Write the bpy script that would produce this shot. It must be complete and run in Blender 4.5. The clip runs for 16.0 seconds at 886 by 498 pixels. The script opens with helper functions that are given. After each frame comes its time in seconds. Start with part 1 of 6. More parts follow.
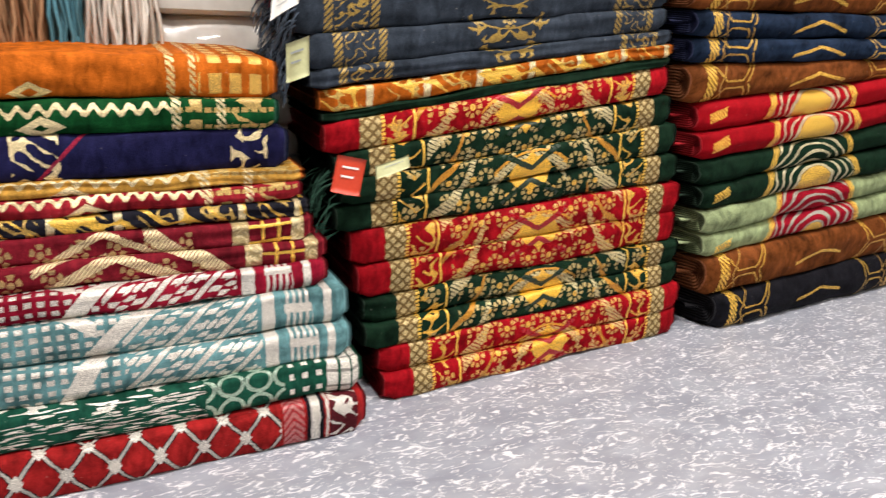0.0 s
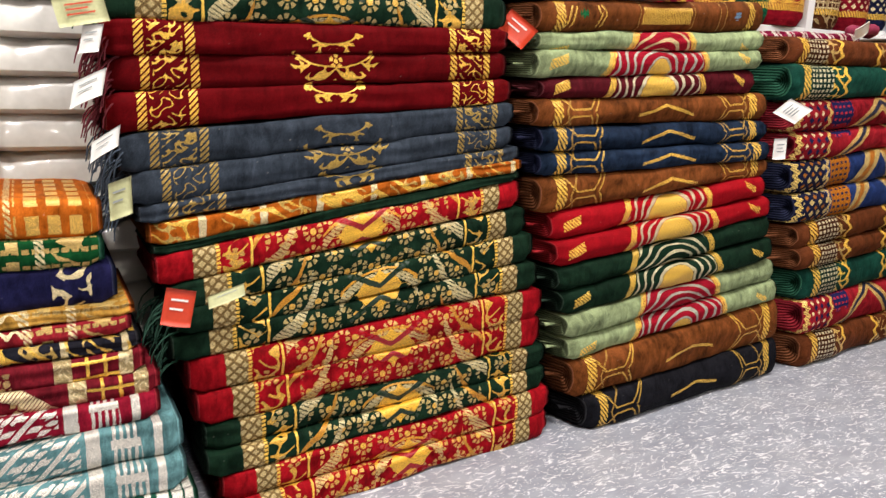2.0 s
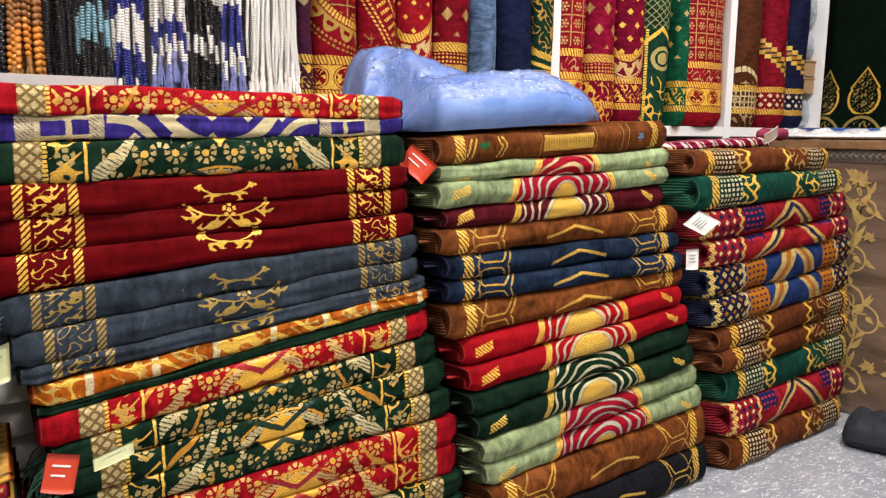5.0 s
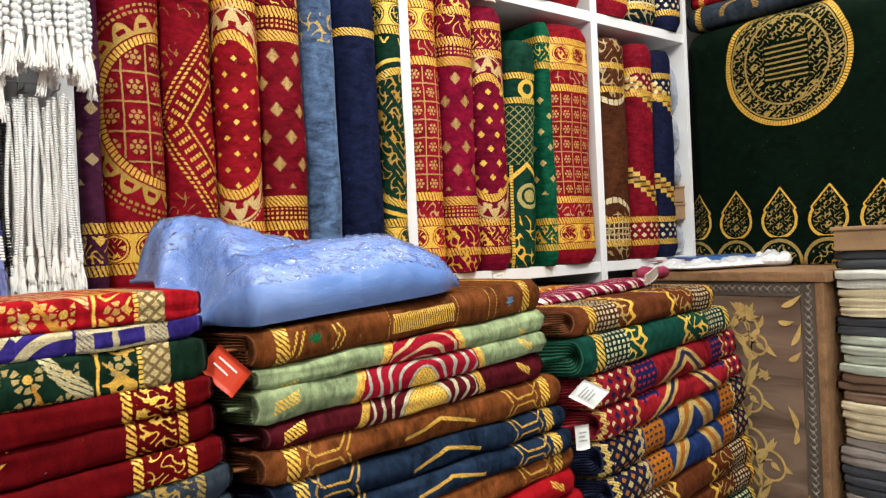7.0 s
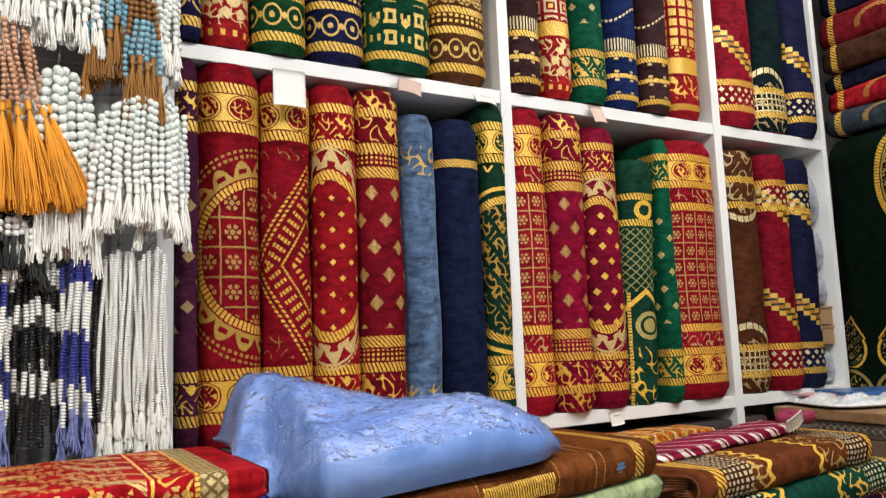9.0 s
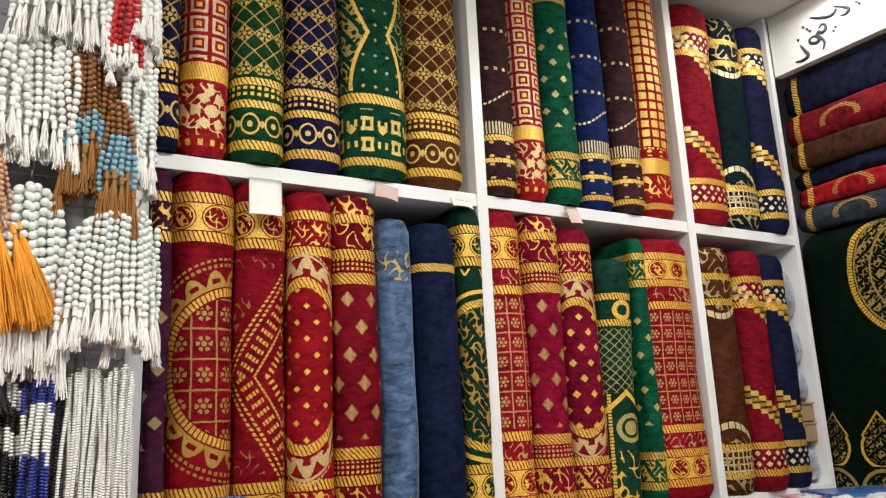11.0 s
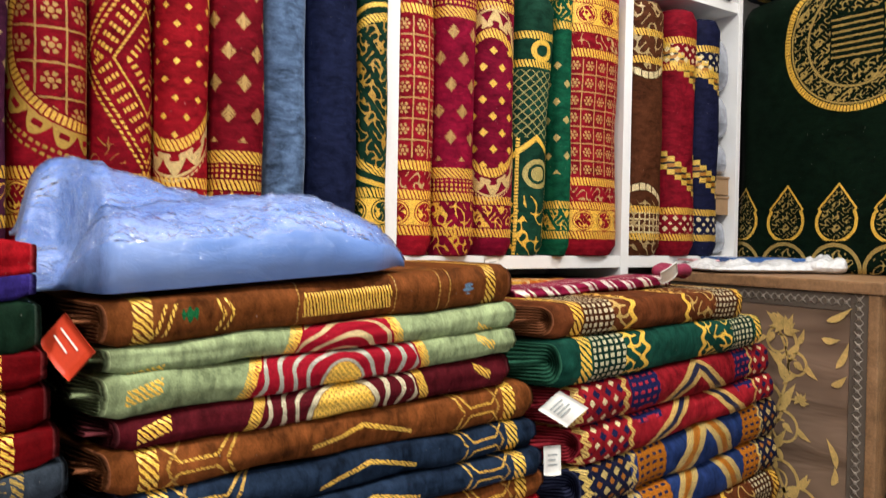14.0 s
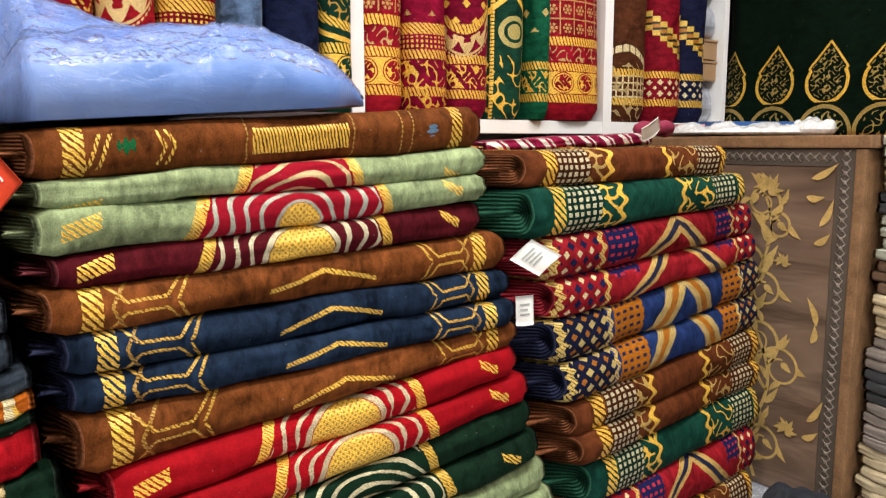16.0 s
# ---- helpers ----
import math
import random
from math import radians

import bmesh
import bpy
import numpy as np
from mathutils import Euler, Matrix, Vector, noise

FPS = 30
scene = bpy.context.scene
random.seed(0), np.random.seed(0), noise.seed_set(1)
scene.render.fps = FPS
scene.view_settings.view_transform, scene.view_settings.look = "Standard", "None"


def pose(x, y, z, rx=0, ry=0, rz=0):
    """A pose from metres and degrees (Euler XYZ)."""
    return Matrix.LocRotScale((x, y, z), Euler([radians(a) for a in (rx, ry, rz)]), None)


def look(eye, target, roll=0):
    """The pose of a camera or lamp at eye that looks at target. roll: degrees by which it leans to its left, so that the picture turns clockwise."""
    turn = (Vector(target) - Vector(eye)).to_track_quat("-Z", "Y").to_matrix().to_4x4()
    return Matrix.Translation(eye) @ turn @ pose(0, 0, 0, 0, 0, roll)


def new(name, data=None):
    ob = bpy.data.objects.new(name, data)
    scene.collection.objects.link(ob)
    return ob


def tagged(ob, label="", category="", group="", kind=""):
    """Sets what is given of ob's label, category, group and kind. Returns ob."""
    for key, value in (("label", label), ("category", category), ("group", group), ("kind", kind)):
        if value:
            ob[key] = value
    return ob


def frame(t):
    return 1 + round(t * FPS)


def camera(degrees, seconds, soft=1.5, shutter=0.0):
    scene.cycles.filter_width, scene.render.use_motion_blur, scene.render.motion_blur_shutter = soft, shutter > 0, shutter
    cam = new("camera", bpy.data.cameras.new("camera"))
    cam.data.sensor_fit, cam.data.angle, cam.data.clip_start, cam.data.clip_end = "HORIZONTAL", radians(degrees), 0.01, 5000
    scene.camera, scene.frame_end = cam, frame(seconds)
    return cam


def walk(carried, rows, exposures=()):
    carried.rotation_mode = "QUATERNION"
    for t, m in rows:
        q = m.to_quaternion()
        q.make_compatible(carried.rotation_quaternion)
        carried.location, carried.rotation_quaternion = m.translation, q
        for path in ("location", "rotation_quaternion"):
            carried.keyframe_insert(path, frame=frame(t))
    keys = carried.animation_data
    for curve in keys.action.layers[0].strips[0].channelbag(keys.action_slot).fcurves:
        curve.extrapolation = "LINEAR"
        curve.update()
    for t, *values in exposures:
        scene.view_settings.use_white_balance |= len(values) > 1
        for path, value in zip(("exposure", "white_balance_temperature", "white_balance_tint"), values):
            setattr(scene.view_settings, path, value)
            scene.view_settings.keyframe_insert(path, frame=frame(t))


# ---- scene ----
cam = camera(60.8, 16.0, soft=1.25, shutter=0.4)
PATH = [
    (0, (0.428, 0.495, 0.788), (1.279, 2.182, 0.135), 3.2),
    (0.5, (0.511, 0.455, 0.792), (1.415, 2.13, 0.179), 3.3),
    (1, (0.575, 0.421, 0.817), (1.461, 2.123, 0.253), 1.9),
    (1.5, (0.615, 0.409, 0.854), (1.523, 2.118, 0.35), 2.6),
    (2, (0.646, 0.387, 0.901), (1.592, 2.085, 0.431), 2.0),
    (2.5, (0.672, 0.366, 0.948), (1.643, 2.062, 0.523), 1.9),
    (3, (0.695, 0.34, 0.987), (1.704, 2.032, 0.643), 1.5),
    (3.5, (0.709, 0.314, 1.009), (1.679, 2.037, 0.714), 0.3),
    (3.7, (0.711, 0.314, 1.021), (1.702, 2.024, 0.72), 1.0),
    (5.8, (0.887, 0.403, 1.097), (1.952, 2.073, 0.816), -0.6),
    (6, (0.916, 0.43, 1.122), (2.008, 2.089, 0.883), -1.0),
    (6.5, (1.003, 0.512, 1.193), (2.207, 2.106, 1.097), -1.7),
    (7, (1.095, 0.584, 1.192), (2.364, 2.129, 1.179), -2.6),
    (7.5, (1.142, 0.63, 1.252), (2.336, 2.234, 1.297), -2.5),
    (8, (1.184, 0.641, 1.282), (2.249, 2.33, 1.398), -1.8),
    (8.5, (1.229, 0.645, 1.297), (2.26, 2.351, 1.451), -1.4),
    (9, (1.233, 0.637, 1.324), (2.219, 2.36, 1.563), -2.2),
    (9.5, (1.229, 0.635, 1.362), (2.208, 2.355, 1.649), -2.4),
    (9.7, (1.226, 0.627, 1.378), (2.209, 2.337, 1.709), -2.4),
    (11.8, (1.264, 0.638, 1.405), (2.338, 2.265, 1.847), -2.4),
    (12, (1.268, 0.648, 1.381), (2.374, 2.264, 1.789), -2.3),
    (12.5, (1.304, 0.653, 1.317), (2.418, 2.288, 1.608), -1.3),
    (13, (1.347, 0.661, 1.255), (2.464, 2.308, 1.453), -1.0),
    (13.5, (1.408, 0.679, 1.2), (2.521, 2.34, 1.27), -0.2),
    (14, (1.465, 0.691, 1.15), (2.601, 2.336, 1.118), 1.0),
    (14.5, (1.502, 0.707, 1.108), (2.631, 2.352, 0.973), 0.3),
    (15, (1.521, 0.715, 1.077), (2.665, 2.345, 0.886), 0.2),
    (15.5, (1.531, 0.715, 1.056), (2.683, 2.333, 0.816), -0.3),
    (16, (1.543, 0.713, 1.032), (2.685, 2.33, 0.753), -0.2),
]
EXPOSURES = [(0, 0.1, 6500, 13), (1, 0.02, 6500, 13), (3.5, 0.08, 6480, 12), (6, 0.02, 6420, 10), (7, -0.04, 6250, 6), (8, -0.27, 6150, 5), (8.5, -0.37, 6180, 5), (9, -0.37, 6280, 7), (12, -0.44, 6350, 7), (12.5, -0.4, 6350, 7),
             (13.5, -0.16, 6420, 8), (15, 0.02, 6450, 9), (16, 0.04, 6450, 9)]
walk(cam, [(t, look(eye, target, roll)) for t, eye, target, roll in PATH], EXPOSURES)

# ---- world and light ----
world = bpy.data.worlds.new("world")
scene.world = world
world.use_nodes = True
world.node_tree.nodes["Background"].inputs[0].default_value = (0.9, 0.95, 1.0, 1)
world.node_tree.nodes["Background"].inputs[1].default_value = 0.3

CEIL = 3.02
# Fourth lamp follows from its reflection; the others are unseen, added to balance brightness.
LAMPS = [(3.3, 1.2), (1.9, 0.75), (0.35, 0.80), (3.80, 2.08), (1.2, -1.0), (-0.6, -0.8), (3.2, -0.6)]
LAMP_WATTS = (38.0, 45.0, 58.0, 4.0, 22.0, 22.0, 22.0)


def lamp_light(x, y, watts):
    data = bpy.data.lights.new("ceiling_lamp_light", "AREA")
    data.shape, data.size, data.energy = "DISK", 0.34, watts
    data.color = (1.0, 0.955, 0.9)
    ob = new("ceiling_lamp_light", data)
    ob.matrix_world = pose(x, y, CEIL - 0.05)
    return ob


for (lx, ly), watts in zip(LAMPS, LAMP_WATTS):
    lamp_light(lx, ly, watts)

# ---- node arithmetic for woven patterns ----


class X:
    def __init__(self, s):
        self.s = s

    def __add__(self, o):
        return M("ADD", self, o)

    def __radd__(self, o):
        return M("ADD", o, self)

    def __sub__(self, o):
        return M("SUBTRACT", self, o)

    def __rsub__(self, o):
        return M("SUBTRACT", o, self)

    def __mul__(self, o):
        return M("MULTIPLY", self, o)

    def __rmul__(self, o):
        return M("MULTIPLY", o, self)

    def __truediv__(self, o):
        return M("DIVIDE", self, o)

    def __lt__(self, o):
        return M("LESS_THAN", self, o)

    def __gt__(self, o):
        return M("GREATER_THAN", self, o)

    def __or__(self, o):
        return M("MAXIMUM", self, o)

    def __and__(self, o):
        return M("MULTIPLY", self, o)

    def __abs__(self):
        return M("ABSOLUTE", self)


TREE = [None]


def put_in(sock, v):
    if isinstance(v, X):
        TREE[0].links.new(v.s, sock)
    elif isinstance(v, tuple) and len(v) == 3 and sock.type == "RGBA":
        sock.default_value = (*v, 1)
    else:
        sock.default_value = v


def M(op, *a):
    n = TREE[0].nodes.new("ShaderNodeMath")
    n.operation = op
    for i, v in enumerate(a):
        put_in(n.inputs[i], v)
    return X(n.outputs[0])


def mixc(f, a, b, blend="MIX"):
    n = TREE[0].nodes.new("ShaderNodeMix")
    n.data_type, n.blend_type = "RGBA", blend
    put_in(n.inputs[0], f)
    put_in(n.inputs[6], a)
    put_in(n.inputs[7], b)
    return X(n.outputs[2])


def noise_fac(scale, detail=2.0, rough=0.5, coords=None, distortion=0.0):
    n = TREE[0].nodes.new("ShaderNodeTexNoise")
    n.inputs["Scale"].default_value, n.inputs["Detail"].default_value = scale, detail
    n.inputs["Roughness"].default_value, n.inputs["Distortion"].default_value = rough, distortion
    if coords is not None:
        TREE[0].links.new(coords.s, n.inputs["Vector"])
    return X(n.outputs[0])


def ramp(v, a, b, lo=0.0, hi=1.0):
    n = TREE[0].nodes.new("ShaderNodeMapRange")
    put_in(n.inputs[0], v)
    for i, w in enumerate((a, b, lo, hi)):
        n.inputs[1 + i].default_value = w
    return X(n.outputs[0])


def obj_coords(kind="Object"):
    return X(TREE[0].nodes.new("ShaderNodeTexCoord").outputs[kind])


def uv():
    n = TREE[0].nodes.new("ShaderNodeUVMap")
    s = TREE[0].nodes.new("ShaderNodeSeparateXYZ")
    TREE[0].links.new(n.outputs[0], s.inputs[0])
    return X(s.outputs[0]), X(s.outputs[1])


def sin(a):
    return M("SINE", a)


def fract(a):
    return M("FRACT", a)


def band(u, a, b):
    return M("COMPARE", u, (a + b) / 2, (b - a) / 2)


def near(d, w):
    return M("COMPARE", d, 0.0, w)


def bands(u, pairs):
    m = band(u, *pairs[0])
    for p in pairs[1:]:
        m = m | band(u, *p)
    return m


def cell(p, period, shift=0.0):
    return fract(p / period + shift) - 0.5


def length(p, q):
    return M("SQRT", p * p + q * q)


def rope(u, v, a, b, pitch=0.011):
    return band(u, a, b) & (fract((u + v) / pitch) < 0.62)


def scroll(p, q, s, w=0.5):
    line = near(sin(p * s + 1.9 * sin(q * (s * 0.93))) + sin(q * (s * 1.1) + 1.7 * sin(p * (s * 0.87))), w)
    return line & (sin(p * (s * 0.61) + q * (s * 0.83)) > -0.62)


def rosette(p, q, pp, qq, r, petals=8.0, sp=0.0, sq=0.0):
    a, b = cell(p, pp, sp) * pp, cell(q, qq, sq) * qq
    d = length(a, b)
    th = M("ARCTAN2", a, b)
    ring = (M("COSINE", th * petals) > -0.35) & band(d, r * 0.52, r)
    return ring | (d < r * 0.34)


def diamonds(p, q, pp, qq, r, sp=0.0, sq=0.0):
    return (abs(cell(p, pp, sp) * pp) + abs(cell(q, qq, sq) * qq)) < r


def arcs(d, period, w):
    return fract(d / period) < w


def start_material(name):
    m = bpy.data.materials.new(name)
    m.use_nodes = True
    TREE[0] = m.node_tree
    return m, m.node_tree.nodes["Principled BSDF"]


def bump(height, strength=0.4, distance=0.002, b=None):
    n = TREE[0].nodes.new("ShaderNodeBump")
    n.inputs["Strength"].default_value, n.inputs["Distance"].default_value = strength, distance
    put_in(n.inputs["Height"], height)
    if b:
        TREE[0].links.new(n.outputs[0], b.inputs["Normal"])
    return n


def plain(name, col, rough=0.6, metal=0.0, var=0.25, scale=9.0, fine=180.0, bump_s=0.25, sheen=0.0, coat=0.0, spec=0.5):
    """A surface with blotches and fine grain."""
    m, b = start_material(name)
    co = obj_coords()
    blot, grain = noise_fac(scale, 3, 0.6, co), noise_fac(fine, 2, 0.6, co)
    f = ramp(blot * 0.6 + grain * 0.4, 0.3, 0.7)
    dark = tuple(c * (1 - var) for c in col)
    light = tuple(min(1.0, c * (1 + var * 0.6)) for c in col)
    put_in(b.inputs["Base Color"], mixc(f, dark, light))
    put_in(b.inputs["Roughness"], ramp(blot, 0.2, 0.8, max(0.02, rough - 0.08), min(1, rough + 0.08)))
    b.inputs["Metallic"].default_value = metal
    b.inputs["Specular IOR Level"].default_value = spec
    b.inputs["Sheen Weight"].default_value = sheen
    b.inputs["Coat Weight"].default_value = coat
    bump(grain, bump_s, 0.001, b)
    return m


GOLD = (0.92, 0.55, 0.07)
DGOLD = (0.46, 0.25, 0.03)
CREAM = (0.82, 0.68, 0.38)
WHITE = (0.78, 0.74, 0.66)
RED = (0.36, 0.006, 0.012)
CRIMSON = (0.30, 0.008, 0.020)
BORDEAUX = (0.125, 0.002, 0.004)
GREEN = (0.008, 0.027, 0.014)
EMERALD = (0.008, 0.085, 0.045)
SLATE = (0.042, 0.055, 0.075)
NAVY = (0.011, 0.016, 0.055)
BLUE = (0.018, 0.035, 0.13)
BROWN = (0.185, 0.055, 0.014)
SAGE = (0.30, 0.37, 0.19)
ORANGE = (0.55, 0.13, 0.012)
BLACK = (0.012, 0.012, 0.016)
PURPLE = (0.045, 0.028, 0.22)
TEAL = (0.15, 0.33, 0.35)


def rug_material(name, base, paint=None, nap_sheen=0.55, sheen=0.0, soft=0.0022):
    """Velvet pile in a base colour; paint(u, v) gives masks and colours of the woven figure in metres of cloth."""
    m, b = start_material(name)
    base = tuple(c * 0.74 for c in base)
    u, v = uv()
    co = obj_coords()
    jit = noise_fac(320.0, 1, 0.5, co) - 0.5
    jit2 = noise_fac(60.0, 1, 0.5, co) - 0.5
    info = X(TREE[0].nodes.new("ShaderNodeObjectInfo").outputs["Random"])
    u = u + jit * soft * 1.6 + jit2 * 0.004
    v = v + jit * soft + jit2 * 0.003
    cv = TREE[0].nodes.new("ShaderNodeCombineXYZ")
    put_in(cv.inputs[0], u * 60.0)
    put_in(cv.inputs[1], v * 24.0)
    # Streaky, mottled velvet highlights, painted into the base colour.
    sheen_streak = noise_fac(1.0, 3, 0.6, X(cv.outputs[0]), 0.6)
    brush = noise_fac(11.0, 4, 0.65, co, 1.2) * 0.5 + sheen_streak * 0.5
    pile = noise_fac(420.0, 2, 0.7, co)
    f = ramp(brush, 0.36, 0.66)
    base_c = mixc(f, tuple(c * (1 - nap_sheen) for c in base), tuple(min(1, c * (1 + nap_sheen) + 0.002 * nap_sheen) for c in base))
    relief = pile * 0.5
    col = base_c
    if paint:
        wave = abs(fract((u * 1.0 + v * 1.3) * 215.0) - 0.5)
        thread = ramp(wave, 0.05, 0.42, 0.45, 1.35)
        gloss = 0.0
        for mask, c in paint(u, v):
            shade = mixc(1.0, c, mixc(pile, (0.66, 0.66, 0.66), (1.15, 1.15, 1.15)), "MULTIPLY")
            shade = mixc(1.0, shade, thread, "MULTIPLY")
            col = mixc(mask, col, shade)
            relief = relief + mask * 0.35
            if max(c) > 0.35 and c[1] > 0.15:
                gloss = M("MAXIMUM", gloss, mask)
    # Speckled pile highlights painted as tone, plus a random tone per rug.
    tone = ramp(pile * 0.8 + info * 0.2, 0.25, 0.75, 0.62, 1.3)
    lint = (noise_fac(150.0, 1, 0.4, co) > 0.80) * 0.22
    put_in(b.inputs["Base Color"], mixc(lint, mixc(1.0, col, tone, "MULTIPLY"), (0.5, 0.47, 0.42)))
    if paint:
        put_in(b.inputs["Roughness"], ramp(gloss, 0.0, 1.0, 0.65, 0.34))
        put_in(b.inputs["Metallic"], gloss * 0.18 if isinstance(gloss, X) else 0.0)
        put_in(b.inputs["Specular IOR Level"], ramp(gloss, 0.0, 1.0, 0.03, 0.5))
    else:
        b.inputs["Roughness"].default_value = 0.65
        b.inputs["Specular IOR Level"].default_value = 0.03
    b.inputs["Sheen Weight"].default_value = sheen
    b.inputs["Sheen Roughness"].default_value = 0.38
    put_in(b.inputs["Sheen Tint"], tuple(min(1, 0.35 + 1.2 * c) for c in base))
    bump(relief, 0.55, 0.003, b)
    return m


# Figures of the rugs. u runs over the 0.8 m width of the rug, v round the fold, both in metres.
def floral(alt, tan, cream):
    def paint(u, v):
        c = abs(u - 0.4)
        k = cell(v, 0.128, 0.12) * 0.128
        twill = fract((u * 0.6 + v) / 0.009) < 0.74
        mid = c < 0.205
        row = (fract(v / 0.096 + 0.35) > 0.5) * 0.027
        daisy = rosette(c + row, v, 0.054, 0.048, 0.0205, 8.0, 0.5, 0.35) & mid
        eye = (length(cell(c + row, 0.054, 0.5) * 0.054, cell(v, 0.048, 0.35) * 0.048) < 0.0065) & mid
        arc_d = length(c, k * 1.25 + 0.058)
        tash = band(arc_d, 0.088, 0.106) & (c < 0.088) & twill
        tash_in = band(arc_d, 0.109, 0.115) & (c < 0.088)
        s = c + v * 0.62
        leaf = near(cell(s, 0.096) + 0.13 * sin(c * 48.0), 0.105) & band(c, 0.128, 0.224) & twill
        stem = near(cell(s, 0.096, 0.5) + 0.13 * sin(c * 48.0), 0.05) & band(c, 0.14, 0.228)
        core = (c * 0.82 + abs(k) * 1.15 + 0.006 * sin(c * 150.0)) < 0.052
        zig = near(abs(k + 0.004) - c * 0.55 - 0.012, 0.0065) & (c < 0.075)
        curl = scroll(c, v, 92.0, 0.46) & band(c, 0.238, 0.288)
        bud = rosette(c - 0.263, v, 0.2, 0.09, 0.017, 5.0, 0.5, 0.2) & band(c, 0.238, 0.288)
        bnd = band(c, 0.298, 0.34)
        ln = band(c, 0.229, 0.234) | (band(c, 0.291, 0.298) & (fract(v / 0.008) < 0.7))
        net = near(cell(c + v, 0.021), 0.33) & near(cell(c - v, 0.021), 0.33)
        return [(daisy, tan), (eye, (0.78, 0.44, 0.06)), (leaf, cream), (stem, (0.55, 0.24, 0.015)), (tash, cream), (tash_in, (0.65, 0.30, 0.02)),
                (core, (0.86, 0.47, 0.04)), (zig, alt), (curl, (0.74, 0.41, 0.05)), (bud, tan), (bnd, (0.20, 0.13, 0.05)), (bnd & net, (0.56, 0.43, 0.19)), (ln, GOLD)]
    return paint


def framed(gold=GOLD, mid=0.09):
    """Roped end borders and, round the height mid, upturned crescents of scrollwork."""
    def paint(u, v):
        c = abs(u - 0.4)
        ropes = rope(c, v, 0.255, 0.270) | rope(c, v, 0.339, 0.354)
        orn = scroll(c, v, 205.0, 0.5) & band(c, 0.276, 0.334)
        w = v - mid
        cen = None
        for w0, r in ((0.046, 0.056), (-0.004, 0.092), (-0.052, 0.058)):
            inner = length(c, (w - w0) * 2.3 - r * 1.0)
            outer = length(c, (w - w0) * 2.3 - r * 0.45)
            body = ((outer + 0.007 * sin(M("ARCTAN2", c, w - w0) * 9.0)) < r) & (inner > r * 0.80)
            line = body & (near(inner - r * 0.84, 0.003) | scroll(c, w, 150.0, 0.85))
            tip = diamonds(c, w - w0 + r * 0.30, 9.0, 9.0, 0.008)
            cen = line | tip if cen is None else cen | line | tip
        bloom = rosette(c, w - 0.014, 9.0, 9.0, 0.014, 5.0, 0.5, 0.5)
        return [(ropes, gold), (orn, gold), (cen, gold), (bloom & (w > 0.0), gold)]
    return paint


def orange_band(u, v):
    c = abs(u - 0.4)
    blocks = band(fract((u * 1.0 + v * 0.5) / 0.115), 0.1, 0.62)
    inner = scroll(u, v, 120.0, 0.5)
    return [(blocks & inner, (0.62, 0.40, 0.09)), (band(fract(u / 0.115), 0.7, 0.82), CREAM), (scroll(u, v, 60.0, 0.35), GOLD)]


def chevrons():
    def paint(u, v):
        hatch = fract((u + v) / 0.007) < 0.72
        c = abs(u - 0.405)
        ends = band(c, 0.316, 0.343) & (fract((u + v * 0.8) / 0.011) < 0.62)
        peak = near(v - 0.011 + abs(u - 0.418) * 0.26, 0.0042) & band(u, 0.325, 0.513)
        q = abs(c - 0.26) - 0.028
        w = abs(v)
        rails_ = near(w - 0.008, 0.0024) & (q < 0.0)
        flare = near(q - (w - 0.008) * 0.75, 0.003) & (w > 0.0078)
        flare2 = near(q - 0.017 - (w - 0.004) * 0.5, 0.0026) & (w > 0.002) & (c < 0.26)
        zig = near(c - 0.305 + w * 0.5, 0.0028)
        return [(ends, GOLD), (peak & hatch, GOLD), ((rails_ | flare | flare2) & hatch, (0.72, 0.42, 0.05)), (zig & hatch, DGOLD)]
    return paint


def arch(field, stripe, gold=GOLD, c0=0.405, half=0.166, core_w=0.072):
    """A dome of gold diamonds, ringed in the stripe colour, with arcs round it out to a roped edge."""
    def paint(u, v):
        d = u - c0
        lim = half - v * 0.35
        e = length(d, (v + 0.022) * 1.15)
        zone = abs(d) < lim
        arcs_ = near(cell(e + 0.006 * sin(v * 70.0 + d * 30.0), 0.027), 0.15) & (abs(d) < (lim - 0.014)) & (e > (core_w + 0.012))
        ring = band(e, core_w * 0.88, core_w * 1.02) & zone
        core = e < (core_w * 0.86)
        dia = near(fract((abs(d) + v) / 0.011) - 0.5, 0.27) | near(fract((abs(d) - v) / 0.011) - 0.5, 0.27)
        edge = near(abs(d) - lim, 0.010) & (fract((u + v) / 0.007) < 0.75)
        out = [(zone, field), (arcs_, stripe), (ring, stripe), (core, (0.36, 0.19, 0.02)), (core & dia, gold), (edge, gold)]
        dot = near(u - 0.077, 0.026) & near(v - (u - 0.077) * 0.25 - 0.004, 0.012) & (fract((u + v) / 0.010) < 0.65)
        dot = dot | (near(u - 0.72, 0.022) & near(v + (u - 0.72) * 0.5 - 0.006, 0.009) & (fract((u + v) / 0.009) < 0.65))
        out.append((dot, gold))
        return out
    return paint


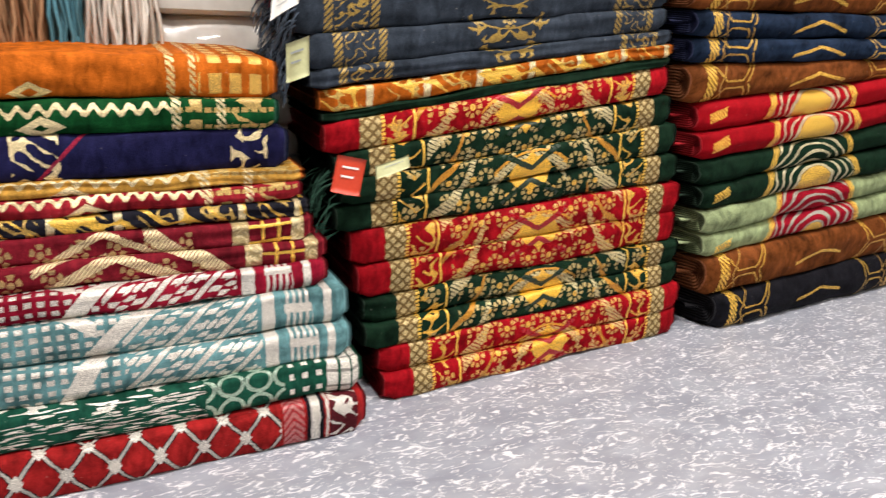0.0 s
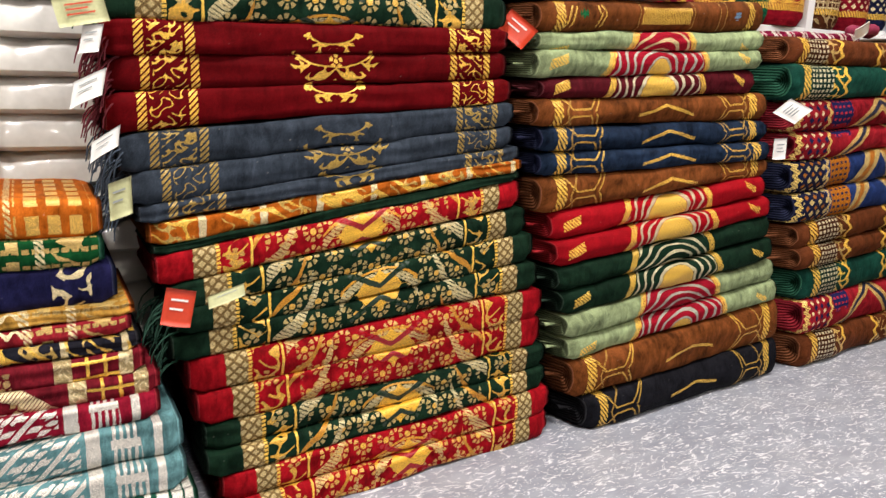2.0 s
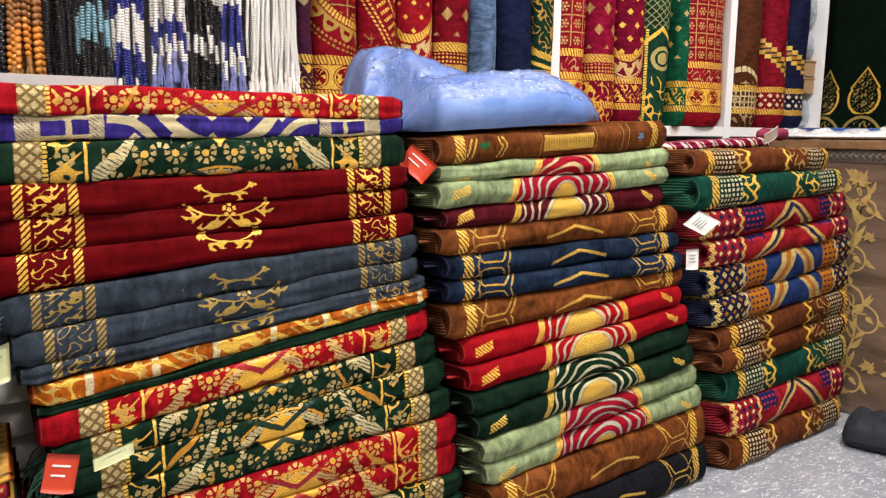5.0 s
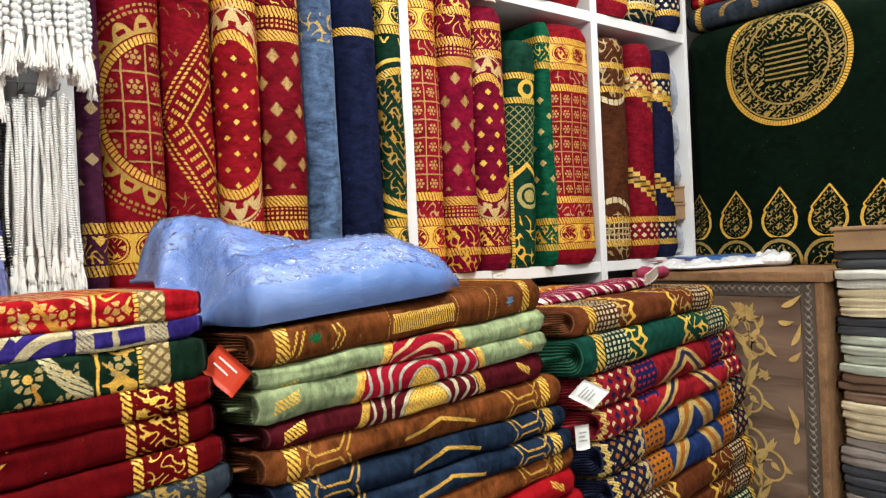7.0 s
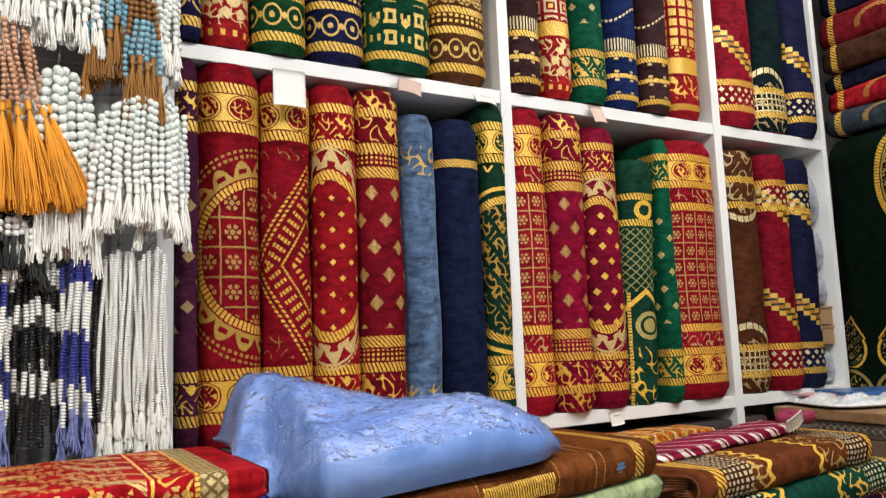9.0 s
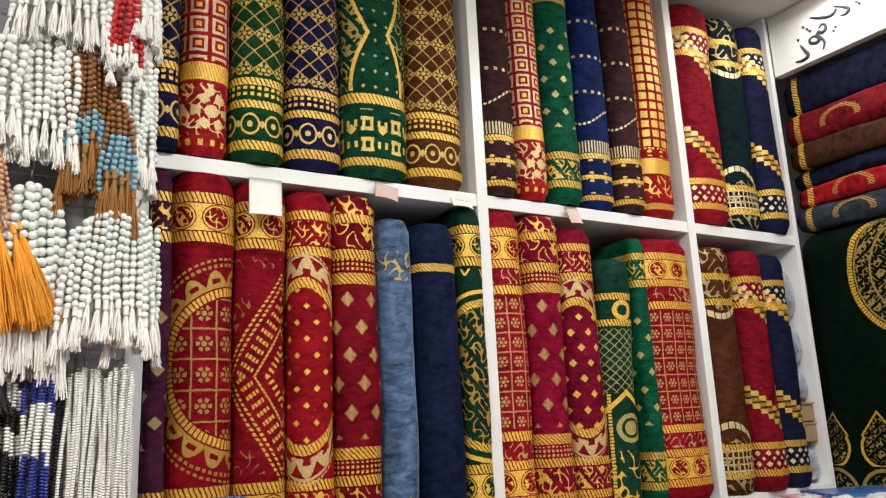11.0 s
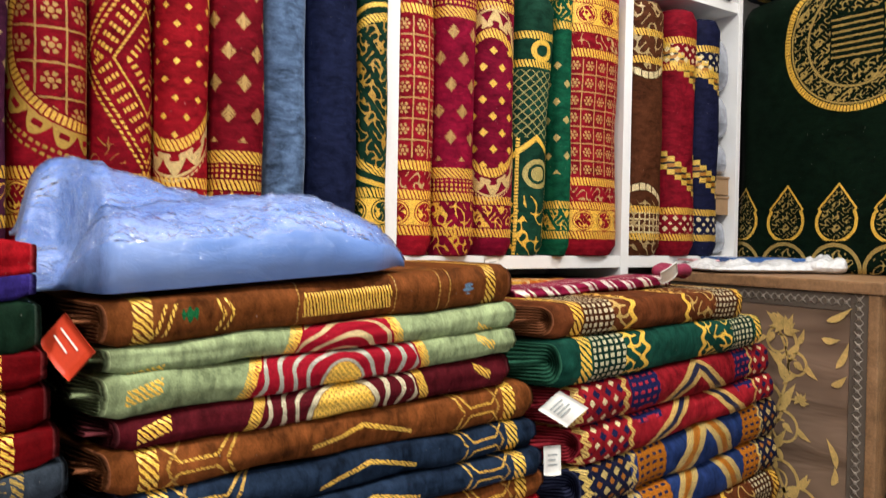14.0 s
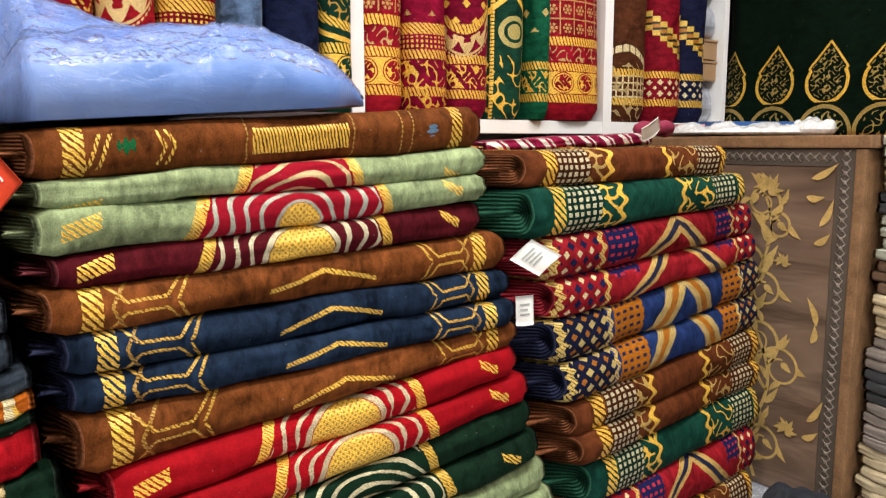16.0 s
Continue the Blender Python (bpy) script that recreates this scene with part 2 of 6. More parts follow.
def brown_top(u, v):
    hatch = fract(u / 0.006 + v * 40.0) < 0.62
    rect = band(u, 0.331, 0.505) & near(v, 0.02) & hatch
    ends = (band(u, 0.062, 0.09) | band(u, 0.722, 0.748)) & (fract((u + v) / 0.012) < 0.6)
    curls = near(abs(u - 0.205 + abs(v) * 0.45) - 0.007, 0.0028) | (near(abs(u - 0.108 - v * 0.4) - 0.007, 0.0028) & (abs(v) < 0.025))
    curls = curls & (abs(v) < 0.026)
    lines = near(u - 0.612, 0.0014) | near(u - 0.636, 0.0014) | near(u - 0.322, 0.0014) | near(u - 0.514, 0.0014)
    dot1 = (length(u - 0.145, (v - 0.006) * 1.2) + 0.004 * sin(u * 600.0)) < 0.011
    dot2 = (length(u - 0.678, v) + 0.003 * sin(v * 700.0)) < 0.009
    return [(rect, GOLD), (ends, GOLD), (curls & hatch, GOLD), (lines & (fract(v / 0.008) < 0.7), DGOLD), (dot1, (0.01, 0.11, 0.035)), (dot2, (0.14, 0.27, 0.42))]


def checked(base, trim):
    def paint(u, v):
        k = abs(u - 0.42)
        zone = band(u, 0.155, 0.252) | band(u, 0.655, 0.752)
        chk = near(cell(u, 0.017), 0.28) & near(cell(v, 0.015), 0.3)
        rail = rope(u, v, 0.118, 0.15, 0.016) | (near(u - 0.312 - 0.008 * sin(v * 160.0), 0.008)) | (near(u - 0.533 + 0.008 * sin(v * 160.0), 0.008)) | rope(u, v, 0.757, 0.78, 0.016)
        vine = scroll(u, v, 105.0, 0.5) & (band(u, 0.252, 0.298) | band(u, 0.548, 0.652))
        return [(zone, tuple(c * 0.4 for c in base)), (zone & chk, (0.62, 0.55, 0.36)), (vine, trim), (rail, GOLD)]
    return paint


def kazak(inner, core, slope, apex, low, ground=None):
    """Spotted end zones, stepped blocks and one tall inverted V in three stripes."""
    def paint(u, v):
        zone = band(u, 0.095, 0.205) | band(u, 0.705, 0.785)
        blk = (band(u, 0.228, 0.322) | band(u, 0.622, 0.695)) & ((v + 0.012 * (fract(u / 0.06) < 0.5)) > low)
        d1 = diamonds(u, v, 0.036, 0.034, 0.0105)
        d2 = diamonds(u, v, 0.036, 0.034, 0.0085, 0.5, 0.5)
        dash = near(cell(u, 0.021), 0.27) & near(cell(v, 0.019), 0.2)
        dd = abs(abs(u - 0.47) - (apex - v) * slope)
        weave = fract((u - v) / 0.007) < 0.82
        out = []
        if ground:
            out.append((zone | band(u, 0.0, 0.095), ground))
        rail = (near(u - 0.084 - 0.003 * sin(v * 260.0), 0.006) | near(u - 0.214 - 0.004 * sin(v * 200.0), 0.0065) | near(u - 0.697 - 0.004 * sin(v * 200.0), 0.005)) & (fract((u + v) / 0.010) < 0.8)
        return out + [(zone & d1, (0.012, 0.012, 0.05) if ground is None else (0.62, 0.46, 0.16)), (zone & d2, CREAM if ground is None else (0.34, 0.12, 0.02)), (blk, inner), (blk & dash, core),
                      (band(dd, 0.0, 0.034) & weave, (0.74, 0.52, 0.15)), (dd < 0.0115, NAVY if ground is None else (0.45, 0.15, 0.012)), (rail, (0.78, 0.55, 0.14))]
    return paint


def purple_block(u, v):
    c = abs(u - 0.4)
    blk = band(c, 0.225, 0.325)
    grid = near(cell(c, 0.05, 0.25), 0.1) | near(cell(v, 0.034), 0.12)
    fram = bands(c, [(0.205, 0.23), (0.318, 0.345)]) & (fract((u + v) / 0.008) < 0.8)
    arc = near(length(c, v - 0.09) - 0.125, 0.012) | near(length(c - 0.19, v + 0.06) - 0.075, 0.008)
    spot = near(abs(cell(u, 0.07)) * 0.07 + abs(cell(v, 0.04)) * 0.04 - 0.006, 0.004) & (c < 0.19)
    return [(spot, CREAM), (arc & (c < 0.2), (0.66, 0.55, 0.3)), (blk & grid, (0.6, 0.5, 0.27)), (fram, (0.62, 0.52, 0.28))]


def braid(u, v):
    s = fract((u + v * 1.4) / 0.1)
    return [(band(s, 0.1, 0.35) & near(v, 0.02), WHITE), (band(s, 0.5, 0.6), WHITE)]


def orange_ends(u, v):
    c = abs(u - 0.42)
    blocks = near(cell(u, 0.034), 0.3) & near(cell(v, 0.05, 0.3), 0.34) & band(c, 0.25, 0.37)
    ropes_ = rope(c, v, 0.20, 0.213, 0.012) | rope(c, v, 0.236, 0.246, 0.012)
    star = near(abs(u - 0.42) * 0.55 + abs(v + 0.005) - 0.012, 0.005) & near(u - 0.42, 0.05)
    star = star | (near(cell(u, 0.02), 0.2) & near(v + 0.022, 0.006) & near(u - 0.42, 0.08))
    return [(blocks, (0.72, 0.42, 0.08)), (ropes_, (0.66, 0.5, 0.2)), (star, (0.66, 0.5, 0.2))]


def woven_small(u, v):
    c = abs(u - 0.42)
    end = band(c, 0.2, 0.38)
    stripe = band(fract(v / 0.028), 0.15, 0.45) & near(cell(u, 0.016), 0.36)
    zig = near(v - 0.006 * sin(u * 230.0) - 0.012, 0.005)
    blocks = near(cell(u, 0.04), 0.24) & near(cell(v, 0.034), 0.28)
    ropes_ = rope(c, v, 0.20, 0.215, 0.012) | rope(c, v, 0.275, 0.29, 0.012)
    dia = near(abs(u - 0.42) * 0.5 + abs(v + 0.014) - 0.012, 0.006) & near(u - 0.42, 0.06)
    return [(stripe & end, (0.60, 0.40, 0.12)), (blocks & band(c, 0.22, 0.27), (0.66, 0.45, 0.14)), (zig & band(c, 0.0, 0.2), CREAM), (ropes_, CREAM), (dia, CREAM), (band(c, 0.30, 0.355) & scroll(u, v, 120.0, 0.7), (0.62, 0.42, 0.13))]


def navy_cut(u, v):
    return [((band(u, 0.70, 0.765) | band(u, 0.36, 0.43)) & scroll(u, v, 110.0, 0.62), CREAM), (near(u - 0.43 - v, 0.004), (0.3, 0.02, 0.05))]


def trellis_red(u, v):
    w = abs(cell(u + v * 0.8, 0.075)) * 0.075
    w2 = abs(cell(u - v * 0.8, 0.075)) * 0.075
    z = u < 0.63
    knot = (w < 0.012) & (w2 < 0.012) & z
    return [(((w < 0.0062) | (w2 < 0.0062)) & z, BLACK), (((w < 0.0035) | (w2 < 0.0035)) & z, (0.6, 0.57, 0.5)), (knot, WHITE), (band(u, 0.635, 0.675), (0.5, 0.17, 0.16)), (band(u, 0.635, 0.675) & (fract((abs(u - 0.655) + v) / 0.014) < 0.4), RED), (bands(u, [(0.680, 0.688), (0.706, 0.714)]), BLACK), (band(u, 0.688, 0.706) | band(u, 0.718, 0.724), WHITE), (band(u, 0.726, 0.785), (0.10, 0.015, 0.02)), (band(u, 0.726, 0.785) & scroll(u, v, 120.0, 0.62), WHITE)]


def leafy(light):
    def paint(u, v):
        z = u < 0.50
        blob = (noise_fac(24.0, 1, 0.5) > 0.56) & z
        hexes = near(fract(length(cell(u, 0.052), cell(v, 0.045)) * 1.0) - 0.43, 0.07) & band(u, 0.50, 0.645)
        dots = near(cell(u, 0.028), 0.22) & near(cell(v, 0.026), 0.22) & band(u, 0.655, 0.725)
        bars = bands(u, [(0.73, 0.752), (0.758, 0.778), (0.782, 0.8)])
        return [(blob, light), (hexes, (0.34, 0.46, 0.36)), (dots, light), (bars, light), (bars & near(cell(v, 0.03), 0.1), (0.3, 0.28, 0.25))]
    return paint


def rays(light):
    def paint(u, v):
        s = u - v * 1.1
        big = near(cell(s + 0.02 * sin(v * 24.0), 0.27, 0.35), 0.07) & (u < 0.44)
        big2 = near(cell(u + v * 1.6, 0.36, 0.2), 0.055) & (u < 0.34)
        lines = near(cell(s, 0.092), 0.075) & band(u, 0.38, 0.625)
        flow = rosette(s - 0.046, v, 0.092, 0.046, 0.021, 4.0, 0.0) & band(u, 0.38, 0.62)
        flow2 = (near(cell(s, 0.046), 0.22) & near(cell(v, 0.023, 0.5), 0.2)) & band(u, 0.39, 0.62)
        speck = near(cell(u, 0.021), 0.27) & near(cell(v, 0.017), 0.27) & (u < 0.38)
        comb = band(u, 0.675, 0.738) & (near(cell(u, 0.0125), 0.24) | near(cell(v, 0.058, 0.3), 0.14)) & (abs(u - 0.706 + v * 0.1) < 0.029)
        cols = bands(u, [(0.63, 0.655), (0.752, 0.768)])
        return [(speck, tuple(c * 0.85 for c in light)), (big | big2, light), (lines, light), (flow | flow2, light), (cols | comb, light)]
    return paint


def bordeaux_block(u, v):
    box = band(u, 0.66, 0.765)
    grid = near(cell(u, 0.034), 0.1) | near(cell(v, 0.03), 0.1)
    fram = bands(u, [(0.635, 0.668), (0.757, 0.785)])
    diag = near(v + (u - 0.54) * 0.75, 0.017) & band(u, 0.47, 0.635)
    cen = near(abs(u - 0.40) * 0.45 + v - 0.005, 0.011) | near(abs(u - 0.40) * 0.45 + v - 0.05, 0.007)
    fl = rosette(u, v, 0.065, 0.05, 0.018, 5.0) & (u < 0.56)
    twill = fract((u - v) / 0.008) < 0.75
    return [(fl, (0.4, 0.26, 0.10)), (diag & twill, CREAM), (cen & twill & near(u - 0.40, 0.14), CREAM), (box & grid, GOLD), (fram, (0.45, 0.34, 0.15)), (fram & scroll(u, v, 240.0, 0.7), CREAM)]


# Figures of the standing rolls: u runs up the roll (0 to 0.9 m), v round it, with 0 at the front.


def ends_trim(u, v, top, gold=GOLD):
    e = M("MINIMUM", u, top - u)
    bars = (bands(e, [(0.055, 0.08), (0.155, 0.18)])) & (fract((v + u * 0.4) / 0.011) < 0.68)
    return e, bars


def end_panel(u, v, e, pitch=0.086):
    """Gold panel near each end with an oval of the ground colour holding a gold figure."""
    a, b = (e - 0.1175) / 0.034, cell(v, pitch, 0.25) * 2.0 / 0.86
    oval = length(a, b)
    inside = (scroll(u, v, 190.0, 0.5) & (oval < 0.72)) | near(oval - 0.86, 0.06)
    return band(e, 0.083, 0.152) & ((oval > 1.0) | inside)


def lattice_disc(base):
    def paint(u, v):
        e, bars = ends_trim(u, v, 0.93)
        w = (v - 0.08) * 1.1
        d = length(u - 0.45, w)
        th = M("ARCTAN2", u - 0.45, w)
        lat = near(cell(u, 0.072), 0.032) | near(cell(v, 0.058), 0.036) | rosette(u, v, 0.072, 0.058, 0.019, 6.0, 0.5, 0.5)
        disc = d < 0.168
        ring = band(d, 0.172, 0.192) & (fract(th * 15.0) < 0.72)
        lobes = abs(sin(th * 11.0))
        crown = band(d - lobes * 0.036, 0.160, 0.203) & (d > 0.196) & (1.0 - near(d - 0.214, 0.006) * (lobes > 0.82))
        crown2 = (near(d - 0.249, 0.004) | near(d - 0.264, 0.003)) & (fract(th * 16.0) < 0.6)
        orn = end_panel(u, v, e)
        return [(disc & lat, (0.5, 0.28, 0.06)), (ring, GOLD), (crown, (0.55, 0.33, 0.05)), (crown2, DGOLD), (bars, GOLD), (orn, GOLD)]
    return paint


def leaf_diamond(u, v):
    e, bars = ends_trim(u, v, 0.93)
    w = abs(v - 0.05)
    d = abs(u - 0.43) * 0.62 + w
    line = (near(d - 0.160, 0.004) | near(d - 0.143, 0.004)) & (fract(u / 0.012) < 0.62)
    s = abs(u - 0.43) - w * 0.75
    line2 = near(d - 0.074, 0.0032) & (fract(u / 0.009) < 0.8)
    wide = 0.44 - ((d - 0.106) * 17.0) * ((d - 0.106) * 17.0)
    leaf = (near(cell(s, 0.030), 0.21) & band(d, 0.086, 0.126) & (wide > (abs(cell(s, 0.030)) + 0.14)) & (fract(d / 0.012) < 0.72)) | (near(cell(s, 0.02), 0.22) & band(d, 0.03, 0.05))
    corner = scroll(u, v, 120.0, 0.32) & (d > 0.19) & (e > 0.2) & (sin(u * 34.0 + 1.0) > -0.3) & (fract((u + v) / 0.007) < 0.7)
    orn = end_panel(u, v, e)
    return [(line | line2, GOLD), (leaf, GOLD), (corner, DGOLD), (bars, GOLD), (orn, GOLD)]


def dotted(size=0.008, col=GOLD, pu=0.085, pv=0.05, arcs_on=True, edge_c=(0.72, 0.50, 0.20)):
    def paint(u, v):
        e, bars = ends_trim(u, v, 0.93)
        field = e > 0.27
        k = (fract(u / pu) > 0.5)
        d = diamonds(u, v + k * (pv / 2), pu / 2, pv, size) & field
        rim = e - (v + 0.02) * (v + 0.02) * 9.0 - v * 0.25
        arc = band(rim, 0.245, 0.272) & (fract((v + u * 0.5) / 0.011) < 0.75)
        hump = abs(sin(v * 62.0)) * 0.034
        teeth = (band(rim + hump, 0.224, 0.262) & (rim < 0.238) & (1.0 - near(rim - 0.226, 0.005) * (hump > 0.027))) | (near(rim - 0.187, 0.0035) | (near(rim - 0.176, 0.003) & (fract(v / 0.010) < 0.6)))
        orn = band(e, 0.085, 0.15) & scroll(u, v, 150.0, 0.5)
        out = [(d, col), (bars, GOLD), (orn, GOLD)]
        if arcs_on:
            out += [(arc, GOLD), (teeth, edge_c)]
        return out
    return paint


def vine_roll(u, v):
    e, bars = ends_trim(u, v, 0.93)
    vine = scroll(u, v, 110.0, 0.4) & (e < 0.15)
    dots = near(cell(u, 0.013), 0.26) & near(cell(v, 0.013), 0.26) & band(e, 0.18, 0.215)
    bar2 = band(e, 0.22, 0.25) & (fract((v + u) / 0.013) < 0.7)
    k = (fract(u / 0.15) > 0.5)
    a_, b_ = cell(u, 0.075) * 0.075, cell(v + k * 0.035, 0.07) * 0.07
    th = M("ARCTAN2", a_, b_)
    d = ((abs(a_) * 0.85 + abs(b_) + 0.0022 * sin(th * 22.0)) < 0.0175) & ((fract((a_ + abs(b_)) / 0.0085) < 0.78) | (abs(b_) < 0.004)) & (e > 0.27)
    return [(vine, GOLD), (dots, GOLD), (bar2 | bars, GOLD), (d, (0.58, 0.36, 0.1))]


def two_end(u, v):
    e, bars = ends_trim(u, v, 0.86)
    o = band(e, 0.03, 0.12) & scroll(u, v, 100.0, 0.5)
    return [(o, (0.55, 0.36, 0.08))]


def one_bar(u, v):
    return [(rope(u, v, 0.775, 0.80), GOLD)]


def green_band(u, v):
    e, bars = ends_trim(u, v, 0.93)
    lz = (abs(cell(u, 0.1)) * 0.1 + abs(cell(v, 0.06)) * 0.1)
    orn = end_panel(u, v, e) | (near(lz - 0.03, 0.006) & band(e, 0.19, 0.21))
    d = length(u - 0.43, v - 0.05)
    rim = band(d, 0.2, 0.222) & (fract((u + v) / 0.012) < 0.7)
    rim2 = near(d - 0.245, 0.006)
    inn = (d < 0.2) & scroll(u, v, 130.0, 0.5)
    return [(orn, GOLD), (bars, GOLD), (rim | rim2, GOLD), (inn, DGOLD)]


def lattice_roll(u, v):
    e, bars = ends_trim(u, v, 0.93)
    grid = near(cell(u, 0.058), 0.035) | near(cell(v, 0.05), 0.04)
    ring = rosette(u, v, 0.058, 0.05, 0.016, 6.0, 0.5, 0.5)
    z = e > 0.27
    orn = end_panel(u, v, e)
    b2 = bands(e, [(0.235, 0.262)]) & (fract((v + u * 0.3) / 0.011) < 0.7)
    mid = band(e, 0.185, 0.23) & scroll(u, v, 120.0, 0.4)
    return [((grid | ring) & z, (0.55, 0.33, 0.10)), (orn, GOLD), (bars | b2, GOLD), (mid, (0.55, 0.37, 0.14))]


def trellis_green(u, v):
    e, bars = ends_trim(u, v, 0.85)
    a = near(cell(u + v, 0.034), 0.08) | near(cell(u - v, 0.034), 0.08)
    zone = band(u, 0.42, 0.66)
    d = length(u - 0.29, v - 0.01)
    ring = near(d - 0.045, 0.008) | (d < 0.026)
    tri = near(u - 0.42 + abs(v) * 0.9, 0.011)
    vin = scroll(u, v, 70.0, 0.3) & (u < 0.21)
    cir = near(length(u - 0.73, v) - 0.03, 0.009)
    edge = near(abs(v) - 0.06, 0.006) & (fract(u / 0.012) < 0.7) & (u < 0.42)
    return [(zone & a, (0.34, 0.30, 0.12)), (ring, (0.5, 0.4, 0.13)), (tri, GOLD), (vin, GOLD), (cir, GOLD), (edge, GOLD), (bars & (u > 0.5), GOLD)]


def steps_roll(hook, ux=0.5):
    """Stepped gold stripes edged in black, spotted ends."""
    def paint(u, v):
        e, bars = ends_trim(u, v, 0.88)
        s = u + M("FLOOR", v / 0.026) * 0.020
        t = M("MINIMUM", abs(s - 0.28), abs(s - ux - 0.19))
        spots = (diamonds(u, v, 0.04, 0.036, 0.011) | diamonds(u, v, 0.04, 0.036, 0.007, 0.5, 0.5)) & band(e, 0.082, 0.152)
        return [(t < 0.034, (0.80, 0.52, 0.09)), (t < 0.015, BLACK), (t < 0.007, (0.5, 0.2, 0.02)), (spots, hook), (bars, GOLD)]
    return paint


def chain_roll(u, v):
    e, bars = ends_trim(u, v, 0.88)
    arc = near(u - 0.24 + v * v * 6.0 + v * 0.5, 0.012) & (fract(v / 0.026) < 0.85)
    arc2 = near(u - 0.66 - v * v * 6.0 - v * 0.3, 0.012) & (fract(v / 0.026) < 0.85)
    chk = (near(cell(u, 0.024), 0.12) | near(cell(v, 0.02), 0.12)) & band(u, 0.06, 0.17)
    sc = scroll(u, v, 80.0, 0.35) & (e < 0.2)
    return [(arc | arc2, CREAM), (chk, CREAM), (sc, (0.5, 0.36, 0.16)), (bars, GOLD)]


def banded(hook=GOLD):
    """Bands and blocks near the foot, then a field of gold net with stars."""
    def paint(u, v):
        bar = bands(u, [(0.030, 0.056), (0.150, 0.172), (0.215, 0.236)]) & (fract((v + u * 0.5) / 0.012) < 0.74)
        dots = near(cell(u, 0.018), 0.26) & near(cell(v, 0.018), 0.28) & band(u, 0.176, 0.211)
        oval = length(cell(u, 0.09, 0.36) * 2.0, cell(v, 0.062) * 1.7)
        blk = band(u, 0.062, 0.146) & (near(oval - 0.62, 0.07) | (oval < 0.2) | diamonds(u, v, 0.09, 0.062, 0.011, 0.36, 0.5))
        field = u > 0.245
        net = (near(cell(u + v, 0.052), 0.05) | near(cell(u - v, 0.052), 0.05)) & field
        star = rosette(u, v, 0.104, 0.052, 0.019, 6.0, 0.0, 0.5) & field
        return [(net, (0.46, 0.28, 0.04)), (star, (0.58, 0.38, 0.07)), (dots, hook), (blk, (0.66, 0.42, 0.08)), (bar, GOLD)]
    return paint


def rayed():
    """Gold bands and small stars at the foot, a comb of pale rays over them, sparse dashes above."""
    def paint(u, v):
        bar = bands(u, [(0.028, 0.046), (0.105, 0.120), (0.180, 0.200)]) & (fract((v + u * 0.5) / 0.011) < 0.74)
        stars = rosette(u, v, 0.075, 0.056, 0.019, 4.0, 0.0, 0.3) & band(u, 0.05, 0.178)
        comb = band(u, 0.203, 0.246) & near(cell(v, 0.0105), 0.24)
        arcs_ = near(u - 0.34 - 0.03 * sin(v * 26.0), 0.004) & near(cell(v, 0.016), 0.3)
        spray = near(cell(u, 0.14, 0.4), 0.04) & near(cell(v, 0.03), 0.2) & (u > 0.38)
        return [(stars, (0.62, 0.42, 0.14)), (comb, (0.66, 0.55, 0.30)), (arcs_, CREAM), (spray, (0.6, 0.45, 0.18)), (bar, GOLD)]
    return paint


def squares(u, v):
    """Rows of cream squares above a yellow band and a cream flower at the foot."""
    a, b = abs(cell(u, 0.056)), abs(cell(v, 0.056))
    m = M("MAXIMUM", a, b)
    field = u > 0.262
    bar = bands(u, [(0.205, 0.255)]) & (fract((v + u * 0.3) / 0.008) < 0.85)
    flower = rosette(u - 0.12, v, 2.0, 0.12, 0.052, 6.0, 0.5, 0.4) | (scroll(u, v, 120.0, 0.4) & band(u, 0.05, 0.195))
    return [(band(m, 0.26, 0.40) & field, (0.70, 0.52, 0.30)), ((m < 0.13) & field, GOLD), (flower, (0.72, 0.52, 0.22)), (bar, GOLD), (near(cell(v, 0.03), 0.2) & band(u, 0.025, 0.04), GOLD)]


def vined():
    """A tall ogee of dotted ground inside a field of close gold scrollwork, over barred blocks."""
    def paint(u, v):
        half_ = 0.030 + 0.050 * abs(sin(u * 9.0 - 0.9))
        inside = abs(v + 0.01) < half_
        field = u > 0.26
        sc = scroll(u, v, 130.0, 0.66) & field & (1.0 - inside)
        rim = near(abs(v + 0.01) - half_, 0.006) & field
        dot = diamonds(u, v, 0.05, 0.036, 0.006) & inside & field
        bar = bands(u, [(0.032, 0.056), (0.222, 0.252)]) & (fract((v + u * 0.5) / 0.012) < 0.76)
        blk = band(u, 0.075, 0.205) & ((near(cell(u, 0.032), 0.18) & near(cell(v, 0.09), 0.2)) | diamonds(u, v, 0.13, 0.09, 0.016, 0.4, 0.5) | (near(cell(v, 0.022), 0.2) & near(cell(u, 0.064), 0.16)))
        return [(sc, (0.46, 0.32, 0.06)), (rim, GOLD), (dot, (0.45, 0.4, 0.12)), (blk, (0.74, 0.50, 0.08)), (bar, GOLD)]
    return paint


def grid_roll(u, v):
    tile = near(cell(u, 0.038), 0.36) & near(cell(v, 0.038), 0.36) & (u > 0.27)
    bar = band(u, 0.165, 0.225) & (fract((v + u * 0.3) / 0.008) < 0.88)
    star = rosette(u, v, 0.05, 0.05, 0.02, 4.0, 0.15, 0.5) & band(u, 0.232, 0.266)
    return [(tile, (0.80, 0.50, 0.07)), (bar, GOLD), (star, GOLD), (scroll(u, v, 95.0, 0.5) & band(u, 0.07, 0.155), GOLD), (band(u, 0.028, 0.05) & (fract((u + v) / 0.012) < 0.7), GOLD)]


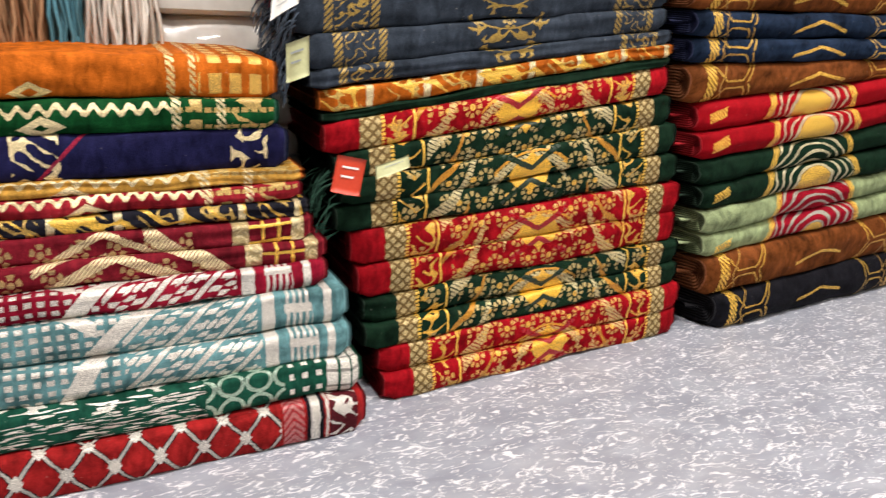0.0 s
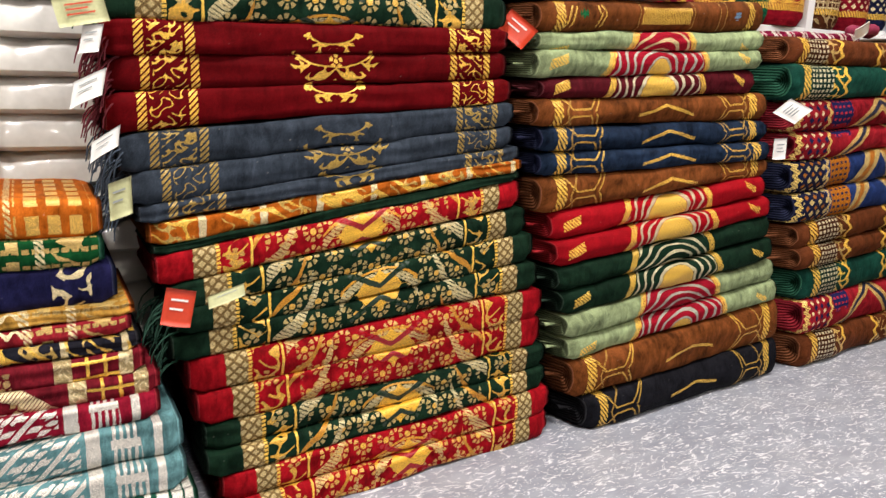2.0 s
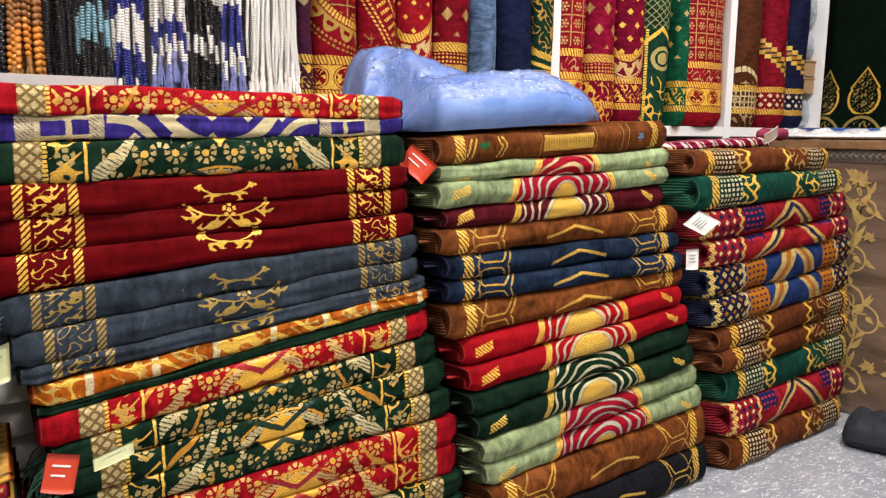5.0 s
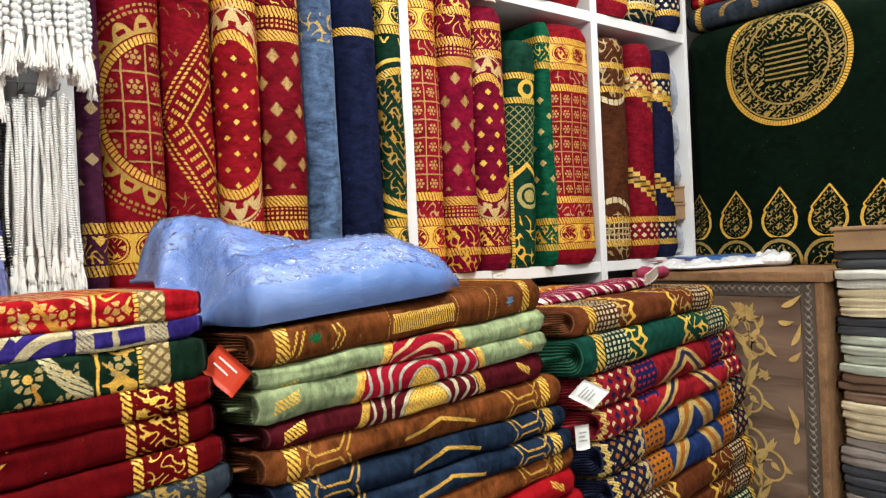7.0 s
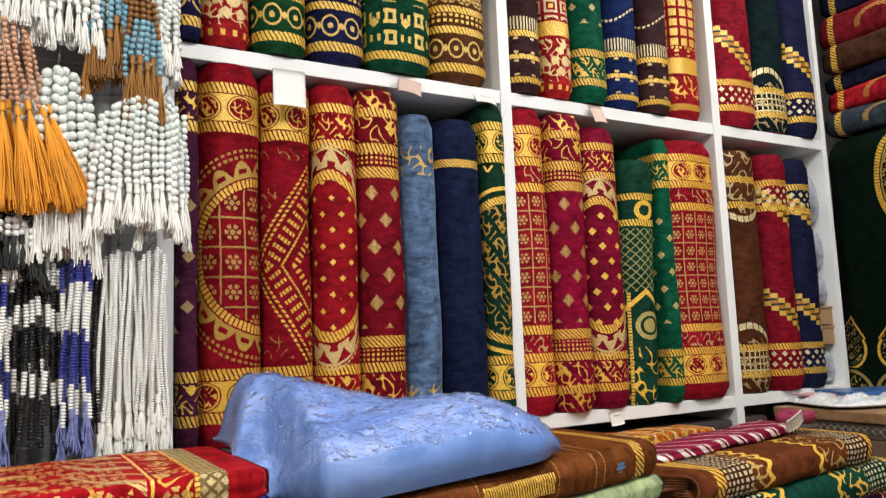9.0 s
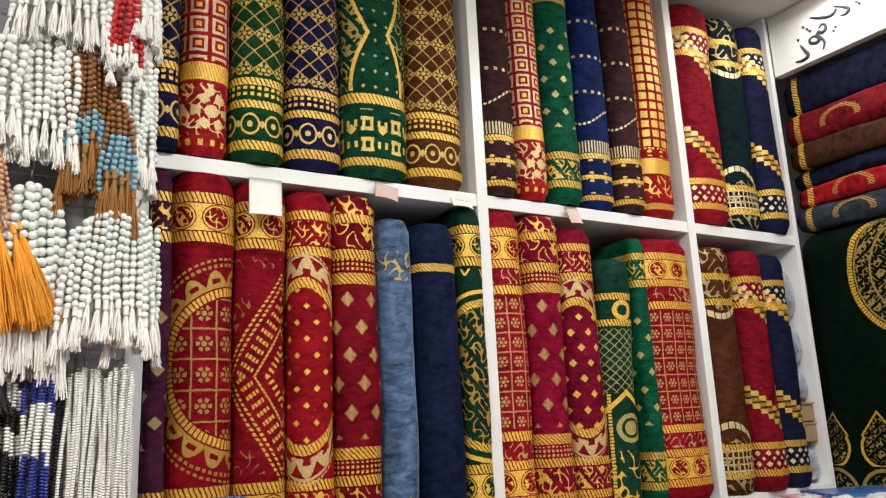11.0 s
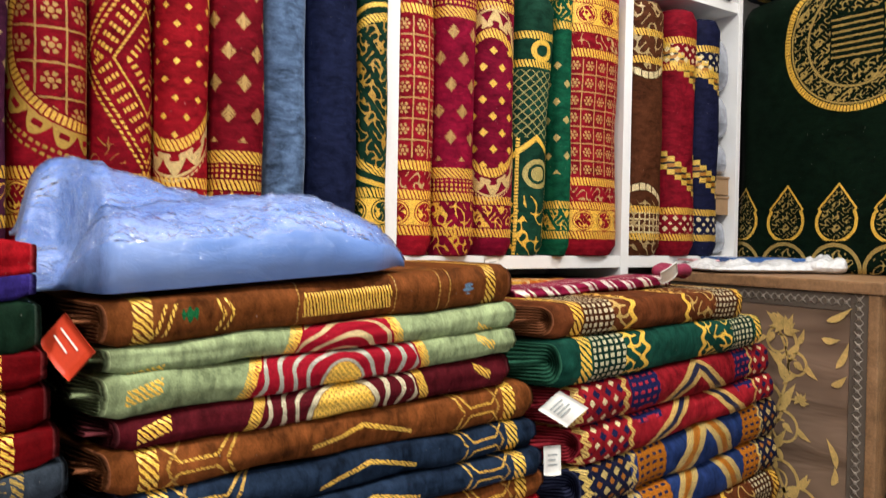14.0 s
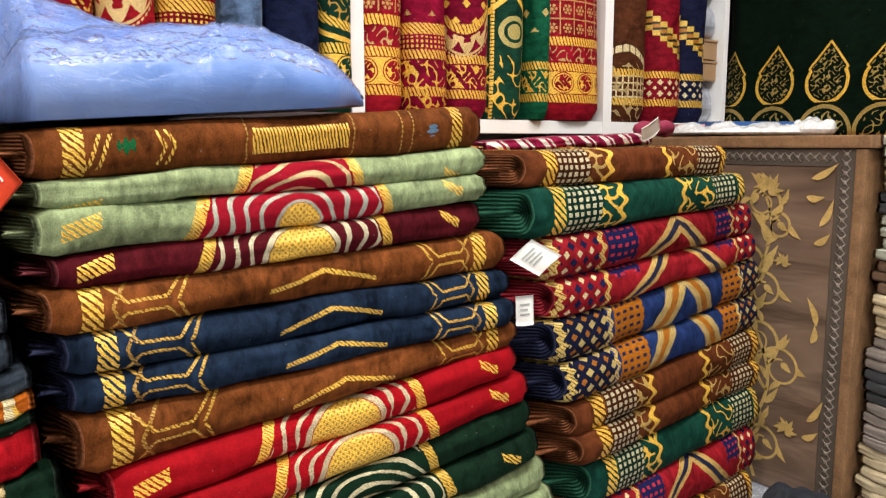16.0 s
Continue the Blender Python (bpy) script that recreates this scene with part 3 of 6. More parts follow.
def kiswah(u, v):
    """u from the upper hem downwards is 0 to 1 m, v across from the wall's corner."""
    w = v - 0.46
    d = length(w, u - 0.24)
    th = M("ARCTAN2", w, u - 0.24)
    rim = near(d - 0.243, 0.010) & (fract(th * 22.0) < 0.75)
    rim2 = near(d - 0.168, 0.004) | near(d - 0.226, 0.003)
    arab = scroll(w, u, 185.0, 0.6) & (d < 0.222) & (d > 0.172)
    inner = (near(cell(u, 0.021), 0.16) & near(w, 0.085) & near(u - 0.24, 0.075)) | (scroll(w, u, 165.0, 0.58) & (d < 0.163) & ((abs(u - 0.24) > 0.08) | (abs(w) > 0.09)))
    p = cell(v, 0.186, 0.2634) * 0.186
    h = u - 0.865
    r = length(p, h)
    ogee = M("MINIMUM", r - 0.068, abs(p) * 1.3 + abs(h + 0.045) - 0.083)
    rimo = near(ogee, 0.0055) & (u < 0.93)
    fill = (ogee < -0.012) & scroll(p, u, 190.0, 0.45)
    base_r = length(p, u - 1.03)
    base_ = near(base_r - 0.086, 0.0065) | ((base_r < 0.07) & scroll(p, u, 140.0, 0.5))
    gold = (0.44, 0.30, 0.08)
    return [(rim, GOLD), (rim2, gold), (arab, gold), (inner, gold), (rimo, GOLD), (fill, gold), (base_ & (u > 0.93), gold)]


MAT = {}
MAT["red_floral"] = rug_material("red_floral_rug", RED, floral((0.36, 0.008, 0.014), (0.60, 0.33, 0.07), (0.64, 0.44, 0.16)))
MAT["green_floral"] = rug_material("green_floral_rug", GREEN, floral((0.010, 0.030, 0.014), (0.47, 0.34, 0.12), (0.60, 0.50, 0.26)))
MAT["purple"] = rug_material("purple_rug", PURPLE, purple_block)
MAT["bordeaux"] = rug_material("bordeaux_rug", BORDEAUX, framed(), 0.3)
MAT["slate"] = rug_material("slate_rug", SLATE, framed((0.42, 0.27, 0.05), 0.058), 0.5)
MAT["orange"] = rug_material("orange_rug", ORANGE, orange_band)
MAT["darkgreen"] = rug_material("dark_green_rug", GREEN)
MAT["brown_top"] = rug_material("brown_rug_gold_panel", BROWN, brown_top, 0.6)
MAT["sage"] = rug_material("sage_rug", SAGE, arch(CRIMSON, (0.42, 0.42, 0.34), core_w=0.042), 0.55)
MAT["sage_v"] = rug_material("sage_rug_low", SAGE, arch(CRIMSON, (0.55, 0.42, 0.2), c0=0.41, half=0.11, core_w=0.02), 0.55)
MAT["maroon"] = rug_material("maroon_rug", (0.09, 0.007, 0.012), arch((0.09, 0.007, 0.012), (0.62, 0.55, 0.36), c0=0.405, half=0.166))
MAT["brown"] = rug_material("brown_chevron_rug", BROWN, chevrons(), 0.65)
MAT["navy"] = rug_material("navy_chevron_rug", (0.013, 0.025, 0.052), chevrons(), 0.7)
MAT["black"] = rug_material("black_chevron_rug", BLACK, chevrons())
MAT["red"] = rug_material("red_arch_rug", RED, arch(RED, (0.60, 0.48, 0.30), half=0.15, core_w=0.078), 0.2)
MAT["green"] = rug_material("green_arch_rug", GREEN, arch(GREEN, (0.66, 0.58, 0.36)))
MAT["brown_check"] = rug_material("brown_check_rug", (0.13, 0.036, 0.012), checked((0.13, 0.036, 0.012), (0.55, 0.36, 0.1)))
MAT["green_check"] = rug_material("green_check_rug", (0.008, 0.055, 0.038), checked((0.008, 0.055, 0.038), GOLD))
MAT["red_kazak"] = rug_material("red_kazak_rug", (0.30, 0.012, 0.02), kazak((0.014, 0.014, 0.07), (0.42, 0.03, 0.05), 1.25, 0.095, 0.035))
MAT["navy_kazak"] = rug_material("navy_kazak_rug", (0.02, 0.042, 0.15), kazak((0.40, 0.13, 0.012), (0.02, 0.02, 0.06), 0.62, 0.16, -0.2, (0.010, 0.012, 0.035)))
MAT["braid"] = rug_material("crimson_white_cloth", (0.25, 0.01, 0.05), braid)
MAT["orange_small"] = rug_material("orange_woven_rug", ORANGE, orange_ends)
MAT["green_small"] = rug_material("green_woven_rug", (0.006, 0.075, 0.02), woven_small)
MAT["navy_small"] = rug_material("navy_woven_rug", (0.014, 0.014, 0.06), navy_cut)
MAT["cream_small"] = rug_material("cream_woven_rug", (0.62, 0.33, 0.06), woven_small)
MAT["redcream"] = rug_material("red_cream_rug", (0.34, 0.02, 0.03), woven_small)
MAT["blackgold"] = rug_material("black_gold_rug", (0.02, 0.02, 0.03), orange_band)
MAT["bordeaux_block"] = rug_material("bordeaux_block_rug", (0.20, 0.012, 0.022), bordeaux_block)
MAT["red_rays"] = rug_material("red_white_rug", (0.30, 0.01, 0.03), rays(WHITE))
MAT["teal_rays"] = rug_material("teal_white_rug", TEAL, rays(WHITE))
MAT["green_leafy"] = rug_material("green_white_rug", (0.012, 0.08, 0.05), leafy(WHITE))
MAT["red_trellis"] = rug_material("red_trellis_rug", (0.40, 0.02, 0.02), trellis_red)
MAT["r_disc"] = rug_material("red_disc_rug", (0.27, 0.006, 0.016), lattice_disc(RED))
MAT["r_leaf"] = rug_material("red_leaf_rug", (0.27, 0.006, 0.016), leaf_diamond)
MAT["r_dots"] = rug_material("red_dotted_rug", (0.32, 0.008, 0.016), dotted(0.0085))
MAT["r_vine"] = rug_material("red_diamond_rug", (0.22, 0.006, 0.016), vine_roll)
MAT["denim"] = rug_material("denim_blue_rug", (0.10, 0.16, 0.28), two_end, 0.7, 0.5)
MAT["navy_plain"] = rug_material("navy_plain_rug", (0.010, 0.014, 0.045), one_bar)
MAT["green_band"] = rug_material("green_band_rug", (0.008, 0.035, 0.02), green_band)
MAT["r_lattice"] = rug_material("red_lattice_rug", (0.29, 0.008, 0.02), lattice_roll)
MAT["r_dia2"] = rug_material("crimson_diamond_rug", (0.28, 0.006, 0.035), vine_roll)
MAT["r_dia3"] = rug_material("wine_diamond_rug", (0.22, 0.006, 0.03), dotted(0.013, GOLD, 0.1, 0.06))
MAT["g_trellis"] = rug_material("green_trellis_rug", (0.010, 0.05, 0.03), trellis_green)
MAT["g_dots"] = rug_material("green_dotted_rug", (0.008, 0.10, 0.05), dotted(0.014, (0.6, 0.45, 0.15), 0.12, 0.07, False))
MAT["brown_chain"] = rug_material("brown_chain_rug", (0.10, 0.032, 0.014), chain_roll)
MAT["red_steps"] = rug_material("wine_step_rug", (0.24, 0.008, 0.02), steps_roll(CREAM))
MAT["navy_steps"] = rug_material("navy_step_rug", (0.012, 0.014, 0.045), steps_roll(CREAM))
MAT["plum"] = rug_material("plum_rug", (0.075, 0.016, 0.045), dotted(0.016, (0.4, 0.28, 0.12), 0.12, 0.07, False))
MAT["navy_banded"] = rug_material("navy_banded_rug", (0.012, 0.012, 0.05), banded())
MAT["night_chain"] = rug_material("night_green_rug", (0.006, 0.015, 0.018), chain_roll)
MAT["green_banded"] = rug_material("green_banded_rug", (0.010, 0.055, 0.018), banded())
MAT["red_banded"] = rug_material("red_banded_rug", (0.36, 0.014, 0.018), squares)
MAT["brown_banded"] = rug_material("brown_banded_rug", (0.09, 0.032, 0.012), banded())
MAT["green_vined"] = rug_material("green_vined_rug", (0.008, 0.06, 0.03), vined())
MAT["blue_vined"] = rug_material("blue_banded_rug", (0.010, 0.02, 0.09), rayed())
MAT["choc_dots"] = rug_material("chocolate_banded_rug", (0.045, 0.018, 0.02), rayed())
MAT["red_grid"] = rug_material("red_gold_grid_rug", (0.34, 0.012, 0.02), grid_roll)
MAT["kiswah"] = rug_material("green_velvet_medallion", (0.0026, 0.0105, 0.005), kiswah, 0.45, 0.04)



def floor_material():
    m, b = start_material("grey_marbled_vinyl")
    co = obj_coords()
    n = TREE[0].nodes.new("ShaderNodeMapping")
    n.inputs["Rotation"].default_value = (0, 0, 0.5)
    n.inputs["Scale"].default_value = (1.0, 2.1, 1.0)
    TREE[0].links.new(co.s, n.inputs[0])
    st = X(n.outputs[0])
    a = noise_fac(29.0, 5, 0.66, st, 1.9)
    c = noise_fac(9.0, 3, 0.6, st, 0.5)
    fleck = ramp(a, 0.545, 0.60)
    soft = ramp(c, 0.35, 0.7)
    dust = noise_fac(4.0, 4, 0.6, co)
    col = mixc(soft, (0.235, 0.25, 0.295), (0.33, 0.35, 0.40))
    col = mixc(fleck * 0.9, col, (0.74, 0.74, 0.76))
    col = mixc(ramp(dust, 0.5, 0.8, 0.0, 0.35), col, (0.42, 0.40, 0.40))
    put_in(b.inputs["Base Color"], col)
    put_in(b.inputs["Roughness"], ramp(dust, 0.2, 0.8, 0.32, 0.5))
    bump(a, 0.05, 0.001, b)
    return m


MAT["floor"] = floor_material()
MAT["white"] = plain("white_painted_board", (0.80, 0.80, 0.80), 0.38, var=0.08, scale=4, bump_s=0.06)
MAT["wall"] = plain("off_white_wall", (0.72, 0.70, 0.67), 0.7, var=0.1, scale=3, bump_s=0.12)
MAT["ceil"] = plain("white_ceiling_board", (0.78, 0.77, 0.74), 0.8, var=0.06, scale=3, bump_s=0.08)
MAT["wall_far"] = plain("beige_unseen_wall", (0.36, 0.31, 0.26), 0.7, var=0.2, scale=3, bump_s=0.12)
MAT["pegboard"] = plain("grey_wall_behind_beads", (0.30, 0.30, 0.31), 0.6, var=0.2)
MAT["wire"] = plain("galvanised_wire", (0.5, 0.5, 0.5), 0.35, 1.0)
MAT["dark_fill"] = plain("dark_fill_cloth", (0.05, 0.035, 0.035), 0.9, fine=300, bump_s=0.6, var=0.5)


# ---- building helpers ----
def mesh_of(bm, name, mat, smooth=True):
    me = bpy.data.meshes.new(name)
    bm.to_mesh(me)
    bm.free()
    if mat:
        me.materials.append(mat)
    if smooth:
        me.shade_smooth()
    return me


def part(name, bm, mat, parent=None, label="", smooth=True):
    ob = new(name, mesh_of(bm, name, mat, smooth))
    if parent is not None:
        ob.parent = parent
    if label:
        ob["label"] = label
    return ob


def empty(name, label, category, group="", kind="", at=(0, 0, 0)):
    ob = new(name)
    ob.location = at
    return tagged(ob, label, category, group, kind)


def box(bm, x0, x1, y0, y1, z0, z1, bevel=0.0):
    vs = [bm.verts.new(p) for p in ((x0, y0, z0), (x1, y0, z0), (x1, y1, z0), (x0, y1, z0), (x0, y0, z1), (x1, y0, z1), (x1, y1, z1), (x0, y1, z1))]
    fs = [bm.faces.new([vs[i] for i in f]) for f in ((3, 2, 1, 0), (4, 5, 6, 7), (0, 1, 5, 4), (1, 2, 6, 5), (2, 3, 7, 6), (3, 0, 4, 7))]
    if bevel:
        es = {e for f in fs for e in f.edges}
        bmesh.ops.bevel(bm, geom=list(es), offset=bevel, segments=2, affect="EDGES", profile=0.7)
    return bm


def box_part(name, mat, dims, parent=None, bevel=0.004, label=""):
    return part(name, box(bmesh.new(), *dims, bevel), mat, parent, label, smooth=False)


def mesh_np(name, verts, faces, mat, uvs=None, smooth=True):
    me = bpy.data.meshes.new(name)
    me.from_pydata([tuple(p) for p in verts], [], faces)
    if uvs is not None:
        layer = me.uv_layers.new(name="UVMap")
        idx = np.zeros(len(me.loops), dtype=np.int32)
        me.loops.foreach_get("vertex_index", idx)
        layer.data.foreach_set("uv", np.asarray(uvs, dtype=np.float32)[idx].ravel())
    me.materials.append(mat)
    if smooth:
        me.shade_smooth()
    return me


def lerp(a, b, t):
    return a + (b - a) * t


# ---- rugs lying folded in a pile ----
END_MATS = {}


def end_mat(key, base):
    """Cut end of a folded rug: layers of pile and paler backing, numbered by the first texture coordinate."""
    if key in END_MATS:
        return END_MATS[key]
    m, b = start_material("rug_edge_" + key)
    u, v = uv()
    co = obj_coords()
    fluff, blot = noise_fac(240.0, 2, 0.6, co), noise_fac(40.0, 3, 0.6, co)
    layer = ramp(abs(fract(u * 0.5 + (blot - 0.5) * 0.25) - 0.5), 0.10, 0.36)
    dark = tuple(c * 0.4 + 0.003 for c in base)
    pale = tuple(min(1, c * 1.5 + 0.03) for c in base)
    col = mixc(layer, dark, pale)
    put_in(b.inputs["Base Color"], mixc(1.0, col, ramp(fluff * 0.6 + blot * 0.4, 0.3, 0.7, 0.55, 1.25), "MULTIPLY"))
    b.inputs["Roughness"].default_value = 0.95
    b.inputs["Specular IOR Level"].default_value = 0.03
    bump(fluff + layer * 1.5, 0.9, 0.003, b)
    END_MATS[key] = m
    return m


def fold_profile(h, depth, n_front=16, roundness=2.6, flat=False):
    """Cross-section of a folded rug as (depth from the front, height -0.5..0.5), back-top to back-bottom."""
    r = min(h * 0.24, 0.013) if flat else min(h * 0.42, 0.030) if roundness < 2.2 else min(h * 0.30, 0.020)
    pts = [(depth, 0.44), (depth * 0.7, 0.485), (depth * 0.45, 0.5), (r * 1.7, 0.5)]
    for i in range(n_front + 1):
        a = math.pi / 2 - math.pi * i / n_front
        cx, sx = math.cos(a), math.sin(a)
        px = r - r * math.copysign(abs(cx) ** (2 / roundness), cx)
        pts.append((px, 0.5 * math.copysign(abs(sx) ** (2 / roundness), sx)))
    pts += [(r * 1.7, -0.5), (depth * 0.45, -0.5), (depth * 0.7, -0.485), (depth, -0.44)]
    return pts


def folded_rug(key, label, base, xl, xr, zl, zr, yl, yr, depth=0.38, voff=0.0, group="", seed=0, rolled=False, sag=0.006, name="prayer_rug", category="prayer rug", NX=40, flat=False, cut=0.0):
    """zl, zr: (bottom, top) heights at the left and right ends; yl, yr: the front's place."""
    rnd = random.Random(seed * 77 + 5)
    verts, uvs, faces = [], [], []
    prof0 = None
    off = [rnd.uniform(0, 50) for _ in range(4)]
    slant = 0.0 if cut == 0 else 0.25 if cut < 0.05 else 0.6
    for i in range(NX + 1):
        t = i / NX
        e = min(t, 1 - t) * 0.8
        x = lerp(xl, xr, t)
        h = lerp(zl[1] - zl[0], zr[1] - zr[0], t)
        zc = lerp((zl[1] + zl[0]) / 2, (zr[1] + zr[0]) / 2, t)
        w1 = noise.noise((x * 5.0, off[0], 0)) * (0.006 if flat else 0.010) + noise.noise((x * 17.0, off[1], 0)) * 0.004
        w2 = noise.noise((x * 6.0, off[2], 0)) * sag + noise.noise((x * 21.0, off[3], 0)) * 0.002
        pinch = 1 - 0.16 * max(0, 1 - e / 0.02) ** 2
        y0 = lerp(yl, yr, t) + w1 + 0.016 * max(0, 1 - e / 0.022) ** 2
        prof = fold_profile(h, depth, 16, 2.1 if rolled else 2.5, flat)
        if prof0 is None:
            prof0 = prof
        s, lens = 0.0, [0.0]
        for a, b in zip(prof, prof[1:]):
            s += math.hypot(b[0] - a[0], (b[1] - a[1]) * h)
            lens.append(s)
        mid = s / 2
        for (py, pz), sl in zip(prof, lens):
            bulge = noise.noise((x * 9.0, pz * 3.0, off[0])) * 0.006 + noise.noise((x * 34.0, pz * 6.0, off[1])) * 0.0018
            verts.append((x - min(py, 0.16) * slant * max(0.0, 1 - t / 0.12), y0 + py + bulge, zc + w2 + pz * h * pinch * 1.005))
            uvs.append((lerp(cut, 0.8, t), mid - sl + voff))
    n = len(prof0)
    for i in range(NX):
        for j in range(n - 1):
            a = i * n + j
            faces.append((a, a + 1, a + n + 1, a + n))
    body = mesh_np("rug_surface", verts, faces, MAT[key], uvs)
    thing = empty(name, label, category, group, at=(0, 0, 0))
    ob = new("rug_surface", body)
    ob.parent = thing
    # the two ends, where the layers of the fold show as nested loops
    for side, i in ((-1, 0), (1, NX)):
        ring = [Vector(verts[i * n + j]) for j in range(n)]
        yy0, yy1 = min(p.y for p in ring), max(p.y for p in ring)
        zc = sum(p.z for p in ring) / n
        h = max(p.z for p in ring) - min(p.z for p in ring)
        ev, ef, eu = [], [], []
        K = 11
        for k in range(K + 1):
            s = 1 - k / K
            dx = side * (0.009 * (k % 2) - 0.004 * (1 - s) + (-0.003 if k == 0 else 0.0))
            for p in ring:
                cy = min(max(p.y, yy0 + h * 0.5), yy1 - 0.02) if not rolled else min(max(p.y, yy0 + h * 0.5), yy0 + h * 0.75)
                ev.append((p.x + dx, cy + (p.y - cy) * s, zc + (p.z - zc) * s))
                eu.append((k, p.y))
        for k in range(K):
            for j in range(n - 1):
                a = k * n + j
                f = (a, a + 1, a + n + 1, a + n)
                ef.append(f if side > 0 else f[::-1])
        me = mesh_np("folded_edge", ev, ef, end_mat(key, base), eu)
        eo = new("folded_edge", me)
        eo.parent = thing
    return thing


def pile_of_rugs(rows, xl, xr, yl, yr, group, seed):
    """rows: key, label, base colour, left bottom and top, right bottom and top, pattern shift; xl.. are functions of the height."""
    made = []
    inset = {"rugs in the chevron pile": 0.034, "rugs in the checked pile": 0.085}.get(group, 0.0)
    for i, (key, label, base, l0, l1, r0, r1, voff) in enumerate(rows):
        rnd = random.Random(seed + i)
        if "floral" in key:
            voff = (l0 + l1 + r0 + r1) / 4
        j = rnd.uniform(-0.006, 0.006)
        k = rnd.uniform(-0.007, 0.007)
        made.append(folded_rug(key, label, base, xl((l0 + l1) / 2) + inset + rnd.uniform(-0.012, 0.008), xr((r0 + r1) / 2) + rnd.uniform(-0.01, 0.012),
                               (l0, l1), (r0, r1), yl((l0 + l1) / 2) + j, yr((r0 + r1) / 2) + k, 0.38, voff, group, seed + i, group in ("rugs in the chevron pile", "rugs in the checked pile"), flat=group in ("rugs in the floral pile", "rugs in the woven pile"), cut=inset * 0.88))
    return made


def knots(*pairs):
    zs, vs = [p[0] for p in pairs], [p[1] for p in pairs]
    return lambda z: float(np.interp(z, zs, vs))


RF, GF = "red and gold floral velvet prayer rug folded in a pile", "dark green and cream floral velvet prayer rug folded in a pile"
BX, SL = "bordeaux velvet prayer rug with gold framed borders, folded", "slate blue velvet prayer rug with gold borders, folded"
ROWS_A = [
    ("red_floral", RF, RED, 0.0, 0.055, 0.0, 0.065, 0.02),
    ("red_floral", RF, RED, 0.055, 0.11, 0.065, 0.13, 0.075),
    ("green_floral", GF, GREEN, 0.11, 0.16, 0.13, 0.182, 0.0),
    ("green_floral", GF, GREEN, 0.16, 0.21, 0.182, 0.235, 0.05),
    ("red_floral", RF, RED, 0.21, 0.275, 0.235, 0.31, 0.0),
    ("red_floral", RF, RED, 0.275, 0.341, 0.31, 0.382, 0.06),
    ("green_floral", GF, GREEN, 0.341, 0.39, 0.382, 0.45, 0.035),
    ("green_floral", GF, GREEN, 0.39, 0.44, 0.45, 0.518, 0.09),
    ("green_floral", GF, GREEN, 0.44, 0.488, 0.518, 0.586, 0.15),
    ("red_floral", RF, RED, 0.488, 0.546, 0.586, 0.649, 0.03),
    ("darkgreen", "plain dark green velvet prayer rug folded thin in a pile", GREEN, 0.546, 0.562, 0.649, 0.672, 0.0),
    ("orange", "orange and gold patterned prayer rug folded in a pile", ORANGE, 0.562, 0.604, 0.672, 0.698, 0.0),
    ("slate", SL, SLATE, 0.604, 0.638, 0.698, 0.728, 0.0),
    ("slate", SL, SLATE, 0.638, 0.70, 0.728, 0.776, 0.05),
    ("slate", SL, SLATE, 0.70, 0.768, 0.776, 0.828, 0.115),
    ("bordeaux", BX, BORDEAUX, 0.768, 0.838, 0.828, 0.878, 0.03),
    ("bordeaux", BX, BORDEAUX, 0.838, 0.90, 0.878, 0.935, 0.09),
    ("bordeaux", BX, BORDEAUX, 0.90, 0.961, 0.935, 0.984, 0.15),
    ("green_floral", GF, GREEN, 0.961, 1.033, 0.984, 1.054, 0.05),
    ("purple", "purple blue velvet prayer rug with cream grid blocks, folded", PURPLE, 1.033, 1.082, 1.054, 1.088, 0.0),
    ("red_floral", RF, RED, 1.082, 1.134, 1.088, 1.138, 0.03),
]
CH, NV = "brown velvet prayer rug with gold chevron lines, folded", "navy velvet prayer rug with gold chevron lines, folded"
SG = "sage green velvet prayer rug with crimson and gold medallion"
ROWS_B = [
    ("black", "black velvet prayer rug with gold chevron lines, folded", BLACK, 0.0, 0.09, 0.0, 0.12, 0.0),
    ("brown", CH, BROWN, 0.09, 0.19, 0.12, 0.243, 0.0),
    ("sage", SG, SAGE, 0.19, 0.25, 0.243, 0.31, 0.01),
    ("sage", SG, SAGE, 0.25, 0.31, 0.31, 0.373, 0.07),
    ("green", "dark green velvet prayer rug with cream striped arch", GREEN, 0.31, 0.37, 0.373, 0.44, 0.0),
    ("green", "dark green velvet prayer rug with cream striped arch", GREEN, 0.37, 0.43, 0.44, 0.508, 0.06),
    ("red", "bright red velvet prayer rug with gold diamond arch", RED, 0.43, 0.495, 0.508, 0.566, 0.0),
    ("red", "bright red velvet prayer rug with gold diamond arch", RED, 0.495, 0.565, 0.566, 0.627, 0.0),
    ("brown", CH, BROWN, 0.565, 0.655, 0.627, 0.674, 0.005),
    ("navy", NV, NAVY, 0.655, 0.711, 0.674, 0.725, 0.0),
    ("navy", NV, NAVY, 0.711, 0.771, 0.725, 0.783, 0.0),
    ("brown", CH, BROWN, 0.771, 0.834, 0.783, 0.858, 0.0),
    ("maroon", "maroon velvet prayer rug with cream and gold arch", (0.11, 0.01, 0.016), 0.834, 0.880, 0.858, 0.921, 0.0),
    ("sage", SG, SAGE, 0.880, 0.945, 0.921, 0.970, 0.0),
    ("sage_v", SG, SAGE, 0.945, 0.984, 0.970, 1.022, 0.03),
    ("brown_top", "brown velvet prayer rug with gold panel on top of a pile", BROWN, 0.984, 1.052, 1.022, 1.100, 0.0),
]
BC, GC = "brown prayer rug with cream checked border, rolled flat", "green prayer rug with cream checked border, rolled flat"
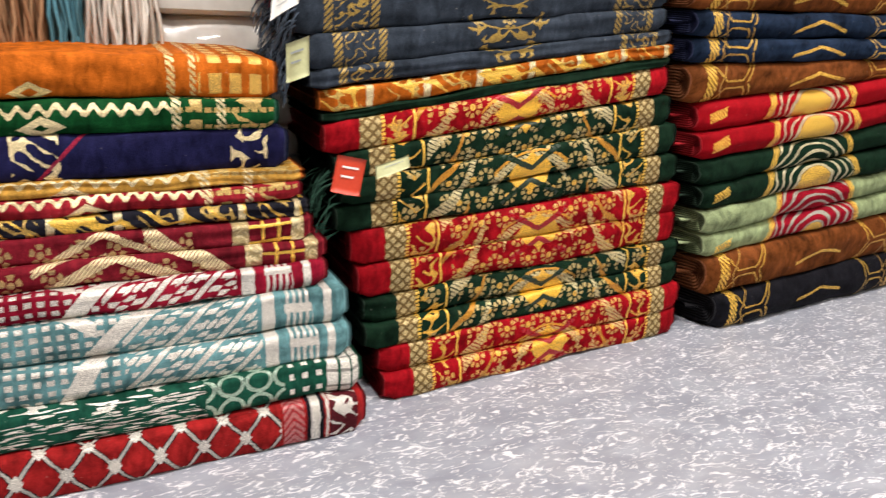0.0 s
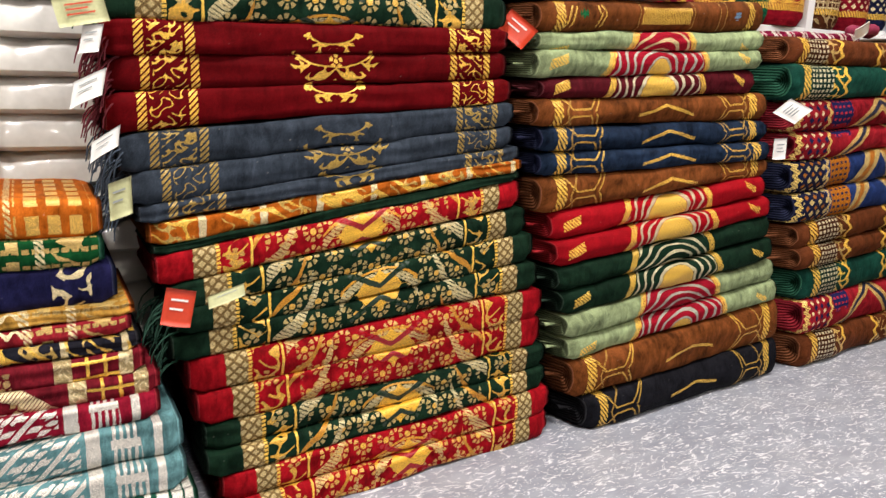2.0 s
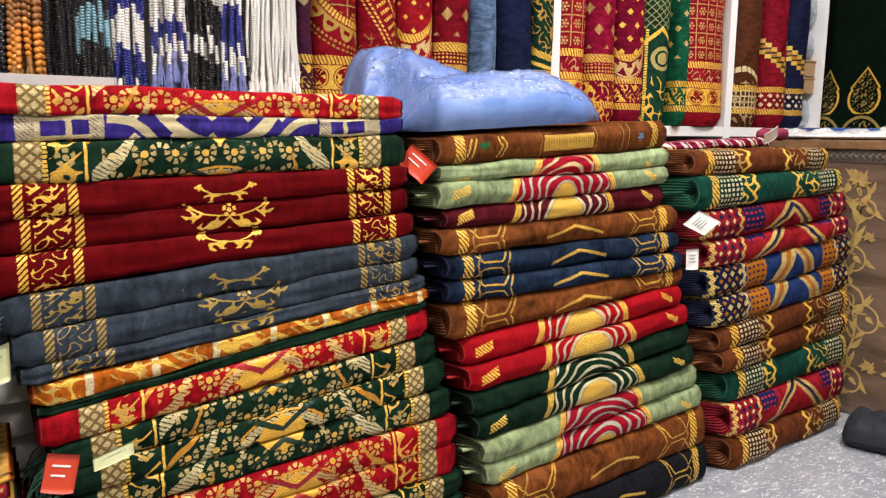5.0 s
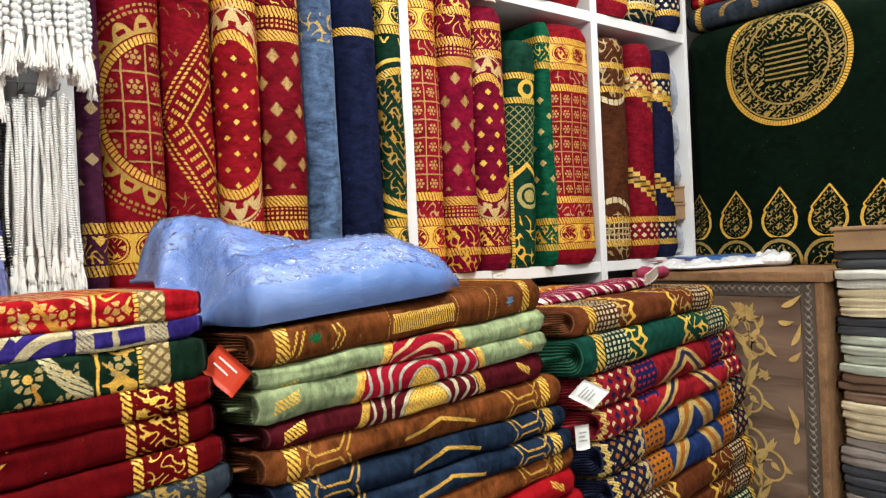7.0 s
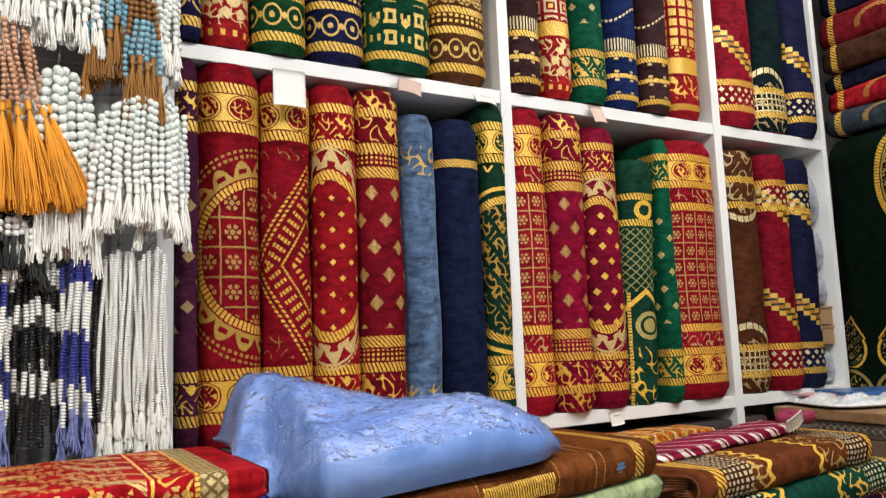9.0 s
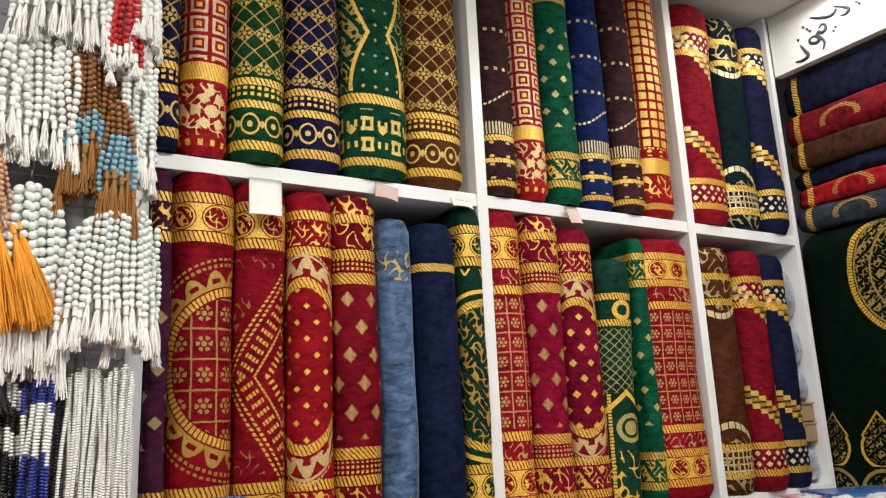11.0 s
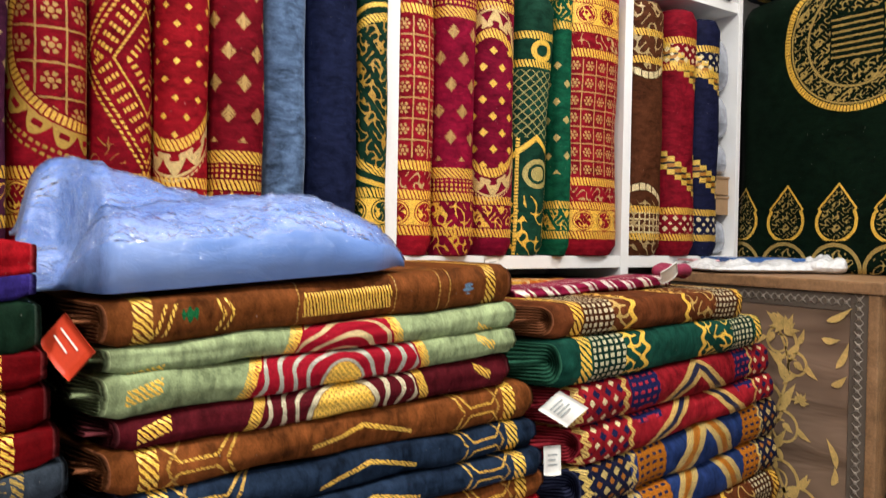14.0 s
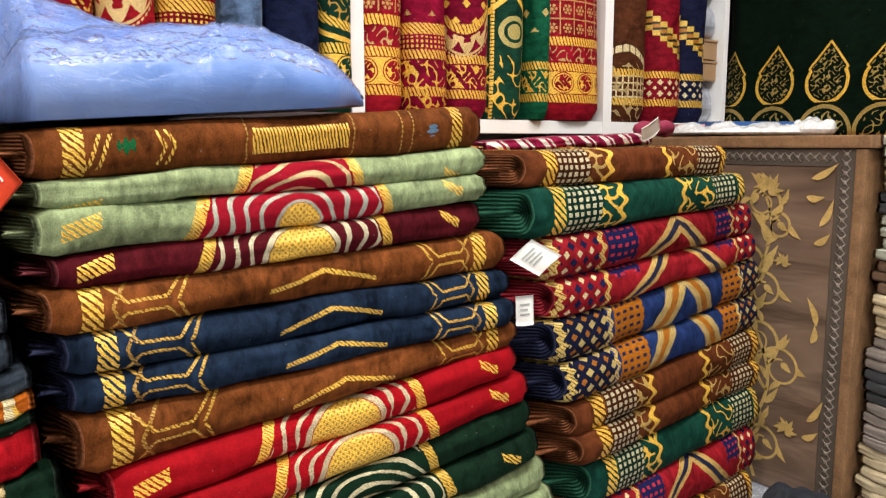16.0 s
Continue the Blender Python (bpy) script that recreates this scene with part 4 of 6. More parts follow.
RK, NK = "red prayer rug with navy and gold stepped stripes", "navy prayer rug with orange and gold stripes, folded"
ROWS_C = [
    ("brown_check", BC, BROWN, 0.0, 0.11, 0.0, 0.10, 0.0),
    ("red_kazak", RK, CRIMSON, 0.11, 0.224, 0.10, 0.225, 0.02),
    ("green_check", GC, EMERALD, 0.224, 0.323, 0.225, 0.335, 0.03),
    ("brown_check", BC, BROWN, 0.323, 0.397, 0.335, 0.415, 0.01),
    ("brown_check", BC, BROWN, 0.397, 0.473, 0.415, 0.503, 0.05),
    ("navy_kazak", NK, NAVY, 0.473, 0.566, 0.503, 0.596, 0.0),
    ("navy_kazak", NK, NAVY, 0.566, 0.660, 0.596, 0.700, 0.06),
    ("red_kazak", RK, CRIMSON, 0.660, 0.747, 0.700, 0.775, 0.0),
    ("red_kazak", RK, CRIMSON, 0.747, 0.837, 0.775, 0.862, 0.06),
    ("green_check", GC, EMERALD, 0.837, 0.940, 0.862, 0.946, 0.0),
    ("brown_check", BC, BROWN, 0.940, 1.013, 0.946, 1.024, 0.02),
]
ROWS_D = [
    ("red_trellis", "red rug with white and grey trellis, folded at the bottom", RED, 0.0, 0.077, 0.0, 0.077, 0.0),
    ("green_leafy", "dark green rug with white leaves, folded", EMERALD, 0.077, 0.14, 0.077, 0.14, 0.0),
    ("teal_rays", "teal rug with white rays and flowers, folded", TEAL, 0.14, 0.20, 0.14, 0.20, 0.0),
    ("teal_rays", "teal rug with white rays and flowers, folded", TEAL, 0.20, 0.264, 0.20, 0.264, 0.065),
    ("red_rays", "crimson rug with white rays, folded", CRIMSON, 0.264, 0.31, 0.264, 0.31, 0.05),
    ("bordeaux_block", "bordeaux rug with cream grid block and chevron, folded", CRIMSON, 0.31, 0.35, 0.31, 0.35, -0.02),
    ("bordeaux_block", "bordeaux rug with cream grid block and chevron, folded", CRIMSON, 0.35, 0.392, 0.35, 0.392, 0.03),
    ("blackgold", "black and gold patterned rug, folded thin", BLACK, 0.392, 0.42, 0.392, 0.42, 0.0),
    ("redcream", "red and cream woven rug, folded thin", CRIMSON, 0.42, 0.45, 0.42, 0.45, 0.0),
    ("cream_small", "cream and orange woven rug, folded thin", ORANGE, 0.45, 0.475, 0.45, 0.475, 0.0),
    ("navy_small", "navy rug with cream woven ends, folded", NAVY, 0.475, 0.545, 0.475, 0.545, 0.0),
    ("green_small", "green rug with cream zigzag bands, folded", EMERALD, 0.545, 0.597, 0.545, 0.597, 0.0),
    ("orange_small", "orange rug with gold woven ends on a pile", ORANGE, 0.597, 0.664, 0.597, 0.664, 0.02),
]
pile_of_rugs(ROWS_A, knots((0, 0.94), (0.55, 0.835), (0.75, 0.785), (1.2, 0.77)), knots((0, 1.735), (0.27, 1.735), (0.4, 1.706), (0.5, 1.69), (0.62, 1.66), (0.8, 1.632), (0.96, 1.606), (1.08, 1.582)),
             knots((0, 1.715), (0.2, 1.75), (0.55, 1.80), (0.7, 1.815)), knots((0, 1.775), (0.3, 1.815), (0.8, 1.84)), "rugs in the floral pile", 100)
pile_of_rugs(ROWS_B, knots((0, 1.825), (0.2, 1.775), (0.36, 1.74), (0.54, 1.71), (0.6, 1.695), (0.68, 1.668), (1.05, 1.655)), knots((0, 2.66), (0.31, 2.61), (0.45, 2.555), (0.6, 2.52), (0.75, 2.503), (0.82, 2.487), (0.89, 2.44), (1.07, 2.436)),
             knots((0, 1.745), (0.3, 1.78), (0.6, 1.815)), knots((0, 1.80), (0.4, 1.815), (0.8, 1.835)), "rugs in the chevron pile", 200)
pile_of_rugs(ROWS_C, knots((0, 2.69), (0.31, 2.64), (0.4, 2.60), (0.53, 2.565), (0.7, 2.533), (0.8, 2.515), (0.88, 2.475), (1.0, 2.455)), knots((0, 3.43), (0.2, 3.48), (0.63, 3.51), (0.81, 3.46), (0.9, 3.40), (1.0, 3.31)),
             knots((0, 1.79), (0.6, 1.82)), knots((0, 1.86), (0.6, 1.92)), "rugs in the checked pile", 300)
pile_of_rugs(ROWS_D, knots((0, 0.12), (0.4, 0.12), (0.45, 0.02), (0.66, -0.03)), knots((0, 0.865), (0.2, 0.845), (0.4, 0.79), (0.66, 0.725)),
             knots((0, 1.615), (0.4, 1.75), (0.65, 1.785)), knots((0, 1.63), (0.4, 1.755), (0.65, 1.785)), "rugs in the woven pile", 400)


# ---- rolls standing in the shelf ----
def standing_roll(key, label, base, x0, x1, z0, z1, yf=2.395, depth=0.26, lean=0.0, voff=0.0, seed=0, group="rolls in the shelf", top=0.93):
    rnd = random.Random(seed)
    NZ, n = 26, 18
    verts, uvs, faces = [], [], []
    o = [rnd.uniform(0, 60) for _ in range(3)]
    hw = (x1 - x0) / 2
    r = min(hw * 1.0, 0.07)
    for i in range(NZ + 1):
        t = i / NZ
        z = lerp(z0, z1, t)
        e = min(t, 1 - t) * (z1 - z0)
        k = 1 - 0.16 * max(0, 1 - e / 0.018) ** 2
        xc = (x0 + x1) / 2 + lean * (t - 0.5) + noise.noise((z * 4.0, o[0], 0)) * 0.006
        yw = yf + noise.noise((z * 3.0, o[1], 0)) * 0.010 + 0.012 * (1 - k) / 0.16
        pts = [(-hw, depth), (-hw, depth * 0.5), (-hw, r)]
        for j in range(1, n):
            a = math.pi - math.pi * j / n
            cx, sx = math.cos(a), math.sin(a)
            pts.append((hw * math.copysign(abs(cx) ** 0.84, cx), r - r * abs(sx) ** 0.84))
        pts += [(hw, r), (hw, depth * 0.5), (hw, depth)]
        s, lens = 0.0, [0.0]
        for a, b in zip(pts, pts[1:]):
            s += math.hypot(b[0] - a[0], b[1] - a[1])
            lens.append(s)
        for (px, py), sl in zip(pts, lens):
            verts.append((xc + px * k, yw + py + noise.noise((z * 7.0, px * 9.0, o[2])) * 0.004, z))
            uvs.append((t * top, sl - s / 2 + voff))
    m = len(pts)
    for i in range(NZ):
        for j in range(m - 1):
            a = i * m + j
            faces.append((a, a + 1, a + m + 1, a + m))
    thing = empty("rolled_prayer_rug", label, "prayer rug", group)
    ob = new("rug_surface", mesh_np("rug_surface", verts, faces, MAT[key], uvs))
    ob.parent = thing
    for side, i in ((-1, 0), (1, NZ)):
        ring = [Vector(verts[i * m + j]) for j in range(m)]
        xc = sum(p.x for p in ring) / m
        y0, y1 = min(p.y for p in ring), max(p.y for p in ring)
        ev, ef, eu, K = [], [], [], 7
        for q in range(K + 1):
            s = 1 - q / K
            dz = side * (0.006 * (q % 2) - 0.002)
            for p in ring:
                cy = min(max(p.y, y0 + hw), y1 - 0.02)
                ev.append((xc + (p.x - xc) * s, cy + (p.y - cy) * s, p.z + dz))
                eu.append((q, p.y))
        for q in range(K):
            for j in range(m - 1):
                a = q * m + j
                f = (a, a + 1, a + m + 1, a + m)
                ef.append(f if side > 0 else f[::-1])
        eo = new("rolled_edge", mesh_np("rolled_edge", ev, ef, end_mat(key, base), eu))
        eo.parent = thing
    return thing


ZB, ZM = 1.10, 2.055
RL = "red velvet prayer rug with gold figures standing rolled in a shelf"
LOWER = [
    ("plum", "plum velvet prayer rug with ochre spots standing in a shelf", 1.552, 1.600, 2.00, 0.0),
    ("r_disc", "red velvet prayer rug with gold lattice disc, standing rolled", 1.602, 1.755, 2.012, 0.0),
    ("r_leaf", "red velvet prayer rug with gold leaf diamond, standing rolled", 1.757, 1.888, 2.005, 0.0),
    ("r_dots", "bright red velvet prayer rug with gold dots, standing rolled", 1.890, 2.008, 1.99, 0.0),
    ("r_vine", "deep red velvet prayer rug with gold diamonds, standing rolled", 2.010, 2.142, 1.995, 0.0),
    ("denim", "faded denim blue velvet prayer rug standing rolled", 2.146, 2.248, 1.945, 0.0),
    ("navy_plain", "plain navy velvet prayer rug with one gold band", 2.252, 2.392, 1.94, 0.0),
    ("green_band", "dark green velvet prayer rug with gold arabesque, standing rolled", 2.394, 2.476, 2.0, 0.0),
    ("r_lattice", "red velvet prayer rug with gold lattice, standing rolled", 2.508, 2.632, 2.005, 0.0),
    ("r_dia2", "crimson velvet prayer rug with gold diamonds, standing rolled", 2.636, 2.770, 2.0, 0.0),
    ("r_dia3", "wine red velvet prayer rug with gold arch, standing rolled", 2.774, 2.918, 1.975, 0.0),
    ("g_trellis", "dark green velvet prayer rug with gold trellis, standing rolled", 2.922, 3.064, 1.885, 0.03),
    ("g_dots", "emerald velvet prayer rug with gold diamonds, standing rolled", 3.066, 3.128, 1.96, 0.0),
    ("r_lattice", "red velvet prayer rug with gold lattice, standing rolled", 3.132, 3.372, 1.972, 0.0),
    ("brown_chain", "brown velvet prayer rug with cream chain, standing rolled", 3.43, 3.60, 1.965, 0.0),
    ("red_steps", "wine red velvet prayer rug with gold steps, standing rolled", 3.605, 3.755, 1.96, 0.0),
    ("navy_steps", "navy velvet prayer rug with gold steps, standing rolled", 3.76, 3.90, 1.955, 0.0),
]
UPPER = [
    ("navy_banded", "navy velvet prayer rug with gold bands, standing rolled", 1.545, 1.608),
    ("red_banded", "red velvet prayer rug with cream bands, standing rolled", 1.612, 1.734),
    ("green_banded", "green velvet prayer rug with gold bands, standing rolled", 1.738, 1.882),
    ("navy_banded", "navy velvet prayer rug with gold bands, standing rolled", 1.886, 2.046),
    ("green_vined", "green velvet prayer rug with gold vines, standing rolled", 2.050, 2.250),
    ("brown_banded", "brown velvet prayer rug with gold bands, standing rolled", 2.256, 2.445),
    ("choc_dots", "chocolate velvet prayer rug with gold bands, standing rolled", 2.508, 2.636),
    ("red_banded", "red velvet prayer rug with cream bands, standing rolled", 2.640, 2.756),
    ("g_dots", "emerald velvet prayer rug with gold diamonds, standing rolled", 2.760, 2.902),
    ("blue_vined", "royal blue velvet prayer rug with gold ends, standing rolled", 2.906, 3.050),
    ("choc_dots", "chocolate velvet prayer rug with gold bands, standing rolled", 3.054, 3.186),
    ("red_grid", "red velvet prayer rug with gold grid, standing rolled", 3.190, 3.350),
    ("red_steps", "wine red velvet prayer rug with gold steps, standing rolled", 3.425, 3.64),
    ("night_chain", "blackish green velvet prayer rug with gold chain and scrolls", 3.645, 3.83),
    ("navy_steps", "navy velvet prayer rug with gold steps, standing rolled", 3.835, 3.985),
]
BASES = {"plum": (0.075, 0.016, 0.045), "denim": (0.1, 0.16, 0.28), "brown": BROWN, "choc": (0.05, 0.02, 0.02), "navy": NAVY, "blue": BLUE, "green": GREEN, "g": GREEN}
for i, (key, label, x0, x1, zt, lean) in enumerate(LOWER):
    base = BASES.get(key.split("_")[0], CRIMSON)
    standing_roll(key, label, base, x0, x1, ZB, zt, 2.395 + (i % 3) * 0.008, 0.26, lean, 0.0, 500 + i)
for i, (key, label, x0, x1) in enumerate(UPPER):
    base = BASES.get(key.split("_")[0], CRIMSON)
    standing_roll(key, label, base, x0, x1, ZM, ZM + 0.885, 2.40 + (i % 2) * 0.008, 0.26, 0.0, 0.0, 600 + i)

# ---- room and shelf ----
def structure(name, dims, mat, label, bevel=0.0):
    return tagged(box_part(name, mat, dims, None, bevel), label, name.split("_")[0], kind="structure")


structure("floor", (-2.6, 5.0, -2.6, 3.0, -0.1, 0.0), MAT["floor"], "grey vinyl floor with white marbled flecks")
structure("ceiling", (-2.6, 5.0, -2.6, 3.0, CEIL, CEIL + 0.1), MAT["ceil"], "white painted ceiling board")
structure("wall_north", (-2.6, 5.0, 2.80, 2.90, 0.0, CEIL), MAT["wall"], "off-white wall behind the shelf")
structure("wall_east", (4.50, 4.60, -2.6, 2.80, 0.0, CEIL), MAT["wall"], "off-white wall of the shop")
# Unseen walls closing the room, coloured darker to cut bounced light.
structure("wall_west", (-2.6, -2.5, -2.5, 2.80, 0.0, CEIL), MAT["wall_far"], "unseen beige wall that closes the shop")
structure("wall_south", (-2.5, 4.50, -2.6, -2.5, 0.0, CEIL), MAT["wall_far"], "unseen beige wall that closes the shop")

shelf = empty("wall_shelf", "white painted wooden shelf full of rolled prayer rugs", "shelf")
for x in (1.530, 2.492, 3.402):
    box_part("upright", MAT["white"], (x - 0.019, x + 0.019, 2.425, 2.795, 0.0, CEIL - 0.003), shelf, 0.002)
box_part("upright", MAT["white"], (4.005, 4.03, 2.425, 2.795, 0.0, CEIL - 0.003), shelf, 0.002)
for a, b in ((1.549, 2.473), (2.511, 3.383), (3.421, 4.003)):
    for z in (ZB, ZM):
        box_part("board", MAT["white"], (a, b, 2.428, 2.79, z - 0.042, z - 0.003), shelf, 0.002)

# ---- counter with a satin front ----
MAT["wood"] = plain("carved_brown_wood", (0.30, 0.165, 0.08), 0.45, var=0.5, scale=25, fine=140, bump_s=0.5)
MAT["bead_trim"] = plain("antique_silver_braid", (0.34, 0.29, 0.24), 0.4, 0.3, var=0.4, scale=60, bump_s=0.5)
MAT["trim_dark"] = plain("dark_braid_ground", (0.11, 0.085, 0.065), 0.6, var=0.3)
MAT["gilt"] = plain("gold_printed_leaf", (0.78, 0.53, 0.18), 0.4, 0.2, var=0.4, scale=18, bump_s=0.2)


def satin():
    m, b = start_material("brown_satin")
    co = obj_coords()
    n = TREE[0].nodes.new("ShaderNodeMapping")
    n.inputs["Scale"].default_value = (1, 0.8, 3.5)
    TREE[0].links.new(co.s, n.inputs[0])
    w = noise_fac(2.6, 3, 0.55, X(n.outputs[0]), 0.8)
    # The satin's horizontal sheen bands are painted as lighter brown.
    put_in(b.inputs["Base Color"], mixc(ramp(w, 0.3, 0.7), (0.10, 0.062, 0.042), (0.25, 0.165, 0.115)))
    b.inputs["Roughness"].default_value = 0.33
    bump(w, 0.5, 0.02, b)
    return m


MAT["satin"] = satin()
counter = empty("shop_counter", "brown satin fronted counter with gold leaf vines and braid", "counter")
box_part("body", MAT["wood"], (3.592, 4.49, 1.688, 2.42, 0.0, 1.012), counter, 0.004)
box_part("top", MAT["wood"], (3.566, 4.49, 1.672, 2.422, 1.014, 1.048), counter, 0.006)
box_part("pilaster", MAT["wood"], (3.572, 3.590, 1.686, 1.714, 0.0, 1.012), counter, 0.004)
box_part("satin_panel", MAT["satin"], (3.580, 3.5915, 1.766, 2.418, 0.003, 0.962), counter, 0.001)
box_part("braid_ground", MAT["trim_dark"], (3.578, 3.5915, 1.716, 1.764, 0.003, 1.012), counter, 0.001)
box_part("braid_ground", MAT["trim_dark"], (3.578, 3.5915, 1.7645, 2.418, 0.964, 1.012), counter, 0.001)


def bead_row(n, at):
    bm = bmesh.new()
    for k in range(n):
        bmesh.ops.create_icosphere(bm, subdivisions=1, radius=0.0065, matrix=Matrix.Translation(at(k)) @ Matrix.Diagonal((0.35, 1, 1, 1)))
        for s in (-1, 1):
            p = Vector(at(k))
            bmesh.ops.create_cube(bm, size=1, matrix=Matrix.Translation(p) @ pose(0, 0, 0, 45 * s) @ Matrix.Diagonal((0.003, 0.0022, 0.036, 1)))
    return bm


part("braid", bead_row(40, lambda k: (3.577, 1.740, 0.015 + k * 0.0252)), MAT["bead_trim"], counter, "silver beaded braid")["kind"] = "stuff"
part("braid", bead_row(26, lambda k: (3.577, 1.776 + k * 0.0252, 0.988)), MAT["bead_trim"], counter, "silver beaded braid")["kind"] = "stuff"


LEAF_X = [3.5785]


def leaf_bm(bm, y, z, ang, ln, wd, x=0.0):
    LEAF_X[0] = LEAF_X[0] - 0.00006
    x = LEAF_X[0]
    pts = []
    for i in range(9):
        t = i / 8
        w = wd * math.sin(math.pi * t ** 0.75) * (1 - 0.3 * t)
        pts.append((t * ln, w, t))
    c, s = math.cos(ang), math.sin(ang)
    bend = 0.25 * wd
    rows = [[], []]
    for a, w, t in pts:
        for k, sg in ((0, 1), (1, -0.55)):
            q = w * sg + bend * math.sin(math.pi * t)
            rows[k].append(bm.verts.new((x, y + a * c - q * s, z + a * s + q * c)))
    for i in range(8):
        try:
            bm.faces.new((rows[0][i], rows[1][i], rows[1][i + 1], rows[0][i + 1]))
        except ValueError:
            pass


def ribbon(bm, pts, wide):
    """A flat strip along (y, z) points whose width wide(t) tapers."""
    L, R = [], []
    for i, (y, z) in enumerate(pts):
        (ya, za), (yb, zb) = pts[max(0, i - 1)], pts[min(len(pts) - 1, i + 1)]
        ln = math.hypot(yb - ya, zb - za) or 1.0
        w = wide(i / (len(pts) - 1))
        L.append(bm.verts.new((3.5790, y - w * (zb - za) / ln, z + w * (yb - ya) / ln)))
        R.append(bm.verts.new((3.5790, y + w * (zb - za) / ln, z - w * (yb - ya) / ln)))
    for i in range(len(pts) - 1):
        bm.faces.new((L[i], R[i], R[i + 1], L[i + 1]))


def stem_at(z):
    return 1.945 + 0.030 * math.sin(z * 14.0) + 0.035 * z


def scroll_branch(z0, side, rad, rnd):
    """A curl that leaves the stem, swings round and closes on itself, with slender leaves on its back."""
    bm = bmesh.new()
    y, z, a = stem_at(z0), z0, math.pi / 2 + side * 0.9
    pts, N = [], 46
    for i in range(N + 1):
        t = i / N
        pts.append((y, z))
        if i in (8, 17, 26, 34):
            leaf_bm(bm, y, z, a + side * rnd.uniform(0.5, 0.9), rnd.uniform(0.045, 0.075) * (1 - 0.4 * t), 0.013)
        r = rad * (1.25 - 0.85 * t)
        step = 7.0 * rad / N
        y, z = y + step * math.cos(a), z + step * math.sin(a)
        a -= side * step / r
    ribbon(bm, pts, lambda t: 0.0056 * (1 - 0.5 * t))
    leaf_bm(bm, y, z, a, 0.034, 0.013)
    leaf_bm(bm, y, z, a + 1.0, 0.022, 0.009)
    return bm


rnd = random.Random(31)
bm = bmesh.new()
ribbon(bm, [(stem_at(0.02 + 0.92 * i / 80), 0.02 + 0.92 * i / 80) for i in range(81)], lambda t: 0.0055 - 0.002 * t)
for i in range(13):
    zz = 0.05 + i * 0.07
    leaf_bm(bm, stem_at(zz), zz, math.pi / 2 + (0.7 if i % 2 else -0.7), rnd.uniform(0.05, 0.085), 0.015)
part("printed_stem", bm, MAT["gilt"], counter, "pale gold printed stem with leaves", smooth=False)
for i, (z0, side, rad) in enumerate(((0.06, -1, 0.062), (0.14, 1, 0.066), (0.30, -1, 0.066), (0.38, 1, 0.060), (0.53, -1, 0.060), (0.60, 1, 0.064), (0.74, -1, 0.044), (0.80, 1, 0.050))):
    part("printed_vine", scroll_branch(z0, side, rad, rnd), MAT["gilt"], counter, "pale gold printed vine with leaves", smooth=False)
for y, z, ang in ((1.80, 0.80, 2.0), (1.79, 0.52, 1.2), (1.80, 0.24, 2.1), (2.18, 0.84, 1.0), (2.15, 0.52, 1.6), (1.83, 0.93, 2.6)):
    for k in range(2):
        bm = bmesh.new()
        leaf_bm(bm, y + 0.012 * k, z - 0.05 * k, ang + k * 0.5, 0.085 - 0.03 * k, 0.014)
        part("printed_leaf", bm, MAT["gilt"], counter, "pale gold printed leaf", smooth=False)


def flower_bm(y, z, r):
    bm = bmesh.new()
    for k in range(9):
        leaf_bm(bm, y, z, -0.6 + k * 0.55, r * (1.0 if k % 2 else 0.75), r * 0.25)
    return bm


for y, z, r in ((1.955, 0.90, 0.05), (1.90, 0.69, 0.03), (2.03, 0.44, 0.036), (1.86, 0.20, 0.04)):
    part("printed_flower", flower_bm(y, z, r), MAT["gilt"], counter, "pale gold printed flower", smooth=False)

# ---- velvet hanging and folded cloths over the counter ----
EAST = pose(4.03, 2.44, 0, 0, 0, -90)


def hanging():
    NU, NV = 44, 40
    verts, uvs, faces = [], [], []
    for i in range(NU + 1):
        t = i / NU
        for j in range(NV + 1):
            w = j / NV
            yy = 2.455 - w * 1.25
            if t < 0.12:
                a = t / 0.12 * math.pi / 2
                x, z = 4.13 - 0.11 * math.sin(a), 2.045 - 0.11 * (1 - math.sin(math.pi / 2 - a + 0.0)) + 0.02
                z = 2.065 - 0.11 * (1 - math.cos(a))
            else:
                k = (t - 0.12) / 0.88
                x, z = 4.02 + 0.012 * math.sin(k * 3.0), 1.955 - k * 0.905
            edge = 0.055 * math.exp(-w / 0.03)
            x += edge + noise.noise((yy * 3.0, z * 2.0, 4.0)) * 0.014 + noise.noise((yy * 9.0, z * 3.0, 1.0)) * 0.004
            verts.append((x, yy + noise.noise((z * 4.0, 7.0, 0)) * 0.010 + (0.03 * (1.955 - z) if w < 0.02 else 0), z))
            uvs.append((2.09 - z if t >= 0.12 else 0.135 * t / 0.12, 2.46 - yy))
    n = NV + 1
    for i in range(NU):
        for j in range(NV):
            a = i * n + j
            faces.append((a, a + n, a + n + 1, a + 1))
    ob = new("velvet_hanging", mesh_np("velvet_hanging", verts, faces, MAT["kiswah"], uvs))
    ob.modifiers.new("thick", "SOLIDIFY").thickness = 0.008
    return tagged(ob, "dark green velvet hanging with gold medallion and arches", "prayer rug")


hanging()


def cloth_end(gold_on=True):
    def paint(u, v):
        out = [(rope(u, v, 0.028, 0.045, 0.012), GOLD)]
        if gold_on:
            out.append((near(length(u - 0.16, v + 0.01) - 0.05, 0.008) & (fract((u + v) / 0.01) < 0.6) & (v > -0.02), (0.5, 0.3, 0.06)))
            out.append((near(abs(u - 0.33) - (v + 0.01), 0.004) & near(v, 0.012), GOLD))
        return out
    return paint


